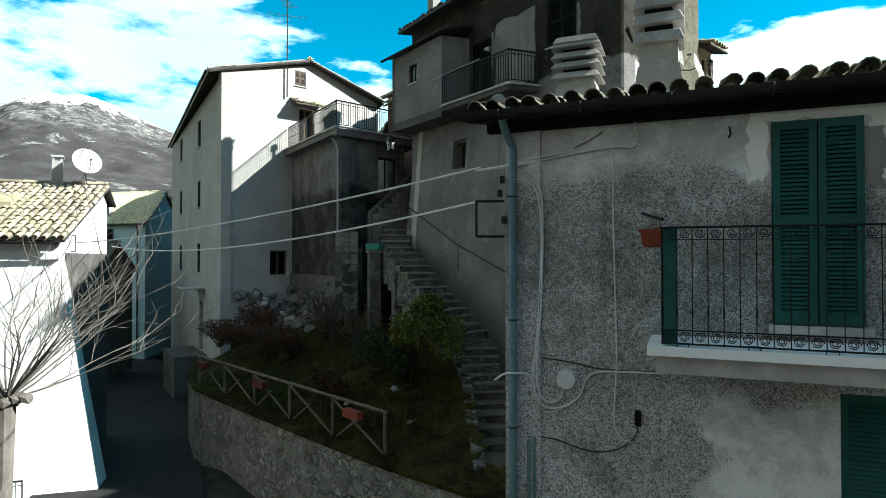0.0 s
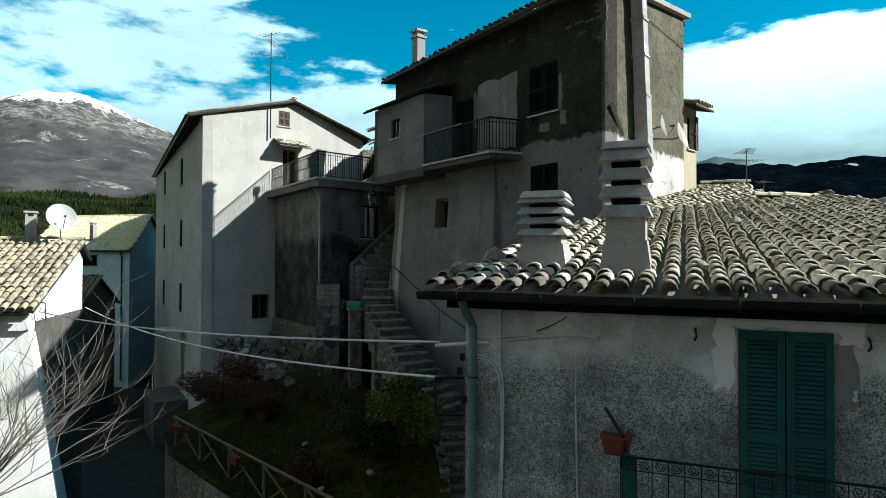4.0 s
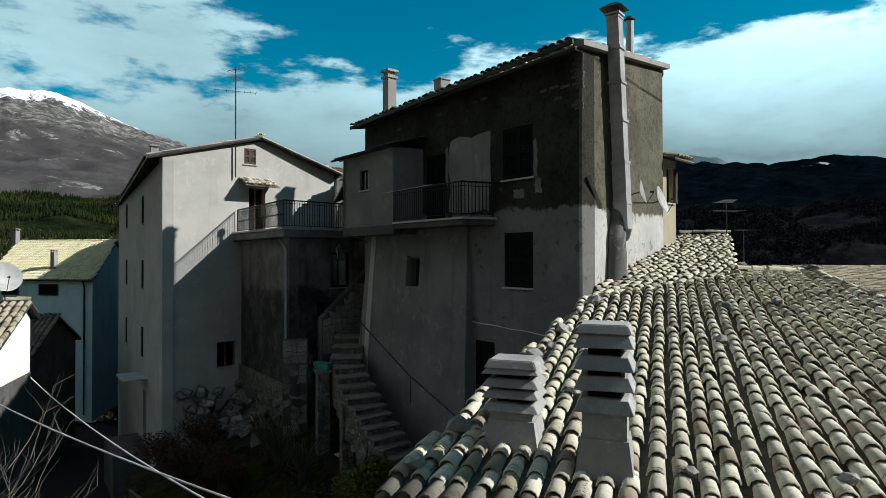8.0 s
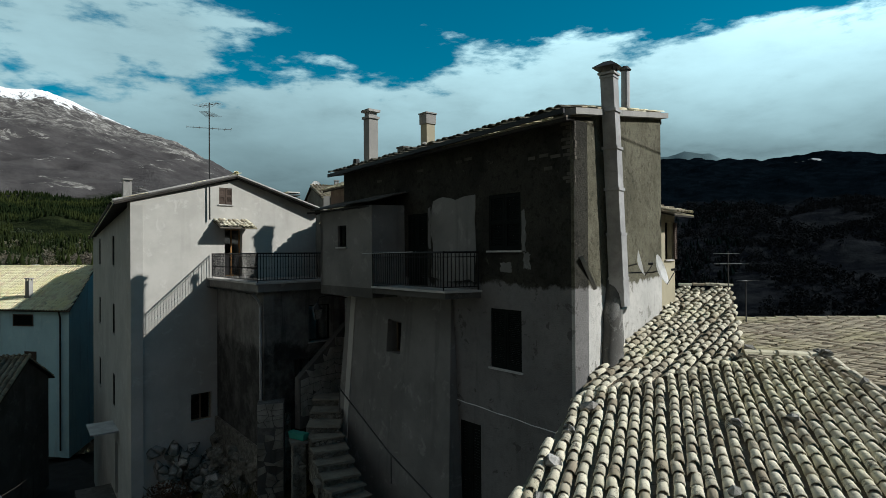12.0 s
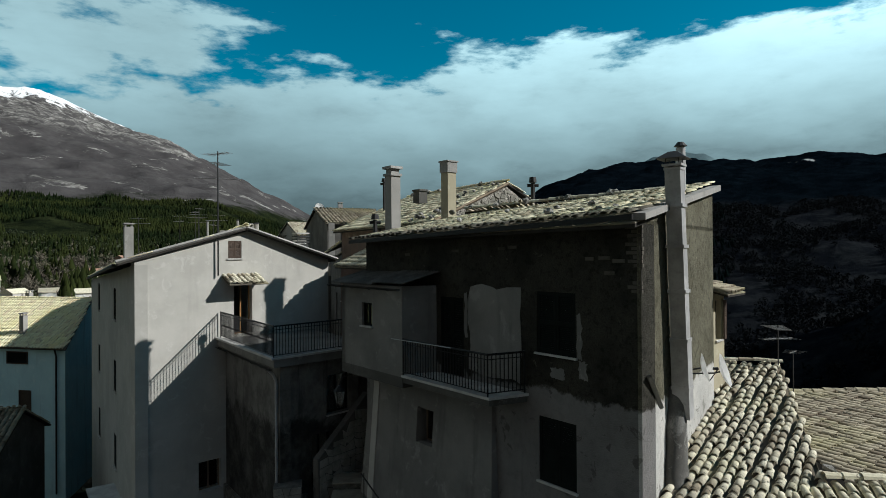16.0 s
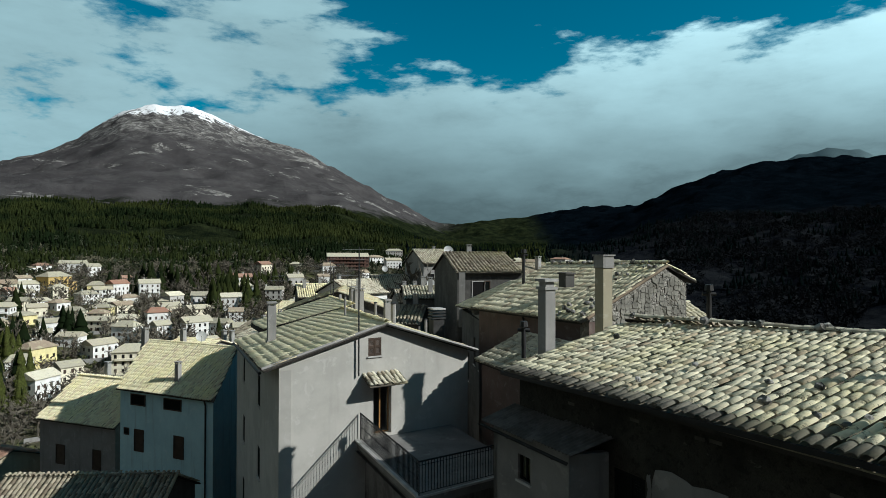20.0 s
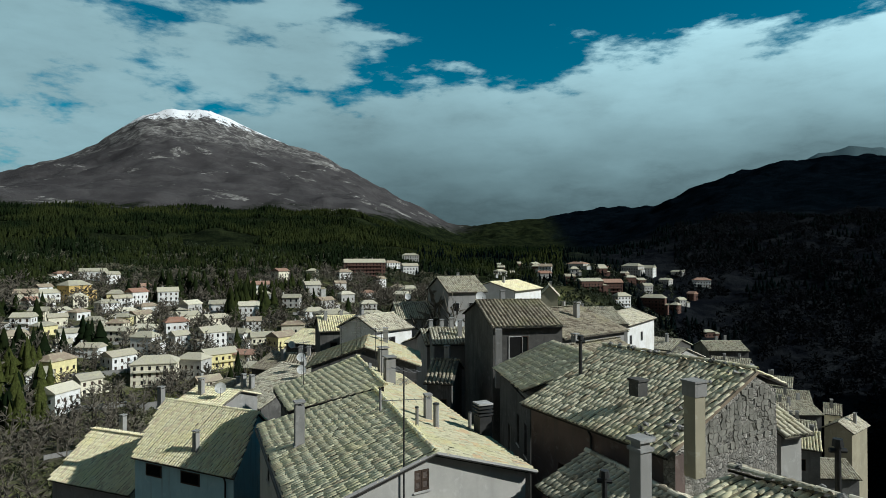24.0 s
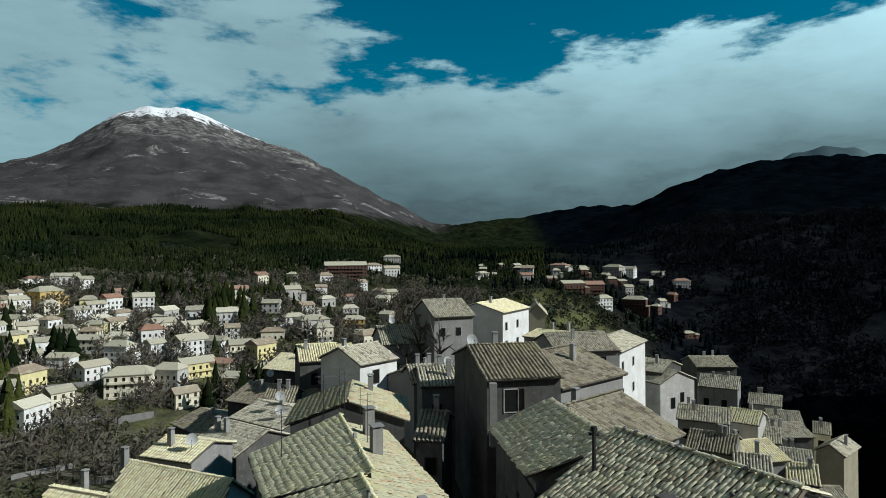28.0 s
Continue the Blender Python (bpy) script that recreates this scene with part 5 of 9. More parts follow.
wall_cable([(0.08, 5.10, .08), (0.26, 5.06), (0.42, 4.9), (0.46, 4.5), (0.43, 3.6), (0.34, 2.7), (0.36, 2.45), (0.50, 2.30), (0.7, 2.36)], 0.009)
wall_cable([(1.28, 5.42), (1.30, 5.2), (1.30, 4.6), (1.32, 3.6), (1.33, 2.9), (1.30, 2.3), (1.36, 2.1), (1.5, 2.05)], 0.010)
wall_cable([(0.28, 1.98), (0.6, 1.99), (1.0, 1.90), (1.3, 1.94), (1.52, 2.1), (1.56, 2.25)], 0.008, "thin dark cable on the wall", "gutter")
wall_cable([(-0.1, 2.66, .1), (0.02, 2.74, .1), (0.14, 2.76, .12), (0.3, 2.74), (0.38, 2.6)], 0.012)
wall_cable([(0.42, 2.95), (0.8, 2.92), (1.2, 2.86), (1.85, 2.88)], 0.008, "thin dark cable on the wall", "gutter")
wall_cable([(0.86, 5.46), (1.06, 5.55), (1.2, 5.64)], 0.006, "thin dark cable on the wall", "gutter")
jbox = thing("junction_box", A.at(0.76, 0.05, 2.72), "octagonal grey electrical junction box on the wall", "junction box")
bm = bmesh.new()
made = bmesh.ops.create_cone(bm, cap_ends=True, segments=8, radius1=0.125, radius2=0.115, depth=0.09)["verts"]
q = Vector((A.n.x, A.n.y, 0)).to_track_quat("Z", "Y")
for vert in made:
    vert.co = A.at(0.76, 0.05, 2.72) + q @ vert.co
part("body", bm, M["cable"], jbox)
sock = thing("outlet_box", A.at(1.56, 0.03, 2.34), "small dark outlet box on the wall", "outlet")
bm = bmesh.new()
slab_on(bm, A, 1.53, 1.60, 2.25, 2.42, 0.0, 0.06)
bmesh.ops.bevel(bm, geom=bm.edges[:], offset=0.008, segments=1, affect="EDGES")
part("body", bm, M["dark_paint"], sock)
for s, z in ((2.52, 5.52), (4.02, 5.50)):
    hook = thing("shutter_hook", A.at(s, 0.02, z), "rusty iron shutter hook", "hook", "shutter hooks")
    bm = bmesh.new()
    tube(bm, [A.at(s, 0.0, z + .05), A.at(s, 0.05, z + .04), A.at(s + .01, 0.06, z - .03), A.at(s - .01, 0.04, z - .07)], 0.012, 5)
    part("hook", bm, M["iron"], hook)
lamp_holder = thing("wall_bracket", A.at(3.97, 0.04, 5.0), "small pale bracket on the wall", "bracket")
bm = bmesh.new()
slab_on(bm, A, 3.93, 4.02, 4.97, 5.03, 0.0, 0.10)
part("bracket", bm, M["pale"], lamp_holder)
# iron frame that carries the wires
holder = thing("wire_bracket", A.at(-0.1, 0.05, 4.6), "black iron frame holding overhead wires on the corner", "wire bracket")
bm = bmesh.new()
c0, c1 = A.at(-0.02, 0.0, 0), A.at(-0.34, 0.12, 0)
for z in (4.42, 4.86):
    rod(bm, (c0.x, c0.y, z), (c1.x, c1.y, z), 0.016, None, 4)
rod(bm, (c1.x, c1.y, 4.42), (c1.x, c1.y, 4.86), 0.016, None, 4)
part("frame", bm, M["iron"], holder)
bm = bmesh.new()
rod(bm, A.at(-0.35, 0.10, 5.24), A.at(0.30, 0.05, 5.31), 0.022, None, 6)
part("bar", bm, M["cable"], holder)
for z, s in ((4.95, -0.05), (4.62, 0.0), (5.12, -0.02)):
    bm = bmesh.new()
    brick(bm, A.at(s, 0.06, z), (0.05, 0.05, 0.09), A.yaw)
    part("insulator", bm, M["iron"], holder)


def chimney_louvred(name_label, c, yaw, w, d, z0, z1, foot):
    """A squat plastered chimney with a flared foot and stacked sloping louvre slabs."""
    t = thing("chimney", (c[0], c[1], z0), name_label, "chimney", "chimneys on the near roof")
    bm = bmesh.new()
    body = z0 + (z1 - z0) * 0.42
    brick(bm, (c[0], c[1], (z0 - 0.3 + body) / 2), (w * 0.86, d * 0.86, body - z0 + 0.3), yaw)
    part("shaft", bm, M["cement"], t)
    bm = bmesh.new()
    brick(bm, (c[0], c[1], z0 + foot / 2 - 0.15), (w * 1.25, d * 1.25, foot + 0.3), yaw)
    for vert in bm.verts:
        if vert.co.z > z0:
            vert.co.x, vert.co.y = c[0] + (vert.co.x - c[0]) * 0.74, c[1] + (vert.co.y - c[1]) * 0.74
    part("foot", bm, M["cement"], t)
    bm = bmesh.new()
    brick(bm, (c[0], c[1], (body + z1) / 2), (w * 0.62, d * 0.62, z1 - body), yaw)
    part("core", bm, M["void"], t)
    count = 4
    step = (z1 - body) / count
    for i in range(count):
        bm = bmesh.new()
        z = body + step * i
        h = step * 0.66
        brick(bm, (c[0], c[1], z + h / 2), (w * 1.16, d * 1.16, h), yaw)
        for vert in bm.verts:
            if vert.co.z > z + h * 0.5:
                vert.co.x, vert.co.y = c[0] + (vert.co.x - c[0]) * 0.80, c[1] + (vert.co.y - c[1]) * 0.80
        bmesh.ops.bevel(bm, geom=bm.edges[:], offset=0.008, segments=1, affect="EDGES")
        bmesh.ops.rotate(bm, verts=bm.verts, cent=(c[0], c[1], z), matrix=Matrix.Rotation(radians((2.0, -1.5, 1.0, -2.0)[i]), 3, "X"))
        part("louvre", bm, M["cement"], t)
    bm = bmesh.new()
    brick(bm, (c[0], c[1], z1 - 0.02), (w * 1.08, d * 1.08, 0.10), yaw)
    for vert in bm.verts:
        if vert.co.z > z1 - 0.02:
            vert.co.x, vert.co.y = c[0] + (vert.co.x - c[0]) * 0.84, c[1] + (vert.co.y - c[1]) * 0.84
    bmesh.ops.bevel(bm, geom=bm.edges[:], offset=0.012, segments=2, affect="EDGES")
    part("cap", bm, M["cement"], t)


chimney_louvred("grey plastered chimney with sloping louvres, shorter one", (1.52, 8.06), A.yaw, 0.58, 0.50, 6.20, 7.14, 0.28)
chimney_louvred("grey plastered chimney with sloping louvres, taller one", (2.34, 7.22), A.yaw, 0.52, 0.46, 6.16, 7.64, 0.34)

# ---- the tall tower house ----
T = Face((-1.7, 23.9), (4.42, 15.66))
TS = Face((4.42, 15.66), (8.5, 20.6))
tower = thing("tower_house", (3, 21, 1.0), "tall old house with patched olive render and tile roof", "house")
W1H, W2H, SWH, W3H, BDH = (7.48, 8.62, 10.52, 11.96), (7.53, 8.62, 7.5, 9.02), (2.92, 3.69, 7.32, 8.30), (6.29, 7.12, 3.3, 5.87), (3.88, 4.86, 9.5, 11.65)
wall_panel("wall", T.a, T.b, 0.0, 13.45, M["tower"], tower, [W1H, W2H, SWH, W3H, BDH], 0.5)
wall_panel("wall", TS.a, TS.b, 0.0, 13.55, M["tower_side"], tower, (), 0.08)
TB = (2.2, 27.5)
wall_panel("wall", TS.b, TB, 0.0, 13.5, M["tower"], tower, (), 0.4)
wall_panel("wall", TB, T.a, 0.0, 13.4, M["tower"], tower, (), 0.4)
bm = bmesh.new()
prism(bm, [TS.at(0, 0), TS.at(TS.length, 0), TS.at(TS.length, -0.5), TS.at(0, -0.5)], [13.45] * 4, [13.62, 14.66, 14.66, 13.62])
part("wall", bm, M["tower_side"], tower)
rng = random.Random(61)
for k in range(17):
    z = 13.36 - 0.088 * k
    if k > 9 and rng.random() < 0.35:
        continue
    wide = (0.34 if k % 2 else 0.20) * rng.uniform(0.85, 1.1)
    bm = bmesh.new()
    slab_on(bm, TS, 0.015, wide, z, z + 0.068, -0.02, rng.uniform(0.012, 0.03))
    part("brick", bm, M["old_brick"], tower)
    bm = bmesh.new()
    slab_on(bm, T, T.length - (0.54 - wide) * rng.uniform(0.8, 1.1), T.length - 0.015, z, z + 0.068, -0.02, rng.uniform(0.008, 0.022))
    part("brick", bm, M["old_brick"], tower)
for s0, z in ((6.2, 12.95), (6.55, 12.98), (8.9, 12.7), (9.25, 12.72), (9.6, 12.66), (4.4, 12.9), (2.2, 12.8), (9.4, 12.4)):
    bm = bmesh.new()
    slab_on(bm, T, s0, s0 + rng.uniform(0.2, 0.3), z, z + 0.075, -0.02, 0.014)
    part("brick", bm, M["old_brick"], tower)
roof("roof", [T.at(-0.3, 0.42, 13.34), T.at(10.4, 0.42, 13.66), (8.75, 21.1, 14.75), (2.0, 27.9, 14.55)], M["tile_pale"], tower, 0.235, 0.45, False, 260, (3.5, 16.5), 21, 1.5, 0.12, eave=M["tile_eave_dark"], round_by=0.68)
bm = bmesh.new()
prism(bm, [T.at(-0.3, 0.44), T.at(10.38, 0.44), T.at(10.38, 0.50), T.at(-0.3, 0.50)], [13.20, 13.52, 13.52, 13.20], [13.31, 13.63, 13.63, 13.31])
part("eaves_gutter", bm, M["iron"], tower, "dark gutter board along the eave")
roof("roof", [(8.75, 23.7, 13.95), (3.7, 29.6, 13.75), (2.0, 27.9, 14.55), (8.75, 21.1, 14.75)], M["tile_brown"], tower, 0.235, 0.36, False, 0, (0, 0), 22)
ridge_row((2.0, 27.8, 14.62), (8.7, 21.15, 14.82), M["tile"], tower, 6, 1.3, 11)
bm = bmesh.new()
prism(bm, [TS.at(-0.25, 0.18), TS.at(TS.length + 0.25, 0.18), TS.at(TS.length + 0.25, -0.12), TS.at(-0.25, -0.12)], [13.52, 14.64, 14.64, 13.52], [13.66, 14.80, 14.80, 13.66])
part("verge_slab", bm, M["pale"], tower, "pale stone verge along the roof edge")
rng = random.Random(9)
for i in range(13):
    s, k = rng.uniform(0.3, 9.8), rng.uniform(0.05, 0.95)
    p = T.at(s, 0.42 - 6.0 * k, 0)
    loose_stone((p.x, p.y, 13.5 + 1.15 * k + 0.17), rng.uniform(0.08, 0.13), tower, rng.randrange(999))
window(T, *W1H, tower, M["dark_paint"], 0.2, True, M["dark_paint"], False, 26)
window(T, *W2H, tower, M["dark_paint"], 0.2, True, M["dark_paint"], False, 26)
window(T, *SWH, tower, M["wood"], 0.22, False)
window(T, *W3H, tower, M["dark_paint"], 0.2, False, M["dark_paint"], False, 30)
window(T, *BDH, tower, M["dark_paint"], 0.2, False, M["dark_paint"], False, 30)
ragged_patch(T, 5.10, 7.00, 9.7, 12.0, M["grey"], tower, 8, 0.012, 0.07, "plaster_patch")
for s0, s1, z0, z1, seed in ((8.66, 8.78, 10.5, 11.5, 32), (8.70, 8.92, 10.05, 10.45, 35), (7.9, 8.3, 9.95, 10.2, 36), (4.92, 5.02, 10.6, 11.8, 33)):
    ragged_patch(T, s0, s1, z0, z1, M["grey"], tower, seed, 0.008, 0.03, "plaster_patch")
# sloping buttress coat on the lower left of the front
bm = bmesh.new()
lowz, highz = 0.0, 9.35
vs = [bm.verts.new(T.at(-0.1, 0.75, lowz)), bm.verts.new(T.at(6.55, 0.75, lowz)), bm.verts.new(T.at(6.0, 0.06, highz)), bm.verts.new(T.at(0.4, 0.06, highz)),
      bm.verts.new(T.at(-0.1, -0.02, lowz)), bm.verts.new(T.at(6.55, -0.02, lowz)), bm.verts.new(T.at(6.0, -0.02, highz)), bm.verts.new(T.at(0.4, -0.02, highz))]
for f in ((1, 2, 6, 5), (3, 0, 4, 7), (2, 3, 7, 6)):
    bm.faces.new([vs[i] for i in f])


def lean(z):
    return 0.06 + 0.69 * (1 - (z - lowz) / (highz - lowz))


def edge_s(k, z):
    t = (z - lowz) / (highz - lowz)
    return (-0.1 + 0.5 * t) if k == 0 else (6.55 - 0.55 * t)


rows = [lowz, 7.35, 8.38, highz]
grid = {}
for j, z in enumerate(rows):
    for i, s in enumerate((edge_s(0, z), 2.95, 3.70, edge_s(1, z))):
        grid[i, j] = bm.verts.new(T.at(s, lean(z), z))
for i in range(3):
    for j in range(3):
        if (i, j) != (1, 1):
            bm.faces.new((grid[i, j], grid[i + 1, j], grid[i + 1, j + 1], grid[i, j + 1]))
inner = {k: bm.verts.new(T.at((2.95, 3.70)[k[0] - 1], -0.01, rows[k[1]])) for k in ((1, 1), (2, 1), (2, 2), (1, 2))}
for p, q in (((1, 1), (2, 1)), ((2, 1), (2, 2)), ((2, 2), (1, 2)), ((1, 2), (1, 1))):
    bm.faces.new((grid[p], grid[q], inner[q], inner[p]))
bmesh.ops.remove_doubles(bm, verts=bm.verts, dist=0.001)
bmesh.ops.recalc_face_normals(bm, faces=bm.faces)
part("buttress", bm, M["grey"], tower, "smooth grey sloping plaster foot")
bm = bmesh.new()
vs = [bm.verts.new(T.at(s, o, z)) for s, o, z in ((0.55, 0.80, 0.0), (0.85, 0.80, 0.0), (0.95, 0.10, 9.2), (0.65, 0.10, 9.2), (0.55, 0.7, 0.0), (0.85, 0.7, 0.0), (0.95, 0.02, 9.2), (0.65, 0.02, 9.2))]
for f in ((0, 1, 2, 3), (1, 5, 6, 2), (4, 0, 3, 7), (3, 2, 6, 7)):
    bm.faces.new([vs[i] for i in f])
part("plaster_strip", bm, M["white"], tower, "pale bare plaster strip")

# closet that juts out beside the balcony
Bf = Face(T.at(0.1, 1.0), T.at(3.4, 1.0))
jut = thing("closet_bay", T.at(2.2, 0.6, 9.4), "grey plastered bay that juts from the tower, with small window", "bay")
bm = bmesh.new()
slab_on(bm, T, 0.1, 3.4, 9.1, 9.4, -0.02, 1.0)
part("floor_slab", bm, M["dark_plaster"], jut)
wall_panel("wall", Bf.a, Bf.b, 9.4, 11.95, M["grey"], jut, [(1.2, 1.76, 10.69, 11.39)], 0.2)
wall_panel("wall", T.at(0.1, 0.0), Bf.a, 9.4, 11.95, M["grey"], jut, (), 0.2)
wall_panel("wall", Bf.b, T.at(3.7, 0.0), 9.4, 11.95, M["grey"], jut, (), 0.2)
window(Bf, 1.2, 1.76, 10.69, 11.39, jut, M["dark_paint"], 0.08, True, None, True)


def corrugated(corners, parent, label, pitch=0.13, wave=0.022):
    """A thin wavy sheet between two front and two back corners, ribs running down the slope."""
    p0, p1, p2, p3 = (Vector(p) for p in corners)
    n = int((p1 - p0).length / pitch) * 6
    verts, faces = [], []
    for thick in (0.0, -0.012):
        for j in (0.0, 0.5, 1.0):
            a_, b_ = p0.lerp(p3, j), p1.lerp(p2, j)
            for i in range(n + 1):
                q = a_.lerp(b_, i / n)
                verts.append((q.x, q.y, q.z + wave * math.sin(i * math.tau / 6) + thick))
    m = n + 1
    for layer in (0, 3):
        for j in (0, 1):
            for i in range(n):
                k = (layer + j) * m + i
                faces.append((k, k + 1, k + m + 1, k + m) if layer == 0 else (k + m, k + m + 1, k + 1, k))
    for i in range(n):
        faces.append((i + 1, i, 3 * m + i, 3 * m + i + 1))
    raw("roof_sheet", verts, faces, M["fibre_sheet"], parent, label, True)


corrugated([Bf.at(-0.28, 0.26, 11.98), Bf.at(2.12, 0.26, 11.98), T.at(2.2, 0.02, 12.30), T.at(-0.22, 0.02, 12.30)], jut, "dark corrugated fibre-cement sheet")
corrugated([Bf.at(2.02, 0.22, 12.05), Bf.at(3.62, 0.22, 12.05), T.at(3.9, 0.02, 12.36), T.at(2.12, 0.02, 12.36)], jut, "dark corrugated fibre-cement sheet")
half_gutter(Bf, -0.25, 3.6, 11.9, 0.34, jut, 0.06)


def bar_rail(name, label, pts, z, height, group="", pitch=0.11, knobs=False):
    """Plain iron railing along points: hand rail, foot rail, posts and bars."""
    g = thing(name, pts[0].to_3d() + Vector((0, 0, z)), label, "railing", group)
    for a, b in zip(pts, pts[1:]):
        a, b = Vector((a[0], a[1], z)), Vector((b[0], b[1], z))
        d = b - a
        up = Vector((0, 0, 1))
        bm = bmesh.new()
        rod(bm, a + up * height, b + up * height, 0.028, None, 6)
        part("handrail", bm, M["iron"], g)
        bm = bmesh.new()
        rod(bm, a + up * 0.09, b + up * 0.09, 0.014, None, 4)
        part("foot_rail", bm, M["iron"], g)
        bm = bmesh.new()
        rod(bm, a + up * (height - 0.12), b + up * (height - 0.12), 0.011, None, 4)
        part("upper_rail", bm, M["iron"], g)
        for p in (a, b):
            bm = bmesh.new()
            rod(bm, p, p + up * (height + 0.03), 0.02, None, 5)
            part("post", bm, M["iron"], g)
        count = int(d.length / pitch)
        mesh = bpy.data.meshes.new("bar")
        bm = bmesh.new()
        rod(bm, (0, 0, 0.09), (0, 0, height - (0 if not knobs else 0.02)), 0.013, None, 4)
        if knobs:
            rod(bm, (0, 0, height * 0.5 - 0.03), (0, 0, height * 0.5 + 0.03), 0.018, None, 5)
        bm.to_mesh(mesh)
        bm.free()
        mesh.materials.append(M["iron"])
        for i in range(1, count):
            ob = link_part("bar", mesh, None, g)
            ob.location = a + d * (i / count) - BASE[g]
    return g


tb = thing("tower_balcony", T.at(5.1, 0.6, 9.4), "concrete balcony slab with pale edge on the tower", "balcony")
for name, mat, grow, z0, z1, label in (("slab", "dark_plaster", 0.0, 9.26, 9.42, ""), ("edge", "slab", 0.06, 9.42, 9.48, "pale slab edge")):
    bm = bmesh.new()
    prism(bm, [T.at(3.42, 1.0 + grow), T.at(6.86 + grow, 1.0 + grow), T.at(7.16 + grow, -0.02), T.at(3.42, -0.02)], [z0] * 4, [z1] * 4)
    part(name, bm, M[mat], tb, label)
bar_rail("tower_balcony_railing", "black iron railing of the tower balcony", [T.at(3.46, 1.02).to_2d(), T.at(6.84, 1.02).to_2d(), T.at(7.12, 0.05).to_2d()], 9.48, 1.0)
line = thing("clothes_line", T.at(4.5, 1.3, 10.5), "thin metal clothes rail on the balcony", "clothes line")
bm = bmesh.new()
rod(bm, T.at(3.0, 1.10, 10.46), T.at(5.6, 1.10, 10.50), 0.012)
part("rail", bm, M["zinc"], line)

# flue and smaller pipes on the tower's side
flue = thing("metal_flue", TS.at(2.0, 0.3, 9), "tall square zinc flue with a hooded cap", "flue")


def flue_at(z):
    """The duct leans a little back towards the corner as it climbs."""
    return TS.at(2.15 - 0.105 * (z - 8.6), 0.26, z)


for z0, z1, w in ((9.1, 10.9, 0.37), (10.9, 13.0, 0.34), (13.0, 14.7, 0.33)):
    bm = bmesh.new()
    brick(bm, flue_at((z0 + z1) / 2), (w, w, z1 - z0), TS.yaw)
    lean = flue_at(1.0) - flue_at(0.0)
    for vert in bm.verts:
        dz = vert.co.z - (z0 + z1) / 2
        vert.co.x, vert.co.y = vert.co.x + lean.x * dz, vert.co.y + lean.y * dz
    part("duct", bm, M["zinc"], flue, "pale metal duct")
for z in (9.8, 10.9, 12.0, 13.0, 13.9):
    bm = bmesh.new()
    brick(bm, flue_at(z), (0.40, 0.40, 0.07), TS.yaw)
    part("collar", bm, M["zinc"], flue)
bm = bmesh.new()
for w, z in ((0.36, 14.70), (0.42, 14.78)):
    brick(bm, flue_at(z), (w, w, 0.05), TS.yaw)
part("neck", bm, M["zinc"], flue)
bm = bmesh.new()
brick(bm, flue_at(15.0), (0.62, 0.62, 0.16), TS.yaw)
for vert in bm.verts:
    if vert.co.z > 15.0:
        c = flue_at(15.0)
        vert.co.x, vert.co.y = c.x + (vert.co.x - c.x) * 0.3, c.y + (vert.co.y - c.y) * 0.3
part("cap", bm, M["gutter"], flue, "dark hood")
for i in (-1, 1):
    for j in (-1, 1):
        bm = bmesh.new()
        p = flue_at(14.8) + TS.d.to_3d() * i * 0.14 + TS.n.to_3d() * j * 0.14
        rod(bm, (p.x, p.y, 14.76), (p.x, p.y, 14.96), 0.012, None, 4)
        part("leg", bm, M["gutter"], flue)
bm = bmesh.new()
rings = []
for k in range(12):
    z = 6.9 + 2.9 * k / 11
    c, ring = TS.at(1.86 + 0.012 * k, 0.10, z), []
    half = 0.46 - 0.018 * k if k < 9 else 0.30 - 0.07 * (k - 8)
    for j in range(12):
        turn = math.tau * j / 12
        bump = 1 + 0.22 * noise.noise((math.cos(turn) * 1.3, math.sin(turn) * 1.3 + 7, z * 2.2))
        q = c + TS.d.to_3d() * (math.cos(turn) * half * bump) + TS.n.to_3d() * (math.sin(turn) * (0.20 + half * 0.25) * bump)
        ring.append(bm.verts.new((q.x, q.y, z)))
    rings.append(ring)
for low, high in zip(rings, rings[1:]):
    for j in range(12):
        bm.faces.new((low[j], low[(j + 1) % 12], high[(j + 1) % 12], high[j]))
bm.faces.new(rings[-1])
bmesh.ops.recalc_face_normals(bm, faces=bm.faces)
for f in bm.faces:
    f.smooth = True
part("flue_foot", bm, M["rough_foot"], tower, "swollen rough-plastered flue base")
round_flue = thing("round_flue", TS.at(4.2, -0.3, 14.2), "short round metal flue with a domed cap", "flue")
bm = bmesh.new()
rod(bm, TS.at(4.2, -0.3, 13.9), TS.at(4.2, -0.3, 15.6), 0.13, 0.12, 12)
part("pipe", bm, M["zinc"], round_flue)
bm = bmesh.new()
rod(bm, TS.at(4.2, -0.3, 15.64), TS.at(4.2, -0.3, 15.75), 0.17, 0.08, 12)
part("cap", bm, M["gutter"], round_flue)


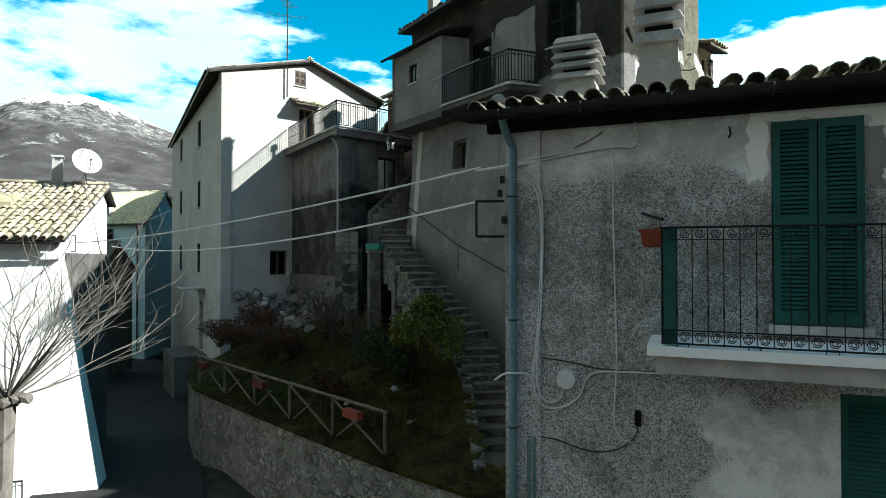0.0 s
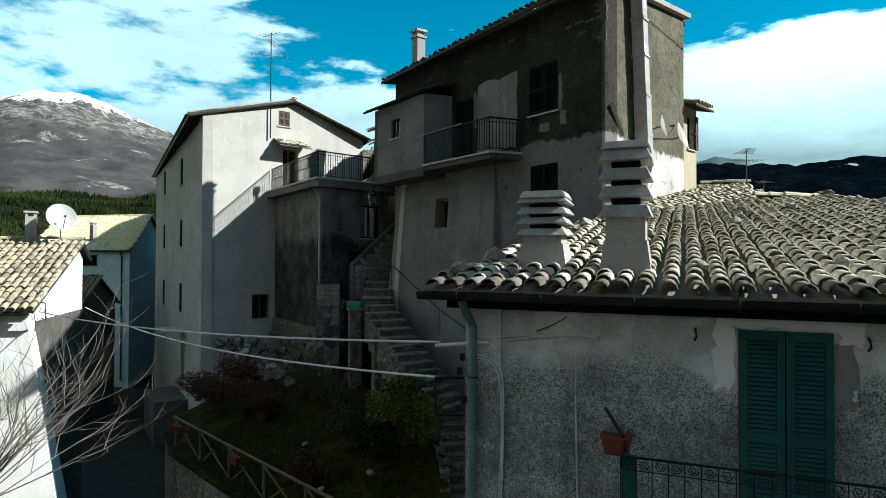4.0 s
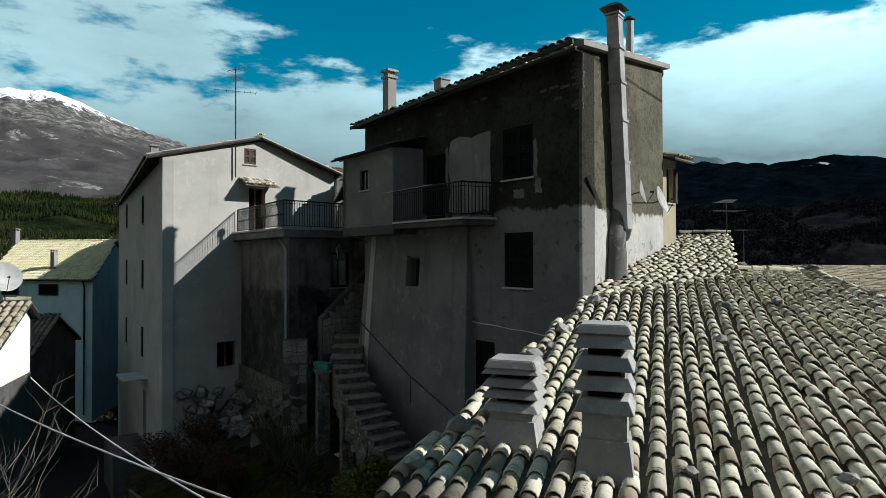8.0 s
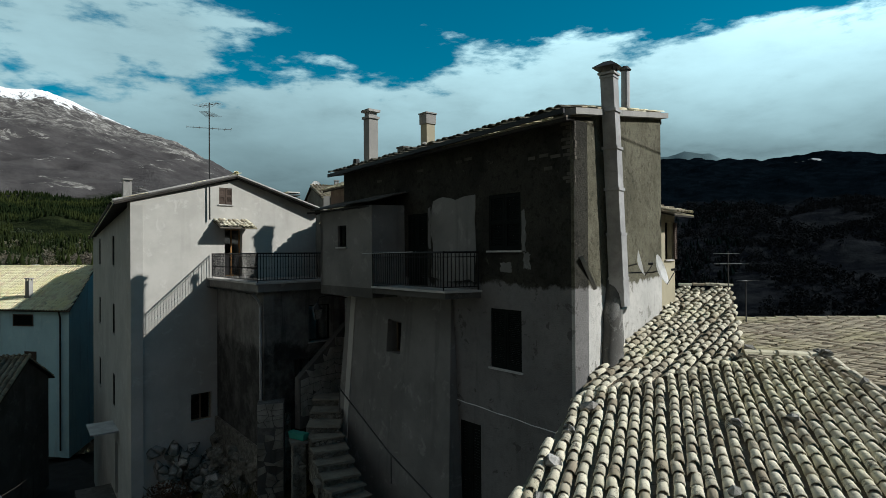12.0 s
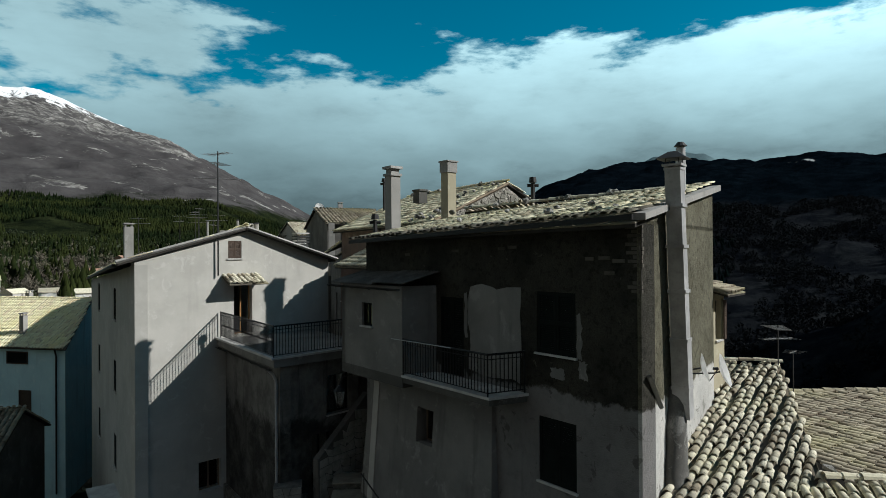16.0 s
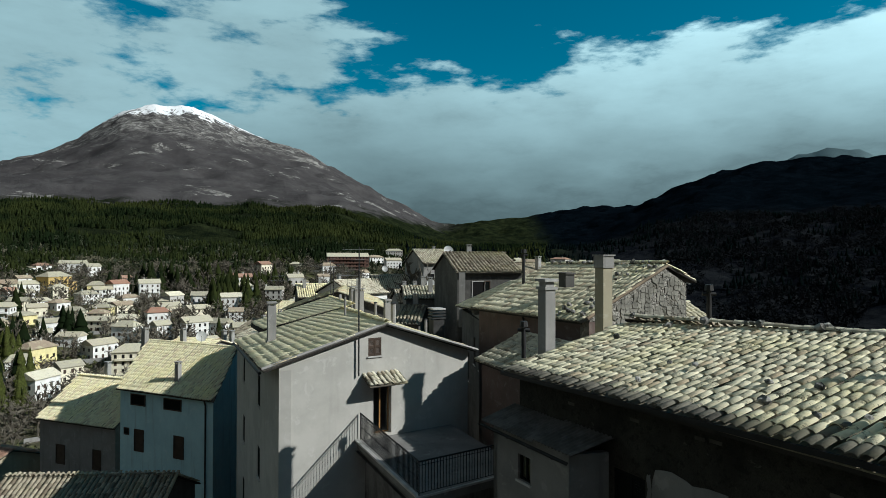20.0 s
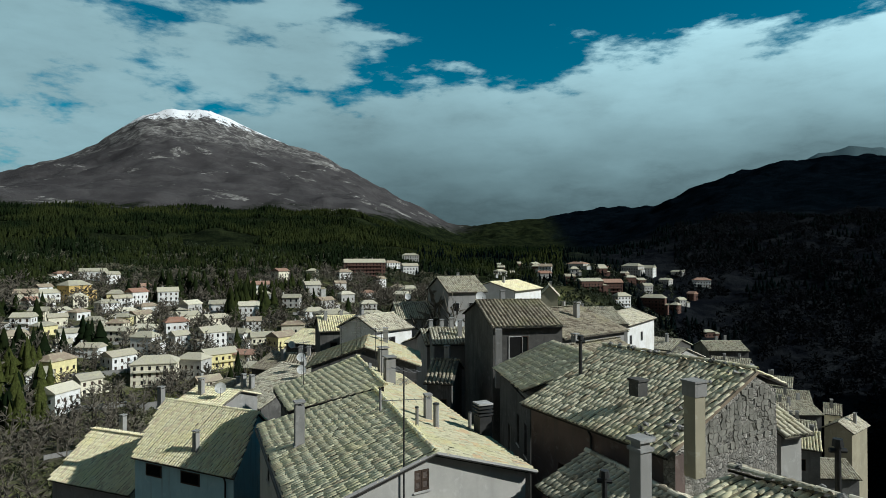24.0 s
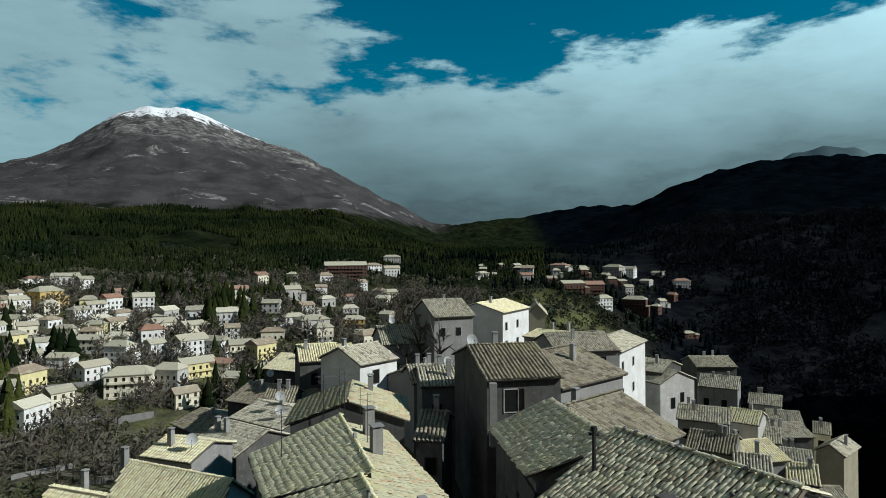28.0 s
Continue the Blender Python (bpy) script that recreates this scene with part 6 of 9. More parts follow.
def satellite_dish(at, aim, r, label, arm_to):
    """A dish: bowl, feed arm, receiver and mount."""
    d = thing("satellite_dish", arm_to, label, "satellite dish", "satellite dishes")
    q = Vector(aim).to_track_quat("Z", "Y")
    bm = bmesh.new()
    rings = []
    for i in range(6):
        rad = r * i / 5
        z = 0.28 * rad * rad / r
        if i == 0:
            rings.append([bm.verts.new(Vector(at))])
        else:
            rings.append([bm.verts.new(Vector(at) + q @ Vector((math.cos(k * math.tau / 20) * rad, math.sin(k * math.tau / 20) * rad, z))) for k in range(20)])
    for k in range(20):
        bm.faces.new((rings[0][0], rings[1][k], rings[1][(k + 1) % 20]))
        for i in range(1, 5):
            bm.faces.new((rings[i][k], rings[i + 1][k], rings[i + 1][(k + 1) % 20], rings[i][(k + 1) % 20]))
    bmesh.ops.solidify(bm, geom=bm.faces[:], thickness=0.012)
    part("bowl", bm, M["dish"], d)
    tip = Vector(at) + q @ Vector((0, -r * 0.25, r * 1.05))
    bm = bmesh.new()
    tube(bm, [Vector(at) + q @ Vector((0, -r * 0.98, 0.1)), tip], 0.012, 5)
    part("feed_arm", bm, M["gutter"], d)
    bm = bmesh.new()
    rod(bm, tip, tip + (Vector(at) - tip).normalized() * 0.12, 0.035, 0.03, 8)
    part("receiver", bm, M["gutter"], d)
    bm = bmesh.new()
    tube(bm, [Vector(at) - q @ Vector((0, 0, 0.02)), Vector(at) - q @ Vector((0, 0.0, 0.16)), Vector(arm_to)], 0.02, 6)
    part("mount", bm, M["gutter"], d)


satellite_dish(TS.at(3.6, 0.75, 9.95), (0.75, -0.5, 0.30), 0.42, "white satellite dish on the tower wall, seen edge-on", TS.at(3.1, 0.02, 9.9))
satellite_dish(TS.at(2.75, 0.5, 10.15), (0.8, -0.3, 0.2), 0.34, "dark satellite dish on the tower wall", TS.at(2.6, 0.02, 10.0))
board = thing("loose_board", TS.at(0.45, 0.1, 10), "loose pale board leaning on the tower corner", "board")
bm = bmesh.new()
tube(bm, [TS.at(0.15, 0.10, 10.35), TS.at(0.75, 0.16, 9.6)], 0.06, 4)
part("board", bm, M["pale"], board)
# cable along the tower front
tc = thing("cable", T.at(6.2, 0.05, 6.2), "sagging cable clipped along the tower front", "cable")
bm = bmesh.new()
tube(bm, [T.at(6.2 + 3.9 * k / 10, 0.03, 6.40 - 0.016 * k - 0.012 * math.sin(k * 2.0)) for k in range(11)], 0.014, 5)
part("wire", bm, M["cable"], tc)

# yellow house and roofs behind the near house
Y = Face((8.55, 20.9), (9.42, 21.72))
yellow = thing("yellow_house", (11, 25, 0), "narrow yellowish house with tiled eave behind the tower", "house")
wall_panel("wall", Y.a, Y.b, 0, 11.9, M["cream"], yellow, [(0.45, 0.95, 10.2, 11.4)], 0.4)
window(Y, 0.45, 0.95, 10.2, 11.4, yellow, M["dark_paint"], 0.15)
roof("roof", [Y.at(-0.1, 0.55, 11.65), Y.at(1.42, 0.55, 11.65), Y.at(1.42, -2.0, 12.3), Y.at(-0.1, -2.0, 12.3)], M["tile_brown"], yellow, 0.235, 0.34, False, 0, (0, 0), 41)
shutters(Y, 0.97, 1.17, 10.2, 11.4, M["brown_paint"], yellow, 0.05, 14, 1, single=True)
low = thing("low_house", (14, 18, -2), "low house with broad weathered single-pitch tile roof", "house", "houses of the village")
bm = bmesh.new()
prism(bm, [(10.7, 13.3), (18.4, 13.0), (18.8, 24.0), (11.1, 24.3)], [-2] * 4, [6.46, 6.46, 7.64, 7.64])
part("wall", bm, M["grey"], low)
roof("roof", [(10.5, 13.1, 6.56), (18.6, 12.8, 6.56), (19.0, 24.1, 7.8), (10.9, 24.4, 7.8)], M["tile_brown"], low, 0.25, 0.36, False, 0, (0, 0), 43, 1.4, 0.1, "", (-0.5, 0.86))
ridge_row((10.9, 24.35, 7.86), (19.0, 24.05, 7.86), M["tile_brown"], low, 44)
wch = thing("chimney", (13.8, 15.9, 6.9), "stout white plastered chimney with dark slatted cap", "chimney")
bm = bmesh.new()
brick(bm, (13.8, 15.9, 8.0), (1.15, 0.95, 2.5), 55)
for vert in bm.verts:
    if vert.co.z > 8.0:
        vert.co.x, vert.co.y = 13.8 + (vert.co.x - 13.8) * 0.72, 15.9 + (vert.co.y - 15.9) * 0.72
bmesh.ops.bevel(bm, geom=bm.edges[:], offset=0.05, segments=2, affect="EDGES")
part("shaft", bm, M["town_white"], wch)
for k in range(3):
    bm = bmesh.new()
    brick(bm, (13.8, 15.9, 9.33 + 0.13 * k), (0.80, 0.68, 0.08), 55)
    part("slat", bm, M["iron"], wch)
    bm = bmesh.new()
    brick(bm, (13.8, 15.9, 9.27 + 0.13 * k), (0.55, 0.45, 0.06), 55)
    part("core", bm, M["void"], wch)




# ---- white gabled house ----
W = Face((-10.55, 26.8), (-4.1, 32.35))
WL = Face((-18.4, 39.0), (-10.55, 26.8))
white = thing("white_house", (-12, 37, 0), "tall white plastered house with gable and tiled roof", "house")
ATT, WDR, LOW = (3.62, 4.21, 12.70, 13.44), (3.86, 4.68, 9.5, 11.62), (2.36, 3.28, 3.32, 4.5)
wall_panel("wall", W.a, W.b, -2.5, 12.6, M["white"], white, [WDR, LOW], 0.45)
bm = bmesh.new()
for s0, s1, za, zb in ((0.0, ATT[0], 12.76, 13.64), (ATT[1], 4.49, 13.78, 13.85), (4.49, W.length, 13.85, 12.76)):
    prism(bm, [W.at(s0), W.at(s1), W.at(s1, -0.45), W.at(s0, -0.45)], [12.6] * 4, [za, zb, zb, za])
prism(bm, [W.at(ATT[0]), W.at(ATT[1]), W.at(ATT[1], -0.45), W.at(ATT[0], -0.45)], [12.6] * 4, [ATT[2]] * 4)
prism(bm, [W.at(ATT[0]), W.at(ATT[1]), W.at(ATT[1], -0.45), W.at(ATT[0], -0.45)], [ATT[3]] * 4, [13.64, 13.78, 13.78, 13.64])
part("gable", bm, M["white"], white)
LWIN = [(s0, s1, z0, z1) for s0, s1 in ((8.9, 9.65), (3.2, 3.95)) for z0, z1 in ((10.0, 11.4), (6.8, 8.2), (3.4, 4.9))]
wall_panel("wall", WL.a, WL.b, -3, 11.55, M["white"], white, LWIN + [(9.6, 10.6, -0.6, 1.9)], 0.45)
bm = bmesh.new()
prism(bm, [WL.at(2.0), WL.at(WL.length), WL.at(WL.length, -0.45), WL.at(2.0, -0.45)], [11.55] * 4, [11.62, 12.5, 12.5, 11.62])
part("wall", bm, M["white"], white)
wall_panel("wall", W.b, (-14.2, 53.4), -1, 11.4, M["white"], white, (), 0.4)
wall_panel("wall", (-21.3, 47.9), (-17.2, 40.6), -3, 11.3, M["dark_plaster"], white, (), 0.4)
wall_panel("wall", (-17.25, 40.6), WL.a, -3, 11.2, M["dark_plaster"], white, (), 0.3)
wall_panel("wall", (-17.4, 51.4), (-21.3, 47.9), -3, 11.3, M["dark_plaster"], white, (), 0.4)
wall_panel("wall", (-14.2, 53.4), (-17.6, 51.0), -1, 11.4, M["dark_plaster"], white, (), 0.4)
for h in LWIN:
    window(WL, *h, white, M["dark_paint"], 0.14, True, M["dark_paint"], False, 20)
window(WL, 9.6, 10.6, -0.6, 1.9, white, M["slab"], 0.3, False)
window(W, *ATT, white, M["wood"], 0.1, True, M["brown_paint"], False, 10)
window(W, *WDR, white, M["door"], 0.25, False, None, True)
window(W, *LOW, white, M["wood"], 0.2, True)
# left slope takes the lightened tile, the sunlit right slope the dimmed one
roof("roof", [(-18.9, 39.75, 11.62), (-10.95, 26.35, 12.62), (-7.12, 29.42, 14.01), (-12.55, 40.7, 13.57)], M["tile_gold_light"], white, 0.24, 0.40, False, 200, (-10, 28), 51, 1.6, 0.12, round_by=0.38)
roof("roof", [(-21.9, 48.0, 11.75), (-17.4, 40.35, 12.25), (-11.95, 40.5, 13.81), (-17.2, 51.8, 13.41)], M["tile_gold_light"], white, 0.24, 0.40, False, 0, (-10, 28), 53, 1.6, 0.36, "upper stretch of roof set over the right slope", round_by=0.38)
roof("roof", [(-3.7, 32.15, 12.62), (-14.4, 54.2, 11.76), (-17.8, 51.5, 13.15), (-7.12, 29.42, 14.01)], M["tile_moss_dim"], white, 0.24, 0.40, False, 60, (-6, 31), 52, 1.6, 0.12, round_by=0.38)
ridge_row((-7.12, 29.42, 14.07), (-12.5, 40.6, 13.63), M["tile_gold_light"], white, 7)
ridge_row((-11.85, 40.5, 13.85), (-17.1, 51.8, 13.45), M["tile_gold_light"], white, 8)
for p, q in (((-11.0, 26.3, 12.62), (-7.12, 29.4, 14.01)), ((-7.12, 29.4, 14.01), (-3.65, 32.1, 12.62))):
    bm = bmesh.new()
    tube(bm, [p, q], 0.07, 4)
    part("verge", bm, M["pale"], white, "pale verge under the edge tiles")
bm = bmesh.new()
tube(bm, [(-11.05, 26.25, 12.50), (-18.8, 39.3, 11.51)], 0.065, 6)
part("gutter", bm, M["gutter"], white, "dark gutter along the side eave")
chimney_stack((-14.1, 34.1), 12.2, 14.45, white, WL.yaw, 0.40, M["pale"])
chimney_stack((-8.7, 36.2), 12.7, 14.5, white, WL.yaw, 0.30, M["pale"])
chimney_stack((-13.1, 46.1), 12.0, 14.5, white, WL.yaw, 0.62, M["pale"])
chimney_stack((-14.7, 50.4), 11.9, 14.4, white, WL.yaw, 0.62, M["pale"])
chimney_stack((-14.3, 45.8), 12.7, 14.25, white, WL.yaw, 0.16, M["zinc"], False)
zc = thing("flue_chimney", (-6.2, 36.9, 9.8), "dark square sheet-metal chimney with slatted cap", "chimney")
bm = bmesh.new()
brick(bm, (-6.2, 36.9, 11.6), (0.62, 0.62, 3.6), WL.yaw)
part("shaft", bm, M["gutter"], zc)
for k in range(4):
    bm = bmesh.new()
    brick(bm, (-6.2, 36.9, 13.5 + k * 0.16), (0.72, 0.72, 0.07), WL.yaw)
    part("slat", bm, M["slab"] if k == 3 else M["gutter"], zc)
# little canopy over the terrace door
can = thing("door_canopy", W.at(4.2, 0.4, 11.8), "small tiled canopy over the terrace door", "canopy")
roof("roof", [W.at(3.35, 0.75, 11.66), W.at(5.05, 0.75, 11.66), W.at(5.05, 0.02, 11.98), W.at(3.35, 0.02, 11.98)], M["tile"], can, 0.2, 0.3, False, 0, (0, 0), 55, 1.0, 0.07)
awn = thing("door_awning", WL.at(9.9, 0.5, 2.8), "sheet awning over the low side door", "awning")
bm = bmesh.new()
slab_on(bm, WL, 8.9, 11.0, 2.55, 2.62, 0.0, 1.1)
part("sheet", bm, M["zinc"], awn)
bm = bmesh.new()
slab_on(bm, WL, 8.0, 11.6, -3.2, -0.65, 0.0, 1.5)
part("landing", bm, M["dark_plaster"], white, "small raised landing")


def tv_antenna(at, z0, height, label, arms=((0.9, 0.75), (0.45, 0.9)), yaw=20.0, rods=7, thick=0.026):
    """A rooftop aerial: mast, booms and cross rods."""
    t = thing("tv_antenna", (at[0], at[1], z0), label, "antenna", "roof antennas")
    bm = bmesh.new()
    rod(bm, (at[0], at[1], z0), (at[0], at[1], z0 + height), thick, thick * 0.7, 5)
    part("mast", bm, M["gutter"], t)
    for k, (size, f) in enumerate(arms):
        a = radians(yaw + 65 * k)
        d = Vector((math.cos(a), math.sin(a), 0))
        s = Vector((-d.y, d.x, 0))
        c = Vector((at[0], at[1], z0 + height * f))
        bm = bmesh.new()
        rod(bm, c - d * size, c + d * size, 0.013, None, 4)
        part("boom", bm, M["pipe_grey"], t)
        for i in range(rods):
            p = c - d * size + d * (2 * size * i / (rods - 1))
            w = 0.22 + 0.16 * i / rods
            bm = bmesh.new()
            rod(bm, p - s * w, p + s * w, 0.007, None, 4)
            part("element", bm, M["pipe_grey"], t)


tv_antenna(W.at(3.15, 0.12).to_2d(), 12.0, 5.1, "tall thin TV aerial on the white gable", ((0.9, 0.78), (0.5, 0.9), (0.6, 0.98)), 20, 8, 0.036)
for i, (x, y, h) in enumerate(((-16.4, 50.6, 2.6), (-16.9, 52.2, 3.4), (-17.6, 53.4, 3.2), (-15.6, 51.6, 2.4), (-18.4, 52.2, 2.8), (-14.2, 48.2, 2.6), (-18.6, 45.4, 2.2))):
    tv_antenna((x, y), 12.6, h + 0.6, "TV aerial on the village roofs", ((0.7, 0.85), (0.5, 0.97)), 30 * i, 6)
tv_antenna((11.7, 22.6), 8.9, 1.55, "TV aerial on the near roof", ((0.55, 0.72), (0.6, 0.95)), 10, 8)
tv_antenna((13.0, 23.8), 7.5, 1.9, "TV aerial behind the near roof", ((0.35, 0.98),), 40, 4)

# ---- block with the terrace ----
MC = Vector((-4.62, 24.1))
M0 = W.at(3.5, 0).to_2d()
ML, MR = Face(M0, MC), Face(MC, (-2.2, 26.4))
block = thing("terrace_block", (-4.6, 26.5, 1.5), "sooty grey plastered block carrying the terrace", "house")
D1, D2 = (0.35, 1.25, 3.6, 5.75), (0.75, 1.95, 6.9, 8.35)
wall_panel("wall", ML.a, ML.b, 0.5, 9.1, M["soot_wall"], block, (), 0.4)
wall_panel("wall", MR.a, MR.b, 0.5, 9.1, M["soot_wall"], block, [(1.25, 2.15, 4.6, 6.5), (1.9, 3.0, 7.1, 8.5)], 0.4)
window(MR, 1.25, 2.15, 4.6, 6.5, block, M["dark_paint"], 0.25, False)
window(MR, 1.9, 3.0, 7.1, 8.5, block, M["dark_paint"], 0.25, True)
bm = bmesh.new()
prism(bm, [W.at(3.15, 0.02), ML.at(ML.length + 0.25, 0.3), MR.at(MR.length + 0.8, 0.35), MR.at(MR.length + 1.2, -2.5), W.at(7.6, 0.02)], [9.12] * 5, [9.40] * 5)
part("terrace_slab", bm, M["grey"], block, "grey terrace slab")
bm = bmesh.new()
prism(bm, [W.at(3.05, 0.03), ML.at(ML.length + 0.34, 0.4), MR.at(MR.length + 0.9, 0.45), MR.at(MR.length + 0.9, 0.3), ML.at(ML.length + 0.3, 0.28), W.at(3.2, 0.02)], [9.40] * 6, [9.47] * 6)
part("edge", bm, M["slab"], block)
half_gutter(ML, 0.2, ML.length + 0.3, 9.1, 0.42, block, 0.055)
bar_rail("terrace_railing", "black iron railing round the terrace", [W.at(3.25, 0.1).to_2d(), ML.at(ML.length + 0.25, 0.3).to_2d(), MR.at(MR.length + 0.75, 0.36).to_2d()], 9.45, 1.05, knobs=True)
dp = thing("drainpipe", (*MC, 1.0), "rusty drainpipe on the block corner", "drainpipe")
bm = bmesh.new()
tube(bm, [ML.at(ML.length, 0.42, 9.05), ML.at(ML.length - 0.1, 0.2, 8.85), ML.at(ML.length - 0.15, 0.07, 8.6), ML.at(ML.length - 0.15, 0.07, 2.0)], 0.05, 8)
part("pipe", bm, M["zinc"], dp)
lamp = thing("street_lantern", (-2.45, 22.7, 8.2), "old iron street lantern on a wall bracket", "lantern")
bm = bmesh.new()
rod(bm, (-2.45, 22.5, 8.25), (-2.45, 22.5, 8.62), 0.10, 0.17, 6)
part("glass_body", bm, M["glass"], lamp)
bm = bmesh.new()
rod(bm, (-2.45, 22.5, 8.62), (-2.45, 22.5, 8.80), 0.20, 0.05, 6)
part("hood", bm, M["iron"], lamp)
bm = bmesh.new()
tube(bm, [(-2.45, 22.5, 8.8), (-2.4, 22.6, 9.0), (-2.1, 23.0, 9.05), T.at(0.2, 0.05, 8.9)], 0.018, 5)
part("arm", bm, M["iron"], lamp)

# ---- stairs, stone facing and garden ----
stair = thing("stone_stairs", (-0.4, 17.5, 0), "worn stone stairs climbing between the houses", "stairs")
run = [Vector(p) for p in ((0.98, 12.4, -1.05), (0.87, 14.6, -0.63), (0.85, 16.0, 0.05), (0.55, 17.9, 1.7), (-0.56, 19.0, 2.77), (-1.41, 20.2, 3.66), (-2.25, 22.3, 4.55), (-2.3, 24.6, 5.3))]
steps = []
for a, b in zip(run, run[1:]):
    n = max(1, round((b.z - a.z) / 0.215))
    steps += [(a.lerp(b, i / n), a.lerp(b, (i + 1) / n)) for i in range(n)]
rng = random.Random(4)
for a, b in steps:
    d = (b - a).to_2d().normalized()
    bm = bmesh.new()
    box(bm, (a.x - d.x * 0.06, a.y - d.y * 0.06), (b.x + d.x * 0.25, b.y + d.y * 0.25), 1.08 + rng.uniform(-.04, .04), a.z - 0.9, b.z, rng.uniform(-.02, .02))
    bmesh.ops.bevel(bm, geom=[e for e in bm.edges if all(v.co.z > b.z - 0.01 for v in e.verts)], offset=0.025, segments=2, affect="EDGES")
    part("step", bm, M["stone"], stair)
    bm = bmesh.new()
    box(bm, (a.x - d.x * 0.10, a.y - d.y * 0.10), (b.x - d.x * 0.03, b.y - d.y * 0.03), 1.12 + rng.uniform(-.05, .03), b.z - 0.045, b.z + 0.012, rng.uniform(-.02, .02))
    for vert in bm.verts:
        vert.co += Vector((rng.uniform(-.03, .03), rng.uniform(-.03, .03), rng.uniform(-.014, .014)))
    part("tread", bm, M["tread"], stair, "worn pale stone tread")
hr = thing("stair_handrail", (-0.6, 19, 3), "dark iron handrail along the stairs", "handrail")
bm = bmesh.new()
tube(bm, [T.at(6.9, 0.9, 3.6), T.at(4.2, 0.95, 4.6), T.at(1.2, 1.0, 6.1)], 0.025, 6)
part("rail", bm, M["gutter"], hr)
for s, z in ((6.9, 3.6), (4.2, 4.6), (1.2, 6.1)):
    bm = bmesh.new()
    rod(bm, T.at(s, 0.9, z - 0.9), T.at(s, 0.9, z), 0.018, None, 5)
    part("post", bm, M["gutter"], hr)

clad = thing("stone_parapet", (-3.2, 24.5, 4.2), "parapet faced with pale crazy-paved stones", "wall")
CL = Face((-2.95, 24.4), (-1.95, 25.6))
bm = bmesh.new()
vs = []
for s, z0, z1 in ((-0.6, 4.6, 6.0), (1.6, 5.2, 7.6)):
    for o in (0.0, -0.25):
        vs.append((CL.at(s, o, z0), CL.at(s, o, z1)))
prism(bm, [CL.at(-0.6, 0), CL.at(1.8, 0), CL.at(1.8, -0.25), CL.at(-0.6, -0.25)], [4.2] * 4, [6.0, 7.8, 7.8, 6.0])
part("body", bm, M["dark_plaster"], clad)


def crazy_stones(face, s0, s1, z0, z1, parent, mat, size, seed, top=None, out=0.03, keep=1.0):
    """Flat irregular facing stones fitted close together, each its own piece, with narrow joints."""
    rng = random.Random(seed)
    nc, nr = max(1, round((s1 - s0) / (size * 1.15))), max(1, round((z1 - z0) / (size * 0.85)))
    node = {}
    for i in range(nc + 1):
        for j in range(nr + 1):
            ds = rng.uniform(-0.36, 0.36) if 0 < i < nc else 0.0
            dz = rng.uniform(-0.34, 0.34) if 0 < j < nr else 0.0
            node[i, j] = (s0 + (s1 - s0) * (i + ds) / nc, z0 + (z1 - z0) * (j + dz + (0.22 if i % 2 and 0 < j < nr else 0.0)) / nr)
    for i in range(nc):
        for j in range(nr):
            ring = [node[i, j], node[i + 1, j], node[i + 1, j + 1], node[i, j + 1]]
            cut = rng.random()
            if cut < 0.45:                              # knock one corner off
                a, b, c = ring[3], ring[0], ring[1]
                k = rng.uniform(0.18, 0.4)
                ring[0:1] = [(b[0] + (a[0] - b[0]) * k, b[1] + (a[1] - b[1]) * k), (b[0] + (c[0] - b[0]) * k, b[1] + (c[1] - b[1]) * k)]
            cs, cz = sum(p[0] for p in ring) / len(ring), sum(p[1] for p in ring) / len(ring)
            if rng.random() > keep or (top is not None and cz > top(cs)):
                continue
            bm = bmesh.new()
            o = out * rng.uniform(0.6, 1.3)
            low = [bm.verts.new(face.at(cs + (p - cs) * 0.95, -0.02, cz + (q - cz) * 0.95)) for p, q in ring]
            hi = [bm.verts.new(face.at(cs + (p - cs) * 0.88, o, cz + (q - cz) * 0.88)) for p, q in ring]
            bm.faces.new(hi)
            for k in range(len(ring)):
                m = (k + 1) % len(ring)
                bm.faces.new((low[k], low[m], hi[m], hi[k]))
            bmesh.ops.recalc_face_normals(bm, faces=bm.faces)
            part("stone", bm, mat, parent)


def crag(c, r, parent, seed, name="boulder", mat="rock"):
    """A broken angular block: the hull of a dozen scattered points."""
    rng = random.Random(seed)
    bm = bmesh.new()
    for k in range(13):
        d = Vector((rng.gauss(0, 1), rng.gauss(0, 1), rng.gauss(0, 0.9))).normalized() * r * rng.uniform(0.7, 1.15)
        bm.verts.new(Vector(c) + d)
    hull = bmesh.ops.convex_hull(bm, input=bm.verts[:])
    bmesh.ops.delete(bm, geom=[v for v in hull["geom_interior"] if isinstance(v, bmesh.types.BMVert)], context="VERTS")
    return part(name, bm, M[mat], parent)


M["field_stone"] = plain("field_stone", (0.25, 0.24, 0.205), 0.93, 0, 0.45, 9, 0.6)
M["pale_piece"] = plain("pale_stone_piece", (0.30, 0.29, 0.26), 0.93, 0, 0.4, 9, 0.6)
crazy_stones(CL, -0.55, 1.75, 4.6, 7.5, clad, M["pale_piece"], 0.30, 3, lambda s: 6.2 + 0.75 * s)
pier = thing("stone_pier", (-4.2, 24.0, 3.0), "stone-faced pier with pale stones below the terrace block", "pier")
PF = Face((-4.75, 23.6), (-3.85, 23.75))
bm = bmesh.new()
box(bm, PF.a, PF.b, 0.7, 1.5, 5.2, 0.35)
part("body", bm, M["dark_plaster"], pier)
crazy_stones(PF, 0.0, 0.9, 4.35, 5.2, pier, M["pale_piece"], 0.28, 8)
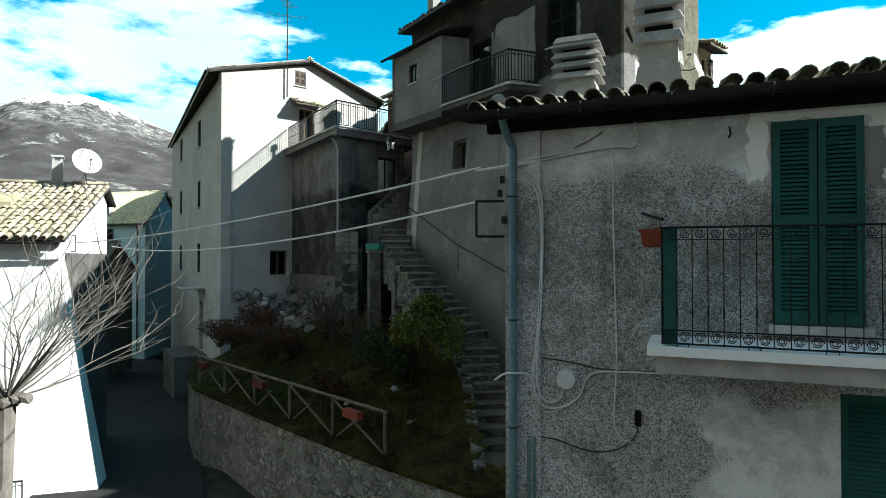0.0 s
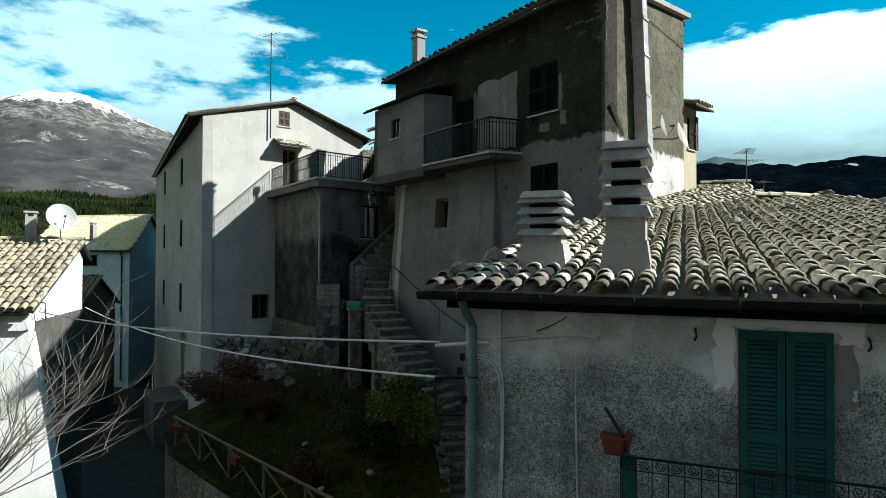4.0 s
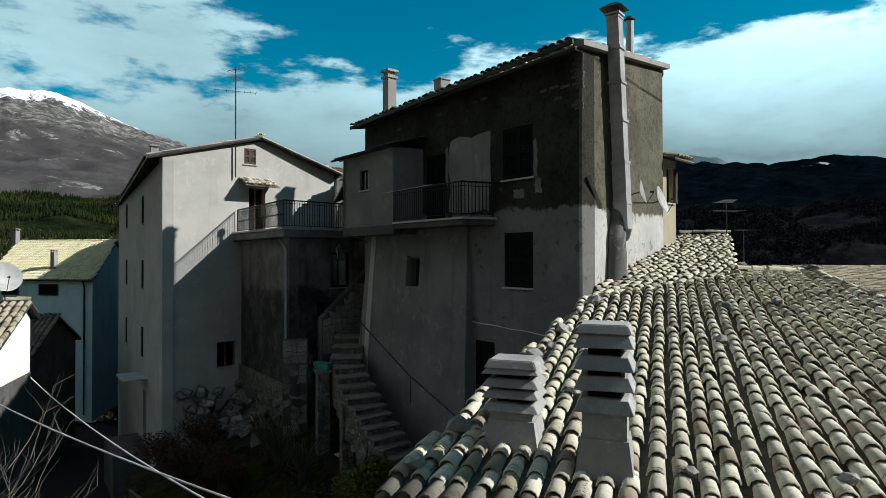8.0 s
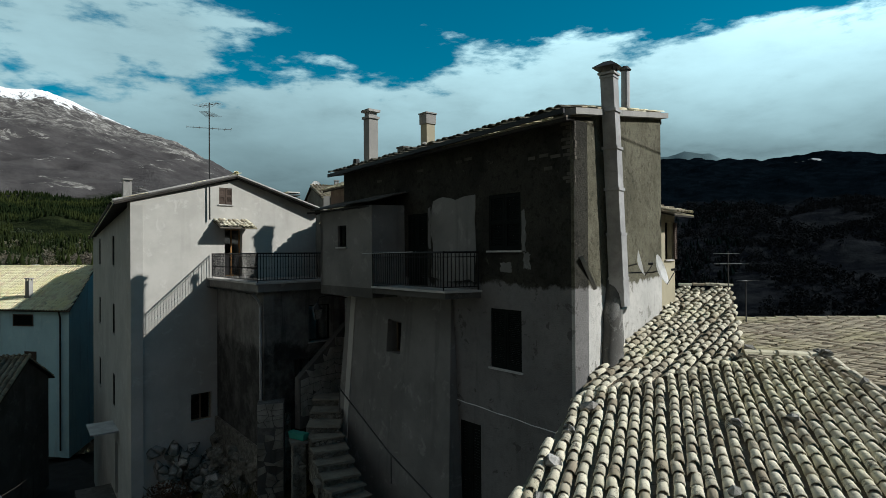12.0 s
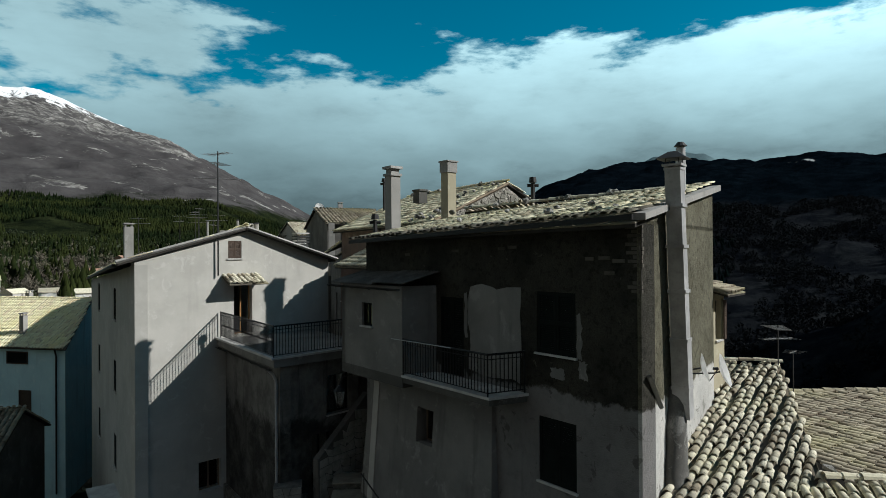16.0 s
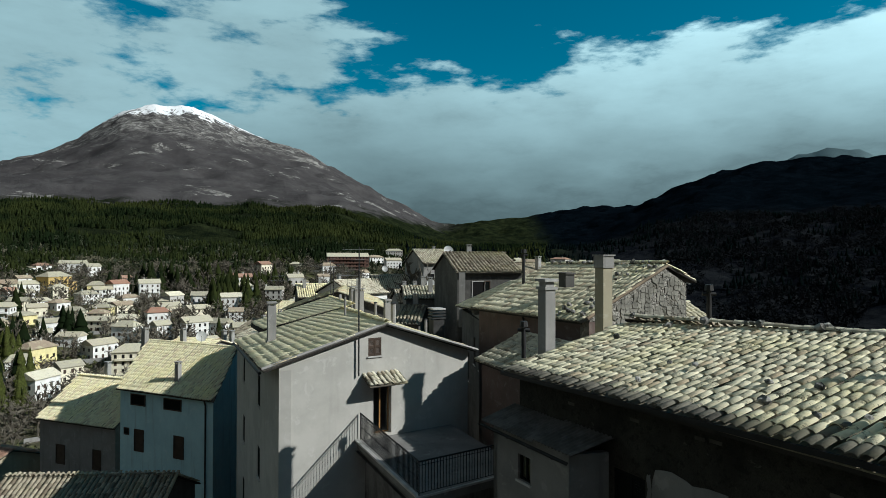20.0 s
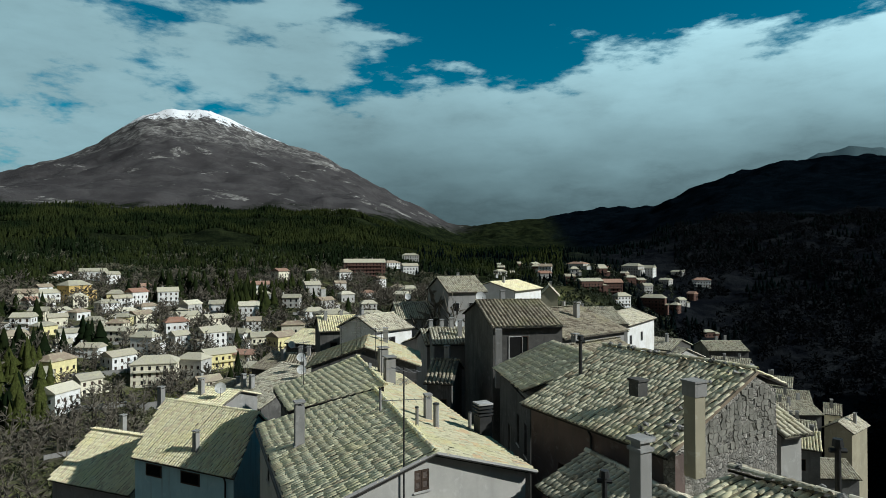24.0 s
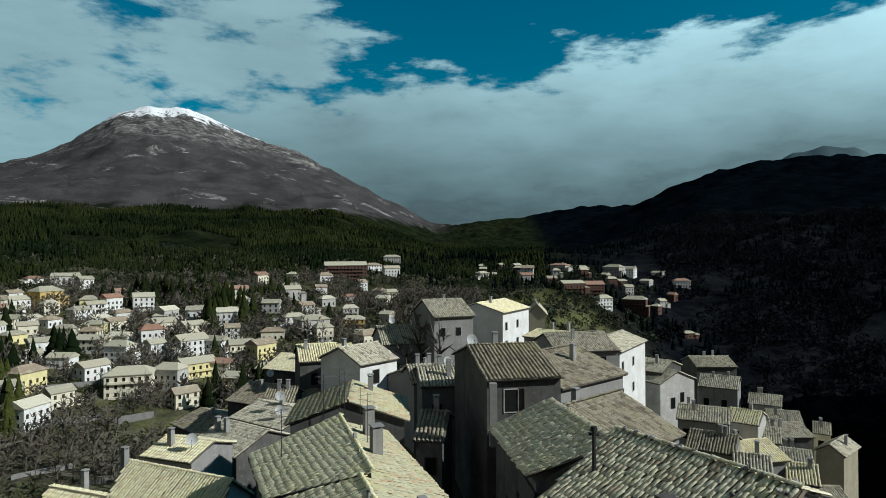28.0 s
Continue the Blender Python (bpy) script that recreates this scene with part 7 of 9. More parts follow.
crazy_stones(PF, 0.0, 0.9, 1.6, 4.3, pier, M["field_stone"], 0.26, 9, None, 0.05, 0.55)
for x, y, z0, z1 in ((-3.0, 22.0, 1.5, 4.35), (-1.95, 20.4, 1.0, 3.6)):
    post = thing("gate_pier", (x, y, z0), "rough stone gate pier beside the stairs", "pier", "stair piers")
    bm = bmesh.new()
    brick(bm, (x, y, (z0 + z1) / 2), (0.42, 0.42, z1 - z0), 20)
    part("shaft", bm, M["stone"], post)
    bm = bmesh.new()
    brick(bm, (x, y, z1 + 0.04), (0.54, 0.54, 0.09), 20)
    part("cap", bm, M["step"], post)
planter = thing("planter_box", (-3.0, 22.0, 4.45), "teal plastic planter box on a pier", "planter")
bm = bmesh.new()
brick(bm, (-3.0, 22.0, 4.57), (0.72, 0.24, 0.22), -35)
for vert in bm.verts:
    if vert.co.z < 4.55:
        vert.co.x, vert.co.y = -3.0 + (vert.co.x + 3.0) * 0.85, 22.0 + (vert.co.y - 22.0) * 0.85
part("box", bm, M["teal"], planter)

RL = [Vector(p) for p in ((-11.2, 25.5), (-10.1, 22.6), (-9.0, 20.5), (-6.6, 17.9), (-4.1, 15.3), (-1.55, 12.75), (0.6, 10.9))]


def stair_x(y):
    """Left edge of the stairs in plan."""
    return np.interp(y, (12.4, 14.6, 16.0, 17.9, 19.0, 20.2, 22.3, 24.6), (0.98, 0.87, 0.85, 0.55, -0.56, -1.41, -2.25, -2.3)) - 0.5


def garden_z(inward):
    return -0.45 + 0.27 * inward + 0.02 * inward * inward


def build_garden():
    """Sloping mossy garden behind the retaining wall."""
    into = Vector((0.72, 0.694))
    bm, last = bmesh.new(), None
    fine = [RL[i].lerp(RL[i + 1], k / 8) for i in range(len(RL) - 1) for k in range(8)] + [RL[-1]]
    for p in fine:
        ring = []
        for k in range(34):
            w = k * 0.26
            q = p + into * w
            ring.append(bm.verts.new((q.x, q.y, garden_z(w) + 0.10 * noise.noise((q.x * 0.9, q.y * 0.9, 0)) + 0.05 * noise.noise((q.x * 3, q.y * 3, 4)))))
        if last:
            for k in range(33):
                if ring[k].co.y < 12.0 or ring[k].co.x < stair_x(ring[k].co.y):
                    bm.faces.new((last[k], ring[k], ring[k + 1], last[k + 1]))
        last = ring
    bmesh.ops.recalc_face_normals(bm, faces=bm.faces)
    for f in bm.faces:
        f.smooth = True
    structure("garden_ground", bm, M["soil"], "mossy sloping garden soil with fallen leaves")


build_garden()
cheek = thing("stair_side_wall", (0.3, 15, -1), "low mossy rubble wall beside the stairs", "wall")
for k in range(11):
    y0 = 12.2 + k * 0.55
    x0, x1 = float(stair_x(y0)) - 0.1, float(stair_x(y0 + 0.55)) - 0.1
    w = (0.758 * (y0 - 12.75) + 0.652 * (x0 + 1.55)) / 0.995
    bm = bmesh.new()
    box(bm, (x0, y0), (x1, y0 + 0.57), 0.26, -1.6, garden_z(w) + 0.06 + 0.05 * math.sin(k * 2.3))
    part("body", bm, M["stone"], cheek)
retaining = thing("retaining_wall", (-5, 16.5, -3.2), "rubble retaining wall below the garden, patchy render", "wall")
for a, b in zip(RL, RL[1:]):
    bm = bmesh.new()
    f = Face(a, b)
    box(bm, f.at(-0.05, -0.2), f.at(f.length + 0.05, -0.2), 0.5, -3.6, -0.42)
    part("body", bm, M["gable_stone"], retaining)
    bm = bmesh.new()
    box(bm, f.at(-0.02, -0.2), f.at(f.length + 0.02, -0.2), 0.58, -0.42, -0.34)
    part("coping", bm, M["soil"], retaining, "mossy earth edge")
for i, (a, b) in enumerate(zip(RL[1:], RL[2:])):
    f = Face(a, b)
    crazy_stones(f, 0.05, f.length - 0.05, -2.6, -0.5, retaining, M["field_stone"], 0.30, 20 + i, None, 0.05, 0.62)

fence = thing("pole_fence", (-5, 16.5, -0.4), "rustic wooden pole fence with crossed braces", "fence")
FP = [Vector((*(RL[2].lerp(RL[5], k / 5 * 1.0 - 0.055) + Vector((0.72, 0.694)) * 0.35), -0.36)) for k in range(6)]
up = Vector((0, 0, 1))
for i, p in enumerate(FP):
    bm = bmesh.new()
    rod(bm, p - up * 0.25, p + up * 1.02, 0.045, 0.04, 7)
    part("post", bm, M["fence"], fence)
for a, b in zip(FP, FP[1:]):
    bm = bmesh.new()
    rod(bm, a + up * 1.0 - (b - a) * 0.03, b + up * 1.0 + (b - a) * 0.03, 0.046, 0.038, 7)
    part("top_rail", bm, M["fence"], fence)
    m = a.lerp(b, 0.5)
    for p, q in ((a + up * 0.95, b + up * 0.02), (a.lerp(b, 0.1) + up * 0.05, m + up * 0.62)):
        bm = bmesh.new()
        rod(bm, p, q, 0.034, 0.028, 6)
        part("brace", bm, M["fence"], fence)
for k, mat, lab in ((0.3, "redbox", "red plastic flower box hung on the fence"), (2.3, "redbox", "red plastic flower box hung on the fence"), (4.5, "terracotta", "wooden-brown flower box hung on the fence")):
    i = int(k)
    p = FP[i].lerp(FP[i + 1], k - i)
    d = (FP[i + 1] - FP[i]).normalized()
    fb = thing("flower_box", p + up * 0.62, lab, "flower box", "flower boxes on the fence")
    bm = bmesh.new()
    c = p + Vector((-0.1, -0.1, 0.68))
    box(bm, (c - d * 0.3).to_2d(), (c + d * 0.3).to_2d(), 0.18, 0.34 - 0.02, 0.52)
    for f_ in list(bm.faces):
        if f_.normal.z > 0.9:
            bmesh.ops.inset_region(bm, faces=[f_], thickness=0.02)
            bmesh.ops.translate(bm, verts=f_.verts, vec=(0, 0, -0.1))
            break
    part("box", bm, M[mat], fb)

# rocks under the white house
rocks = thing("rock_outcrop", (-8.2, 28.2, 0.8), "pale limestone outcrop below the white house", "rock")
rng = random.Random(12)
for i in range(46):
    t, o = rng.random(), rng.random()
    p = W.at(0.8 + 3.6 * t, 0.1 + 1.5 * o, 0.8 + (1.9 + 0.8 * t) * (1 - o) * rng.random() + 0.5 * t)
    crag(p, rng.uniform(0.22, 0.58), rocks, rng.randrange(9999))
for i in range(60):
    t, o = rng.random(), rng.random()
    p = ML.at(0.3 + 5.2 * t, 0.05 + 1.0 * o, 0.9 + 2.6 * (1 - o) * rng.random())
    crag(p, rng.uniform(0.16, 0.42), rocks, rng.randrange(9999), "boulder", "stone")
plinth = thing("stone_plinth", (-6, 26, 1), "rubble stone footing of the terrace block", "wall")
bm = bmesh.new()
slab_on(bm, ML, 0.0, ML.length + 0.1, 0.0, 3.4, -0.1, 0.12)
slab_on(bm, MR, -0.1, 1.0, 0.0, 4.6, -0.1, 0.12)
part("body", bm, M["stone"], plinth)


# ---- plants ----
def leaf_cloud(bm, blobs, count, size, seed, flat=0.6):
    """Many small folded leaves spread through soft clumps."""
    rng = random.Random(seed)
    for i in range(count):
        (c, r) = blobs[rng.randrange(len(blobs))]
        d = Vector((rng.gauss(0, 1), rng.gauss(0, 1), rng.gauss(0, 1)))
        d.normalize()
        p = Vector(c) + Vector((d.x * r[0], d.y * r[1], d.z * r[2])) * (rng.random() ** 0.4)
        u = Vector((rng.gauss(0, 1), rng.gauss(0, 1), rng.gauss(0, flat))).normalized()
        w = u.cross(Vector((rng.gauss(0, 1), rng.gauss(0, 1), rng.gauss(0, 1)))).normalized()
        s = size * rng.uniform(0.6, 1.4)
        v = [bm.verts.new(p), bm.verts.new(p + u * s * 0.5 + w * s * 0.3), bm.verts.new(p + u * s), bm.verts.new(p + u * s * 0.5 - w * s * 0.3)]
        bm.faces.new(v)


def shrub(label, at, blobs, leaf, count, size, seed, twigs=14, category="shrub", group=""):
    """A bush: several thin stems and a ragged crown of leaves."""
    t = thing("shrub", at, label, category, group)
    rng = random.Random(seed)
    for i in range(twigs):
        c, r = blobs[rng.randrange(len(blobs))]
        tip = Vector(c) + Vector((rng.uniform(-1, 1) * r[0], rng.uniform(-1, 1) * r[1], rng.uniform(-.4, .9) * r[2]))
        base = Vector(at) + Vector((rng.gauss(0, .08), rng.gauss(0, .08), -0.1))
        bm = bmesh.new()
        mid = base.lerp(tip, 0.5) + Vector((rng.gauss(0, .1), rng.gauss(0, .1), 0.1))
        tube(bm, [base, mid, tip], 0.014, 4)
        part("stem", bm, M["twig"], t)
    bm = bmesh.new()
    leaf_cloud(bm, blobs, count, size, seed)
    tagged(part("leaves", bm, leaf, t), kind="stuff")


shrub("bushy yellow-green laurel shrub in the garden", (-0.9, 17.0, 1.1), [((-1.0, 16.6, 2.3), (.75, .6, .6)), ((-0.3, 16.3, 2.0), (.6, .5, .7)), ((-1.5, 17.2, 2.0), (.5, .5, .6)), ((-0.8, 16.7, 2.8), (.5, .45, .35))], M["leaf"], 5200, 0.10, 5)
shrub("dark evergreen shrub in the garden", (-2.4, 17.6, 0.9), [((-2.4, 17.6, 1.5), (.8, .6, .6)), ((-1.6, 16.9, 1.2), (.5, .5, .5))], M["leaf_dark"], 2600, 0.10, 6)
for i, (x, y, z, sx) in enumerate(((-8.6, 23.0, 1.0, 1.1), (-7.2, 22.6, 1.0, .9), (-9.6, 24.2, 0.9, .9), (-6.2, 21.5, 0.9, .7), (-3.6, 16.2, 0.35, .5), (-8.2, 24.6, 1.4, .9))):
    shrub("rust-brown winter shrub with dry leaves", (x, y, z - 0.3), [((x, y, z + 0.35), (sx, sx * .8, .45)), ((x + .4, y - .2, z + 0.15), (sx * .6, sx * .6, .4))], M["leaf_brown"], 2400, 0.08, 30 + i, 26, group="rust-brown shrubs")
for i, (x, y, z) in enumerate(((-5.0, 22.6, 1.6), (-4.4, 21.8, 1.4), (-3.4, 20.6, 1.3))):
    shrub("leafless bramble of dry twigs", (x, y, z - 0.2), [((x, y, z + 0.6), (.6, .5, .7))], M["twig"], 260, 0.05, 60 + i, 46, group="brambles")
bm = bmesh.new()
rng = random.Random(77)
into = Vector((0.72, 0.694))
for i in range(15000):
    k = rng.random() * 3
    p = RL[2 + int(k)].lerp(RL[3 + int(k)], k - int(k)) if k < 3 else RL[5]
    w = rng.random() ** 1.2 * 6.5
    q = p + into * w
    z = garden_z(w) + 0.05
    if q.x > stair_x(q.y) - 0.1:
        continue
    a = rng.random() * 6.28
    s = rng.uniform(0.03, 0.09) * (2.4 if noise.noise((q.x * 1.3, q.y * 1.3, 2)) > 0.12 else 1.0)
    d = Vector((math.cos(a), math.sin(a), 0)) * 0.014
    tip = Vector((q.x + rng.gauss(0, .04), q.y + rng.gauss(0, .04), z + s))
    bm.faces.new((bm.verts.new((q.x - d.x, q.y - d.y, z - 0.06)), bm.verts.new((q.x + d.x, q.y + d.y, z - 0.06)), bm.verts.new(tip)))
grass = structure("garden_grass", bm, M["moss_blade"], "short dull grass and moss in the garden")
tagged(grass, kind="stuff")
for i, (x, y, z, r) in enumerate(((-2.9, 15.4, .38, .10), (-1.7, 15.9, .62, .11), (-1.2, 14.2, .2, .08), (-3.9, 18.0, .7, .11), (-2.1, 18.6, 1.3, .13))):
    st = thing("garden_stone", (x, y, z), "pale loose stone in the garden", "stone", "garden stones")
    loose_stone((x, y, z), r, st, 300 + i, "stone")


def bare_tree(label, at, head, reach, seed, levels=3, first=15):
    """A pollarded tree: short thick trunk, knuckled head and long bare shoots."""
    t = thing("bare_tree", at, label, "tree")
    rng = random.Random(seed)
    at, head = Vector(at), Vector(head)
    bm = bmesh.new()
    rod(bm, at, at.lerp(head, 0.6) + Vector((.04, 0, 0)), 0.20, 0.16, 9)
    rod(bm, at.lerp(head, 0.6) + Vector((.04, 0, -0.02)), head, 0.16, 0.19, 9)
    for i in range(9):
        pebble(bm, head + Vector((rng.gauss(0, .2), rng.gauss(0, .2), rng.gauss(0.05, .12))), 0.15, seed + i)
    part("trunk", bm, M["bark"], t)

    def shoot(bm, p, d, length, r, depth):
        n = 5
        pts = [p]
        for k in range(n):
            d = (d + Vector((rng.gauss(0, .09), rng.gauss(0, .09), rng.gauss(0.05, .06)))).normalized()
            p = p + d * length / n
            pts.append(p)
            if depth and k > 0 and rng.random() < 0.92:
                side = Vector((rng.gauss(0, 1), rng.gauss(0, 1), rng.gauss(.3, .6))).normalized()
                shoot(bm, p, (d * 0.75 + side * 0.6).normalized(), length * rng.uniform(.3, .55), r * 0.5, depth - 1)
        for k in range(n):
            rod(bm, pts[k], pts[k + 1], r * (1 - k / (n + 1)), r * (1 - (k + 1) / (n + 1)), 4)
    for i in range(first):
        a = rng.random() * math.tau
        out = Vector((math.cos(a), math.sin(a), rng.uniform(0.15, 1.6))).normalized()
        bm = bmesh.new()
        shoot(bm, head + out * 0.15, out, reach * rng.uniform(0.6, 1.1), 0.022, levels - 1)
        part("branch", bm, M["bark"], t)


bare_tree("pollarded bare tree with long thin shoots before the white wall", (-9.5, 12.0, -3.2), (-9.4, 12.1, 1.2), 3.4, 3, 3, 44)

# ---- houses on the left ----
Lf = Face((-20.4, 15.5), (-12.05, 17.8))
left_house = thing("white_house", (-15.5, 19.5, -3.2), "sunlit white house with lichen-covered tile roof", "house")
bm = bmesh.new()
prism(bm, [Lf.at(0, 0), Lf.at(Lf.length, 0), Lf.at(Lf.length, -4.45), Lf.at(0, -4.45)], [-3.2] * 4, [4.75, 4.75, 6.72, 6.72])
prism(bm, [Lf.at(0, -4.45), Lf.at(Lf.length, -4.45), Lf.at(Lf.length, -5.1), Lf.at(0, -5.1)], [-3.2] * 4, [6.72, 6.72, 6.25, 6.25])
part("wall", bm, M["town_white"], left_house)
roof("roof", [Lf.at(-0.2, 0.3, 4.72), Lf.at(Lf.length + 0.22, 0.3, 4.72), Lf.at(Lf.length + 0.22, -4.45, 6.82), Lf.at(-0.2, -4.45, 6.82)], M["tile_brown"], left_house, 0.235, 0.34, False, 160, (-12, 18), 61)
roof("roof", [Lf.at(Lf.length + 0.22, -5.4, 6.22), Lf.at(-0.2, -5.4, 6.22), Lf.at(-0.2, -4.45, 6.82), Lf.at(Lf.length + 0.22, -4.45, 6.82)], M["tile_brown"], left_house, 0.235, 0.34, False, 0, (0, 0), 62)
ridge_row(Lf.at(-0.2, -4.45, 6.87), Lf.at(Lf.length + 0.22, -4.45, 6.87), M["tile_brown"], left_house, 61)
for p, q in ((Lf.at(Lf.length + 0.2, 0.3, 4.64), Lf.at(Lf.length + 0.2, -4.45, 6.74)), (Lf.at(Lf.length + 0.2, -4.45, 6.74), Lf.at(Lf.length + 0.2, -5.4, 6.14))):
    bm = bmesh.new()
    tube(bm, [p, q], 0.06, 4)
    part("verge", bm, M["gutter"], left_house, "dark verge board under the gable tiles")
half_gutter(Lf, 0.0, Lf.length + 0.1, 4.62, 0.38, left_house, 0.06)
bm = bmesh.new()
slab_on(bm, Lf, Lf.length - 0.45, Lf.length + 0.04, 4.1, 4.55, -0.3, 0.14)
part("corbel", bm, M["town_white"], left_house)
bm = bmesh.new()
for s0, s1, o, z in ((0.0, Lf.length + 1.3, 0.5, -3.2), (0.0, Lf.length + 0.03, 0.012, 4.0)):
    for s, oo in ((s0, o), (s1, o), (s1, -0.5), (s0, -0.5)):
        bm.verts.new(Lf.at(s, oo, z))
bmesh.ops.convex_hull(bm, input=bm.verts[:])
part("buttress", bm, M["town_white"], left_house, "white battered foot of the wall")
# thin dark skin paints the lane's shade on the lower side wall
bm = bmesh.new()
prism(bm, [Lf.at(Lf.length, -0.52), Lf.at(Lf.length + 0.04, -0.52), Lf.at(Lf.length + 0.04, -5.1), Lf.at(Lf.length, -5.1)][::-1], [-3.2] * 4, [4.3] * 4)
part("side_wall", bm, M["dark_plaster"], left_house, "dark skin painting shade on the lower side wall in the lane")
GB = Face(Lf.at(Lf.length).to_2d(), Lf.at(Lf.length, -5.1).to_2d())
for s0, s1, z0, z1 in ((1.0, 1.7, -3.0, -0.6), (2.6, 3.6, -3.0, -0.7)):
    bm = bmesh.new()
    slab_on(bm, GB, s0, s1, z0, z1, -0.05, 0.07)
    part("door", bm, M["brown_paint"], left_house, "dark side door in the lane")
chimney_stack((-14.6, 21.6), 6.3, 7.9, left_house, 30, 0.34, M["cement"])
satellite_dish((-13.55, 21.6, 7.65), (0.75, -0.65, 0.35), 0.5, "large white satellite dish on the ridge", (-13.65, 21.8, 6.9))
sk = thing("skylight", (-15.0, 19.2, 6.0), "small roof skylight flush with the tiles", "skylight")
q0 = Face((-15.5, 18.9), (-14.6, 19.15))
bm = bmesh.new()
prism(bm, [q0.at(0, 0.0), q0.at(1.0, 0.0), q0.at(1.0, -0.7), q0.at(0, -0.7)], [5.75, 5.75, 6.1, 6.1], [5.98, 5.98, 6.30, 6.30])
part("frame", bm, M["tile_brown"], sk)
yr = bar_rail("yard_railing", "thin black railing at the foot of the white wall", [Lf.at(3.0, 1.5).to_2d(), Lf.at(8.3, 1.5).to_2d()], -2.9, 0.9, "", 0.16)
gable_house("dark_house", "low dark-walled house with brown tile roof in the lane", (-28.0, 31.0), (-19.6, 32.58), 6.0, -3, 3.5, 1.5, M["dark_plaster"], M["tile_brown"], seed=63, coarse=False, pitch=0.25, row=0.36, windows=((6.6, 7.4, 1.0, 2.6, "dark"),), group="houses of the lane")
BLf = Face((-32.0, 47.3), (-23.1, 44.8))
blue_house = gable_house("blue_house", "pale blue plastered house with yellowed tile roof", BLf.a, BLf.b, 9.0, -3.5, 6.9, 2.7, M["blue"], M["tile_gold_light"], skew=-0.45, seed=65, coarse=False, pitch=0.25, row=0.36, single=60, group="",
                         windows=tuple((s, s + 0.85, z, z + h, k) for s, k in ((1.6, "brown"), (5.6, "brown")) for z, h in ((2.2, 1.5), (-1.6, 1.6))) + ((1.2, 2.6, 5.6, 6.3, "dark"), (4.6, 6.2, 5.6, 6.3, "dark"), (0.5, 0.9, 3.3, 3.7, "dark")))
chimney_stack((-27.0, 46.8), 7.3, 8.9, blue_house, BLf.yaw, 0.34, M["pale"])
chimney_stack((-32.9, 51.5), 8.9, 10.7, blue_house, BLf.yaw, 0.4, M["pale"])
bdp = thing("drainpipe", BLf.at(8.6, 0.1, -3), "dark drainpipe on the blue house", "drainpipe")
bm = bmesh.new()
tube(bm, [BLf.at(8.7, 0.3, 6.6), BLf.at(8.6, 0.08, 6.2), BLf.at(8.6, 0.08, -3)], 0.06, 6)
part("pipe", bm, M["gutter"], bdp)
gable_house("cream_house", "lower plastered house with lichen tile roof by the valley", (-42.8, 51.8), (-34.4, 50.0), 9.0, -9, 3.0, 2.5, M["pale"], M["tile_gold_light"], skew=-0.2, seed=67, coarse=False, pitch=0.26, row=0.38,
            windows=((2.0, 2.9, -0.8, 0.7, "brown"), (6.2, 7.0, -0.8, 0.7, "brown")), chimneys=((-40.6, 57.2, 5.0, 1.7),), group="houses of the lane")
gable_house("small_house", "small cream house with ochre roof by the valley", (-53, 50), (-46.5, 48.6), 7, -14, -1.6, 1.4, M["cream"], M["tile_red"], seed=68, windows=((2.0, 3.0, -4.5, -3.0, "open"),), group="houses of the lane")

# ---- red house behind the tower ----
RB = Face((-3.95, 36.75), (0.95, 30.0))
red_house = thing("red_house", (1, 35, 2), "faded red house behind the tower with stone gable", "house")
wall_panel("wall", RB.a, RB.b, 2, 14.15, M["red"], red_house, [(5.2, 6.1, 8.8, 11.4), (2.0, 2.8, 10.4, 12.0), (7.0, 7.6, 11.2, 13.0)], 0.45)
window(RB, 5.2, 6.1, 8.8, 11.4, red_house, M["dark_paint"], 0.2, False)
window(RB, 2.0, 2.8, 10.4, 12.0, red_house, M["dark_paint"], 0.2, True)
window(RB, 7.0, 7.6, 11.2, 13.0, red_house, M["dark_paint"], 0.2, True)
bm = bmesh.new()
tube(bm, [RB.at(4.2, 0.3, 14.1), RB.at(4.2, 0.08, 13.7), RB.at(4.2, 0.08, 3)], 0.05, 6)
part("drainpipe", bm, M["gutter"], red_house)
RG = Face((0.95, 30.0), (5.9, 35.0))
wall_panel("wall", RG.a, RG.b, 2, 14.2, M["gable_stone"], red_house, (), 0.45)
bm = bmesh.new()
prism(bm, [RG.at(0), RG.at(5.3), RG.at(5.3, -0.4), RG.at(0, -0.4)], [14.1] * 4, [14.25, 16.2, 16.2, 14.25])
prism(bm, [RG.at(5.3), RG.at(7.0), RG.at(7.0, -0.4), RG.at(5.3, -0.4)], [14.1] * 4, [16.2, 15.5, 15.5, 16.2])
part("gable", bm, M["gable_stone"], red_house, "bare rubble stone gable")
crazy_stones(RG, 0.6, 6.8, 13.7, 16.0, red_house, M["field_stone"], 0.24, 14, lambda s: 14.15 + 0.36 * s if s < 5.3 else 18.3 - 0.42 * s, 0.035, 0.7)
roof("roof", [(-4.4, 36.7, 14.08), (0.62, 29.7, 14.2), (4.75, 33.75, 16.42), (-0.35, 40.7, 16.25)], M["tile_pale"], red_house, 0.24, 0.46, False, 160, (2, 31), 71, 1.6, 0.12, round_by=0.68)
roof("roof", [(6.4, 35.2, 15.65), (1.3, 42.2, 15.5), (-0.35, 40.7, 16.25), (4.75, 33.75, 16.42)], M["tile_pale"], red_house, 0.24, 0.46, False, 0, (0, 0), 72, 1.6, 0.12, round_by=0.68)
ridge_row((-0.35, 40.7, 16.31), (4.75, 33.75, 16.48), M["tile_pale"], red_house, 8, 1.3, 9)
bm = bmesh.new()
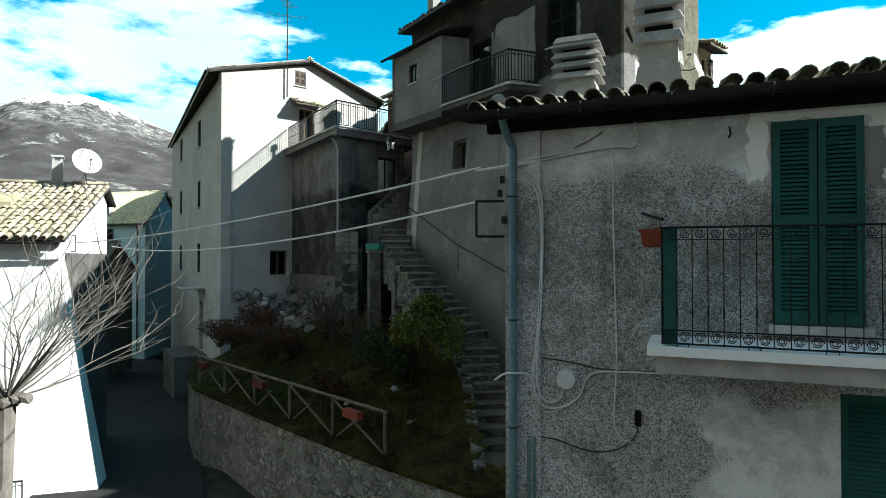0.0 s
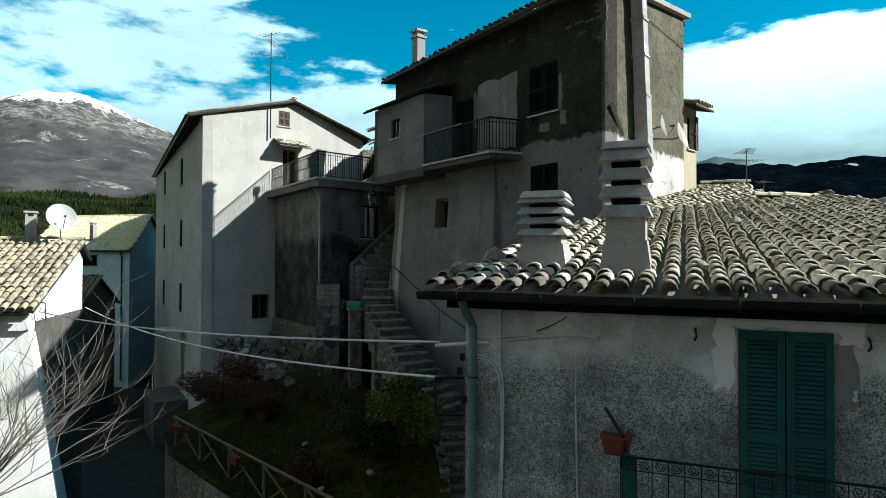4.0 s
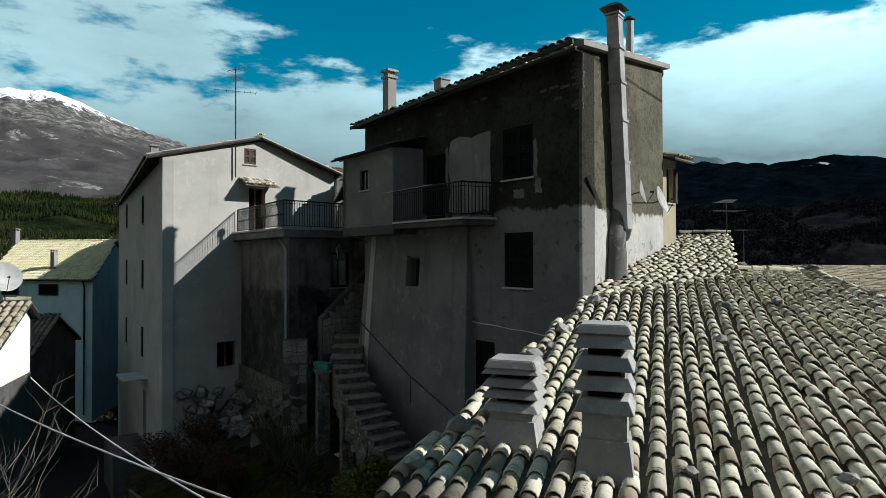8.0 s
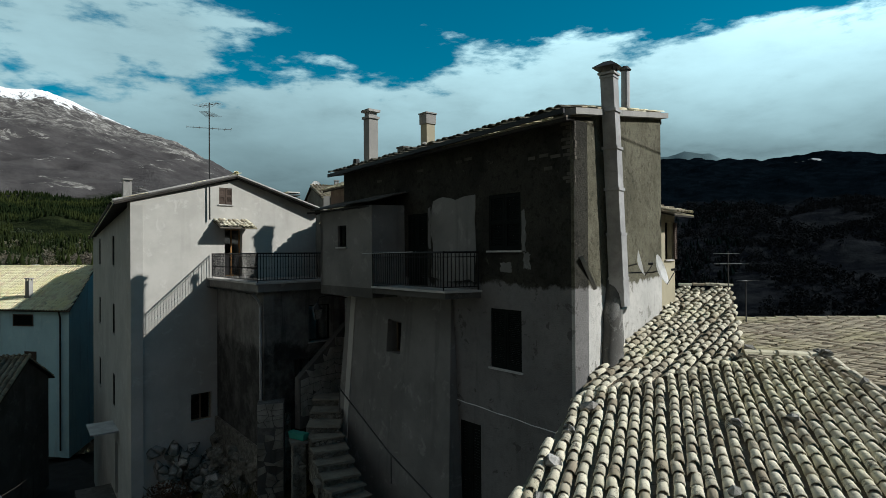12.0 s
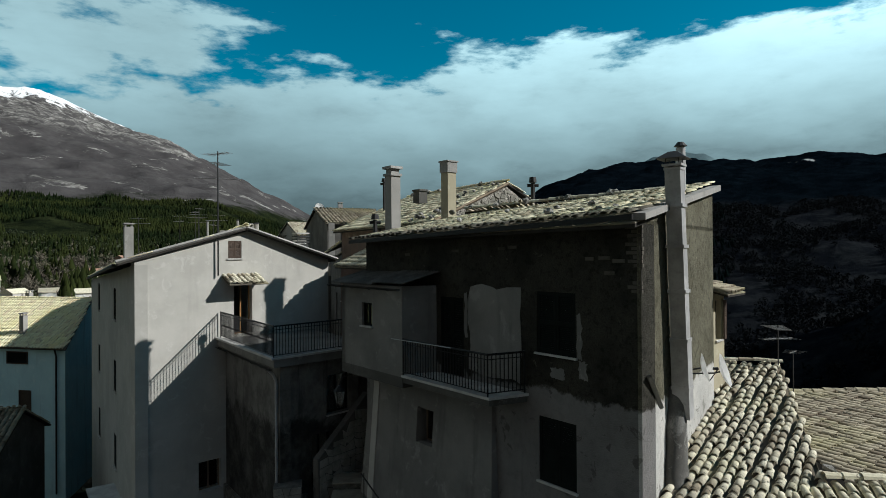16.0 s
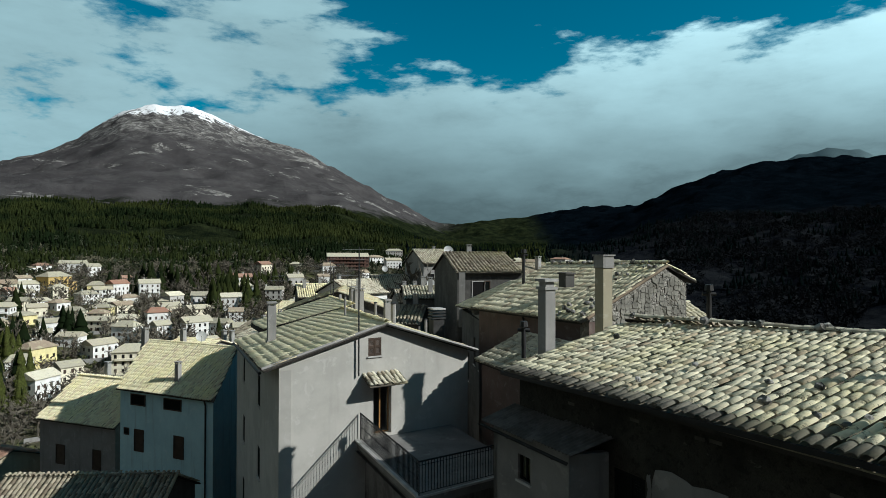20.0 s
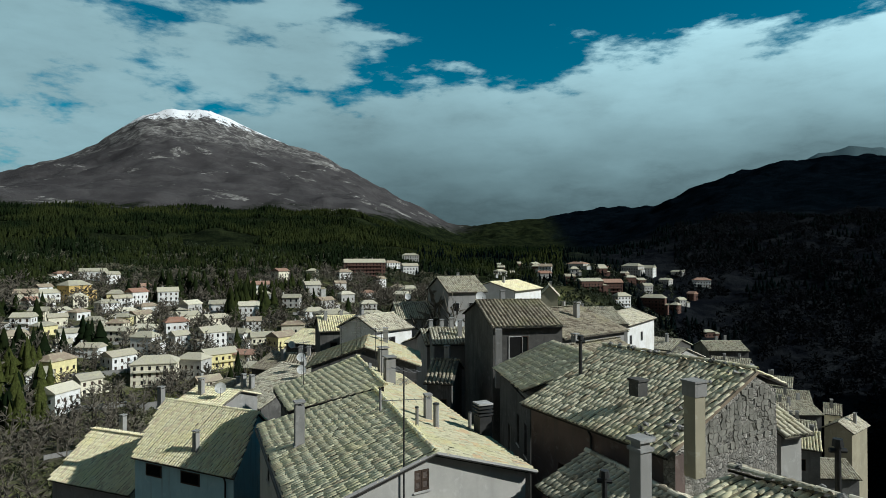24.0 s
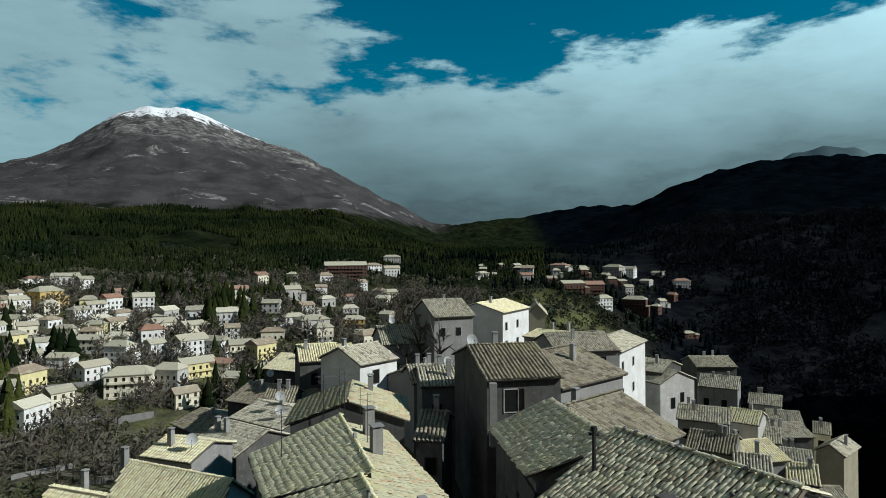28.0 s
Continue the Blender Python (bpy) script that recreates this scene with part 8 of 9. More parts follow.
tube(bm, [(0.6, 29.68, 14.14), (4.78, 33.7, 16.36)], 0.07, 4)
part("verge", bm, M["wood"], red_house, "worn wooden verge board")
yc = thing("chimney", (1.45, 29.5, 13.9), "tall slim yellowish plastered chimney", "chimney")
bm = bmesh.new()
brick(bm, (1.45, 29.5, 15.2), (0.46, 0.46, 3.0), RB.yaw)
part("shaft", bm, M["cream"], yc)
bm = bmesh.new()
brick(bm, (1.45, 29.5, 16.55), (0.54, 0.54, 0.46), RB.yaw)
brick(bm, (1.45, 29.5, 16.80), (0.62, 0.62, 0.06), RB.yaw)
part("crown", bm, M["pale"], yc)
annexe = gable_house("lean_house", "narrow white house behind the stone gable", (6.2, 35.4), (7.2, 36.0), 3.0, 4, 13.7, 0.7, M["white"], M["tile"], seed=77, coarse=False, group="houses of the village")
wc = thing("chimney", (-0.8, 25.6, 13.6), "tall slim pale chimney at the tower eave", "chimney")
bm = bmesh.new()
brick(bm, (-0.85, 25.6, 14.4), (0.40, 0.40, 2.6), T.yaw)
part("shaft", bm, M["pale"], wc)
bm = bmesh.new()
for z, w in ((15.72, 0.50), (15.98, 0.54)):
    brick(bm, (-0.85, 25.6, z), (w, w, 0.09), T.yaw)
brick(bm, (-0.85, 25.6, 15.84), (0.34, 0.34, 0.2), T.yaw)
part("cap", bm, M["cement"], wc)
for x, y, z, h in ((4.6, 27.0, 14.0, 1.6), (-1.66, 37.9, 15.3, 1.6), (-1.6, 27.5, 13.4, 0.8)):
    sp = thing("stove_pipe", (x, y, z), "thin dark stove pipe with a cowl", "stove pipe", "stove pipes")
    bm = bmesh.new()
    rod(bm, (x, y, z - 0.3), (x, y, z + h), 0.085, None, 8)
    part("pipe", bm, M["gutter"], sp)
    bm = bmesh.new()
    rod(bm, (x, y, z + h + 0.02), (x, y, z + h + 0.22), 0.16, 0.13, 8)
    rod(bm, (x - .22, y, z + h - 0.1), (x + .22, y, z + h - 0.1), 0.07, None, 6)
    part("cowl", bm, M["gutter"], sp)
stub = thing("chimney", (0.3, 33.55, 15.4), "low dark chimney stub on the red house roof", "chimney")
bm = bmesh.new()
brick(bm, (0.3, 33.55, 15.65), (0.5, 0.5, 0.6), RB.yaw)
part("shaft", bm, M["dark_plaster"], stub)
bm = bmesh.new()
brick(bm, (0.3, 33.55, 15.98), (0.62, 0.56, 0.08), RB.yaw)
part("cap", bm, M["dark_plaster"], stub)
for x, y, z, h, r in ((-8.64, 33.53, 13.9, 0.6, 0.07), (-8.02, 34.64, 13.45, 0.95, 0.13), (-10.95, 36.14, 14.15, 0.45, 0.06), (-6.9, 37.6, 12.6, 0.7, 0.08)):
    vp = thing("vent_pipe", (x, y, z), "short grey vent pipe on the white house roof", "vent pipe", "vent pipes")
    bm = bmesh.new()
    rod(bm, (x, y, z - 0.9), (x, y, z + h), r, None, 8)
    part("pipe", bm, M["pale"], vp)
    bm = bmesh.new()
    rod(bm, (x, y, z + h + 0.01), (x, y, z + h + 0.06), r * 1.35, r * 0.9, 8)
    part("cap", bm, M["gutter"], vp)
rng = random.Random(41)
for i in range(26):
    k, q = rng.random(), rng.random() ** 0.6
    p = Vector((0.62, 29.7, 14.2)).lerp(Vector((4.75, 33.75, 16.42)), k)
    p += Vector((-5.05, 6.97, -0.12)) * (0.02 + 0.22 * rng.random() * (0.3 + q))
    loose_stone((p.x, p.y, p.z + 0.14), rng.uniform(0.07, 0.15), red_house, rng.randrange(9999))
# small house between tower and red house
gable_house("low_house", "low red-washed annex with tile roof", (-3.4, 31.5), (-0.4, 26.6), 4.0, 3, 12.4, 0.9, M["red"], M["tile"], seed=73, coarse=False, pitch=0.24, row=0.36, over=0.25, group="houses of the village")


# ---- village houses beyond ----
def rows_of(width, floors, kind="open", step=2.4, w=0.8, h=1.2, side="f", start=0.9):
    return tuple((s, s + w, z, z + h, kind, side) for z in floors for s in np.arange(start, width - w - 0.3, step))


VILLAGE = (
    # front left, front right, depth, foot, eave, rise, wall, tile, across, windows
    ("grey_house", "grey house with dark gable and shuttered white window", (-7.2, 55.0), (-1.9, 56.8), 11.0, 2, 15.5, 1.5, "dark_plaster", "tile_brown", False, ((1.3, 2.3, 13.0, 14.6, "open"), (2.35, 2.75, 13.0, 14.6, "dark"))),
    ("brown_roof_house", "house with broad brown tile roof", (-1.8, 58.2), (3.8, 64.6), 10.0, 2, 14.3, 1.7, "pale", "tile_brown", False, ()),
    ("long_house", "long low house with sagging tile roof", (0.6, 47.6), (5.6, 53.4), 9.0, 1, 12.6, 1.9, "pale", "tile_brown", False, ()),
    ("white_cottage", "white-walled house with small dark window", (-23.0, 78.0), (-19.8, 83.0), 7.0, 1, 12.0, 1.5, "town_white", "tile", False, ((2.0, 3.0, 9.4, 11.0, "open"),)),
    ("dark_house", "dark shaded house with tile roof", (-32.4, 84.0), (-28.0, 86.2), 7.0, 0, 11.1, 1.5, "dark_plaster", "tile_gold_light", False, ((1.4, 2.2, 8.0, 9.4, "dark"),)),
    ("tile_roof_house", "house with wide lichen tile roof", (-24.6, 95.8), (-17.2, 99.0), 9.0, 2, 11.6, 2.0, "pale", "tile", False, rows_of(7.4, (8.8,))),
    ("tall_house", "tall dark-gabled house on the crest", (-17.0, 95.0), (-11.8, 98.0), 9.0, 3, 15.7, 2.0, "pale", "tile", False, rows_of(6.0, (12.8,))),
    ("flat_house", "plain grey and white house on the crest", (-7.8, 106.0), (-3.7, 116.0), 9.0, 3, 15.3, 1.3, "town_white", "tile_gold_light", False, rows_of(10.0, (12.4, 9.5), step=4.5)),
    ("gabled_house", "small cream gabled house on the crest", (-3.6, 124.0), (-0.6, 124.0), 8.0, 2, 13.6, 1.6, "cream", "tile", True, ()),
    ("flat_roof_house", "low house with pale terrace roof", (-4.5, 106.5), (2.4, 102.0), 8.0, 2, 11.6, 0.7, "pale", "tile_gold_light", False, ()),
    ("cream_row", "cream house row with tile roofs", (-0.3, 91.5), (8.0, 94.0), 10.0, 0, 11.7, 1.7, "pale", "tile", False, ((5.5, 6.8, 8.8, 10.8, "dark"), (2.0, 3.0, 9.2, 10.6, "dark"))),
    ("white_row", "sunlit white house at the edge of the spur", (8.1, 94.2), (13.6, 105.6), 7.0, -6, 11.4, 1.2, "town_white", "tile", False, rows_of(12.0, (8.6, 5.0), step=5.0)),
    ("stone_house", "tall plain house with lit gable over the gorge", (16.3, 108.0), (22.6, 112.8), 8.0, -14, 4.4, 1.5, "town_grey", "tile", True, ((2.4, 3.3, 0.2, 1.8, "dark"), (4.6, 5.4, 1.0, 2.4, "dark"))),
    ("side_house", "low house beside the tall plain house", (12.6, 113.0), (17.0, 110.0), 8.0, -10, 5.8, 1.2, "dark_plaster", "tile", False, ((1.6, 2.4, 3.0, 4.4, "dark"),)),
    ("gorge_house", "grey house over the gorge", (27.6, 128.5), (33.6, 126.0), 8.0, -22, 0.0, 1.4, "pale", "tile", False, rows_of(6.0, (-3.5,), step=3.0, kind="dark")),
    ("edge_house", "house on the spur's edge", (30.5, 140.0), (38.5, 141.0), 8.0, -18, 1.4, 1.4, "dark_plaster", "tile", False, ()),
    ("lower_house", "plain tall house low on the gorge side", (34.0, 111.5), (40.2, 112.5), 7.0, -26, -4.2, 1.2, "dark_plaster", "tile", False, rows_of(6.0, (-7.6, -11.0), step=3.0, kind="dark")),
    ("lower_house", "small tiled house low on the gorge side", (27.4, 104.5), (31.6, 103.0), 7.0, -22, -2.6, 1.2, "pale", "tile", False, ()),
    ("lower_house", "cream house at the gorge's brink", (40.6, 112.5), (43.4, 110.0), 7.0, -28, -6.2, 1.2, "cream", "tile", True, ()),
    ("lower_house", "tiled shed among the lower houses", (22.5, 98.0), (28.0, 96.5), 6.0, -22, -3.4, 1.1, "pale", "tile_gold_light", False, ()),
    ("lower_house", "broad roof among the lower houses", (31.0, 96.0), (38.0, 96.5), 7.0, -28, -8.6, 1.3, "grey", "tile", False, ()),
    ("lower_house", "tiled house on the gorge side", (20.0, 84.0), (25.6, 86.0), 7.0, -18, 0.6, 1.3, "pale", "tile_gold_light", False, ()),
    ("lane_house", "old house with lichen roof above the valley", (-43.4, 98.0), (-36.8, 96.0), 8.0, -6, 7.4, 1.6, "dark_plaster", "tile_gold_light", False, ((2.0, 2.9, 4.2, 5.8, "dark"),)),
    ("lane_house", "old dark house with broken roof", (-42.0, 84.0), (-31.0, 80.4), 8.0, -6, 6.0, 1.5, "dark_plaster", "tile_brown", False, rows_of(11.0, (3.0,), kind="dark", step=3.6)),
    ("lane_house", "low house with ribbed roof", (-35.2, 72.0), (-28.2, 68.4), 7.0, -5, 7.3, 1.0, "dark_plaster", "tile", False, ()),
    ("lane_house", "dark roofed shed above the valley", (-52.0, 88.0), (-41.0, 80.5), 8.0, -12, 1.6, 1.2, "dark_plaster", "tile_brown", False, ()),
    ("lane_house", "narrow house in the lane", (-15.8, 78.0), (-12.8, 82.0), 7.0, 2, 9.8, 1.2, "pale", "tile", False, ((1.0, 1.8, 9.0, 10.6, "dark"),)),
    ("lane_house", "narrow grey house by the lane", (-13.8, 66.0), (-10.2, 67.0), 8.0, 2, 12.4, 1.0, "grey", "tile", False, ((1.0, 1.8, 9.0, 10.6, "dark"),)),
    ("lane_house", "low house with lichen roof against the white house", (-21.3, 53.4), (-13.3, 55.3), 6.6, 0, 12.3, 1.45, "dark_plaster", "tile_moss_dim", True, ()),
    ("lane_house", "small tiled roof behind the blue house", (-36.2, 58.6), (-31.4, 57.6), 5.0, -6, 7.7, 0.8, "pale", "tile_gold_light", False, ()),
    ("lane_house", "house with brown roof behind the blue house", (-36.5, 66.5), (-30.5, 63.5), 7.0, -6, 6.2, 1.4, "dark_plaster", "tile", False, ()),
    ("lower_house", "low tiled house below the long roof", (15.9, 96.0), (21.8, 94.0), 6.0, -8.6, 2.4, 1.1, "pale", "tile", False, rows_of(6.2, (-0.2,), kind="dark", step=2.6, start=0.7)),
    ("lower_house", "small tiled house stepping down to the gorge", (24.8, 104.0), (28.3, 102.0), 6.0, -10.8, 0.2, 1.1, "town_grey", "tile_gold_light", False, rows_of(4.0, (-2.4,), kind="dark", step=2.6, start=0.7)),
    ("lower_house", "plain tiled house under the stone gable", (13.4, 82.0), (17.8, 80.0), 6.0, -8.1, 2.9, 1.1, "pale", "tile_brown", False, rows_of(4.8, (0.3,), kind="dark", step=2.6, start=0.7)),
    ("lower_house", "far tiled house at the gorge rim", (36.2, 128.0), (40.9, 126.0), 6.0, -13.8, -2.8, 1.1, "town_grey", "tile", False, rows_of(5.1, (-5.4,), kind="dark", step=2.6, start=0.7)),
    ("lower_house", "little gorge house with pale wall", (35.9, 118.0), (40.6, 117.0), 6.0, -14.4, -3.4, 1.1, "town_cream", "tile", False, rows_of(4.8, (-6,), kind="dark", step=2.6, start=0.7)),
    ("lower_house", "shed roof close under the red house", (16.5, 76.0), (19.6, 75.0), 6.0, -8.7, 2.3, 1.1, "grey", "tile", False, rows_of(3.3, (-0.3,), kind="dark", step=2.6, start=0.7)),
    ("lower_house", "tiled house among the lower roofs", (27.5, 92.0), (30.6, 91.0), 6.0, -12.9, -1.9, 1.1, "pale", "tile", False, rows_of(3.3, (-4.5,), kind="dark", step=2.6, start=0.7)),
    ("lower_house", "cream house at the last edge", (45.9, 125.0), (48.2, 124.0), 6.0, -18, -7, 1.1, "town_cream", "tile", False, rows_of(2.5, (-9.6,), kind="dark", step=2.6, start=0.7)),
    ("lower_house", "low roof over the gorge path", (24.8, 84.0), (27.6, 83.0), 6.0, -12.1, -1.1, 1.1, "grey", "tile_gold_light", False, rows_of(3.0, (-3.7,), kind="dark", step=2.6, start=0.7)),
    ("lower_house", "roof between the lane houses", (-15.5, 71.0), (-12.0, 72.4), 6.0, 0.6, 11.6, 1.1, "pale", "tile", False, rows_of(3.8, (9,), kind="dark", step=2.6, start=0.7)),
    ("lower_house", "dark low roof in the lane", (-12.3, 54.5), (-10.4, 54.5), 6.0, 0.2, 11.2, 1.1, "dark_plaster", "tile_brown", False, rows_of(1.9, (8.6,), kind="dark", step=2.6, start=0.7)),
    ("lower_house", "broad house above the valley road", (-40.4, 112.0), (-34.4, 116.0), 6.0, -4, 7, 1.1, "pale", "tile_gold_light", False, rows_of(7.2, (4.4,), kind="dark", step=2.6, start=0.7)),
    ("lower_house", "small shaded house on the valley side", (-34.0, 76.5), (-30.8, 77.0), 6.0, -3.4, 7.6, 1.1, "dark_plaster", "tile_brown", False, rows_of(3.2, (5,), kind="dark", step=2.6, start=0.7)),
)
CHIM = random.Random(31)
for i, (name, label, a, b, depth, z0, ze, rise, wall, tile, across, wins) in enumerate(VILLAGE):
    a_, b_ = Vector(a), Vector(b)
    d = (b_ - a_).normalized()
    bk = Vector((-d.y, d.x))
    stacks = []
    for k in range(CHIM.choice((1, 1, 2))):
        p = a_ + (b_ - a_) * CHIM.uniform(0.15, 0.85) + bk * depth * CHIM.uniform(0.2, 0.8)
        stacks.append((p.x, p.y, ze + rise * 0.5, 1.6))
    gable_house(name, label, a, b, depth, z0, ze, rise, M[wall], M[tile], across, wins, seed=100 + 3 * i, chimneys=stacks)

# roof across the lane with the white window, between red house and grey house
lane_roof = thing("lane_house", (-3, 47, 2), "old house with mottled roof along the lane", "house", "houses of the village")
LR = Face((-6.4, 51.2), (-4.1, 41.7))
wall_panel("wall", LR.a, LR.b, 2, 12.7, M["dark_plaster"], lane_roof, [(3.0, 4.0, 8.0, 10.0), (6.0, 6.8, 9.6, 11.4), (8.2, 9.0, 9.6, 11.4)], 0.4)
for h in ((3.0, 4.0, 8.0, 10.0), (6.0, 6.8, 9.6, 11.4), (8.2, 9.0, 9.6, 11.4)):
    window(LR, *h, lane_roof, M["dark_paint"], 0.15, True)
bm = bmesh.new()
prism(bm, [(-6.2, 51.0), (-4.0, 41.9), (-0.9, 42.0), (-3.1, 52.4)], [2] * 4, [12.4, 13.1, 14.9, 14.0])
part("wall", bm, M["grey"], lane_roof)
roof("roof", [(-6.9, 51.6, 12.9), (-4.5, 41.4, 13.6), (-0.2, 40.9, 15.5), (-3.1, 52.7, 14.63)], M["tile_pale"], lane_roof, 0.26, 0.46, False, 0, (0, 0), 81, 1.8, round_by=0.68)
bm = bmesh.new()
brick(bm, (-6.7, 53.9, 13.2), (0.5, 0.5, 4.4), 10)
part("chimney", bm, M["pale"], lane_roof, "pale square chimney column")
for i, (x, y, z) in enumerate(((-8.9, 62.0, 17.2), (-12.2, 72.0, 13.6), (-30.0, 72.0, 9.6), (-32.1, 58.8, 9.0), (-24.0, 99.0, 14.6), (-29.2, 70.2, 8.6), (-39.0, 90.0, 8.2))):
    satellite_dish((x, y, z), (0.5, -0.8, 0.35), 0.5, "white satellite dish on a village roof", (x - 0.1, y + 0.2, z - 0.8))


# ---- far town on the opposite slope ----
def town_house(x, y, w, h, color, seed):
    """A far house: plastered body, hipped roof, windows in rows, a balcony or two."""
    rng = random.Random(seed)
    z = float(land(x, y))
    wall = {"w": "town_white", "c": "town_cream", "y": "town_yellow", "o": "town_ochre", "t": "town_grey", "r": "town_white", "b": "brown"}[color]
    label = {"w": "white town house on the far slope", "c": "cream town house on the far slope", "y": "yellow town house on the far slope", "o": "ochre apartment house on the far slope",
             "t": "grey town house on the far slope", "r": "white town house with red roof on the far slope", "b": "brown apartment block on the far slope"}[color]
    t = thing("town_house", (x, y, z), label, "house", "houses of the far town")
    look_at = Vector((-5 - x, 12 - y)).normalized()
    turn = rng.choice((-0.5, -0.1, 0.2, 0.35, 0.5, 0.7)) + rng.uniform(-0.12, 0.12)
    n = Vector((look_at.x * math.cos(turn) - look_at.y * math.sin(turn), look_at.x * math.sin(turn) + look_at.y * math.cos(turn)))
    d = Vector((-n.y, n.x))
    w, h = max(w, 6.0), max(h, 5.0)
    dep = min(max(7.0, w * 0.7), 12.0)
    a, b = Vector((x, y)) - d * w / 2, Vector((x, y)) + d * w / 2
    bk = -n
    c2, d2 = b + bk * dep, a + bk * dep
    bm = bmesh.new()
    body = h * 0.84
    prism(bm, [a, b, c2, d2], [z - 4] * 4, [z + body] * 4)
    part("wall", bm, M[wall], t)
    bm = bmesh.new()
    o = 0.5
    ea, eb, ec, ed = a - d * o + n * o, b + d * o + n * o, c2 + d * o - n * o, d2 - d * o - n * o
    hip = dep * 0.3 if rng.random() < 0.4 else -o
    r0, r1 = a.lerp(d2, 0.5) + d * hip, b.lerp(c2, 0.5) - d * hip
    vs = [bm.verts.new((p.x, p.y, z + body)) for p in (ea, eb, ec, ed)] + [bm.verts.new((p.x, p.y, z + h + 0.9)) for p in (r0, r1)]
    lo = [bm.verts.new((p.x, p.y, z + body - 0.25)) for p in (ea, eb, ec, ed)]
    for f in ((0, 1, 5, 4), (2, 3, 4, 5)):
        bm.faces.new([vs[i] for i in f])
    bm.faces.new((vs[1], vs[2], vs[5]))
    bm.faces.new((vs[3], vs[0], vs[4]))
    for i in range(4):
        j = (i + 1) % 4
        bm.faces.new((lo[i], lo[j], vs[j], vs[i]))
    bm.faces.new(lo[::-1])
    bmesh.ops.recalc_face_normals(bm, faces=bm.faces)
    part("roof", bm, M["tile_red"] if color == "r" or rng.random() < 0.10 else M["town_roof"] if rng.random() < 0.8 else M["tile"], t)
    face = Face(a, b) if (b - a).normalized().x > 0 or True else None
    if face.n.dot(n) < 0:
        face = Face(b, a)
    if rng.random() < 0.5:
        bm = bmesh.new()
        q = r0.lerp(r1, rng.random())
        brick(bm, (q.x, q.y, z + h + 1.0), (0.7, 0.7, 1.6), rng.uniform(0, 90))
        part("chimney", bm, M["town_grey"], t)
    if rng.random() < 0.45:
        bm = bmesh.new()
        side = rng.choice((-1, 1))
        p0 = (a if side < 0 else b) + n * 0.8
        p1 = p0 + d * side * rng.uniform(2.5, 4.5)
        low = body * rng.uniform(0.4, 0.7)
        q0, q1 = p0 - n * dep * 0.7, p1 - n * dep * 0.7
        ring = [p0, p1, q1, q0]
        prism(bm, ring if side > 0 else ring[::-1], [z - 4] * 4, [z + low] * 4)
        wing = part("wing", bm, M[wall], t, "lower side wing")
        bm = bmesh.new()
        out = [p0 + n * 0.3, p1 + n * 0.3 + d * side * 0.3, q1 + d * side * 0.3, q0]
        tops = [z + low + 0.12, z + low + 0.12, z + low + 1.0, z + low + 1.0]
        if side < 0:
            out, tops = out[::-1], tops[::-1]
        prism(bm, out, [v - 0.18 for v in tops], tops)
        part("wing_roof", bm, M["tile_brown"], wing)
    floors = max(1, int(body / 2.9))
    cols = max(2, int(w / 2.7))
    for f in range(floors):
        zf = z + 0.9 + f * 2.9
        for c in range(cols):
            s = (c + 0.5) * w / cols
            bm = bmesh.new()
            slab_on(bm, face, s - 0.5, s + 0.5, zf, min(zf + 1.5, z + body - 0.3), -0.1, 0.06)
            part("window", bm, M["void"] if rng.random() < 0.6 else M["brown_paint"], t)
        for edge in (Face(b, c2), Face(d2, a)):
            for c in (0.3, 0.7):
                bm = bmesh.new()
                slab_on(bm, edge, dep * c - 0.45, dep * c + 0.45, zf, min(zf + 1.4, z + body - 0.3), -0.1, 0.05)
                part("window", bm, M["void"] if rng.random() < 0.6 else M["brown_paint"], t)
        if color in "boy" or rng.random() < 0.25:
            bm = bmesh.new()
            slab_on(bm, face, w * 0.08, w * 0.92, zf - 0.9, zf - 0.05, 0.0, 1.1)
            part("balcony", bm, M[wall], t)


TOWN = (
    (-313, 340, 8, 6, 'w'),
    (-287, 338, 15, 13, 'o'),
    (-300, 384, 9, 8, 'w'),
    (-316, 382, 16, 8, 'w'),
    (-332, 376, 10, 5, 'w'),
    (-267, 343, 9, 9, 'y'),
    (-258, 339, 10, 7, 'w'),
    (-279, 305, 8, 8, 'w'),
    (-286, 303, 5, 7, 'w'),
    (-263, 299, 9, 5, 'w'),
    (-252, 300, 9, 5, 'w'),
    (-236, 286, 10, 6, 'c'),
    (-230, 299, 10, 6, 'y'),
    (-212, 273, 13, 7, 'c'),
    (-241, 359, 12, 11, 'w'),
    (-215, 335, 7, 6, 'w'),
    (-211, 341, 11, 9, 't'),
    (-178, 312, 13, 7, 'c'),
    (-191, 293, 11, 9, 'r'),
)
TOWN += (
    (-163, 284, 14, 11, 'w'),
    (-156, 288, 9, 9, 'w'),
    (-190, 263, 11, 10, 'w'),
    (-207, 249, 10, 6, 'w'),
    (-195, 223, 12, 10, 'y'),
    (-222, 253, 6, 4, 'w'),
    (-182, 242, 12, 8, 'w'),
    (-160, 230, 17, 11, 'c'),
    (-147, 261, 15, 8, 'y'),
    (-140, 265, 8, 7, 'c'),
    (-171, 198, 11, 9, 'w'),
    (-143, 292, 11, 8, 'c'),
    (-128, 288, 12, 9, 'y'),
    (-137, 315, 12, 6, 'c'),
    (-135, 343, 12, 7, 'w'),
    (-120, 335, 17, 10, 't'),
    (-105, 356, 14, 7, 'o'),
    (-139, 374, 10, 7, 't'),
    (-125, 423, 11, 6, 't'),
)
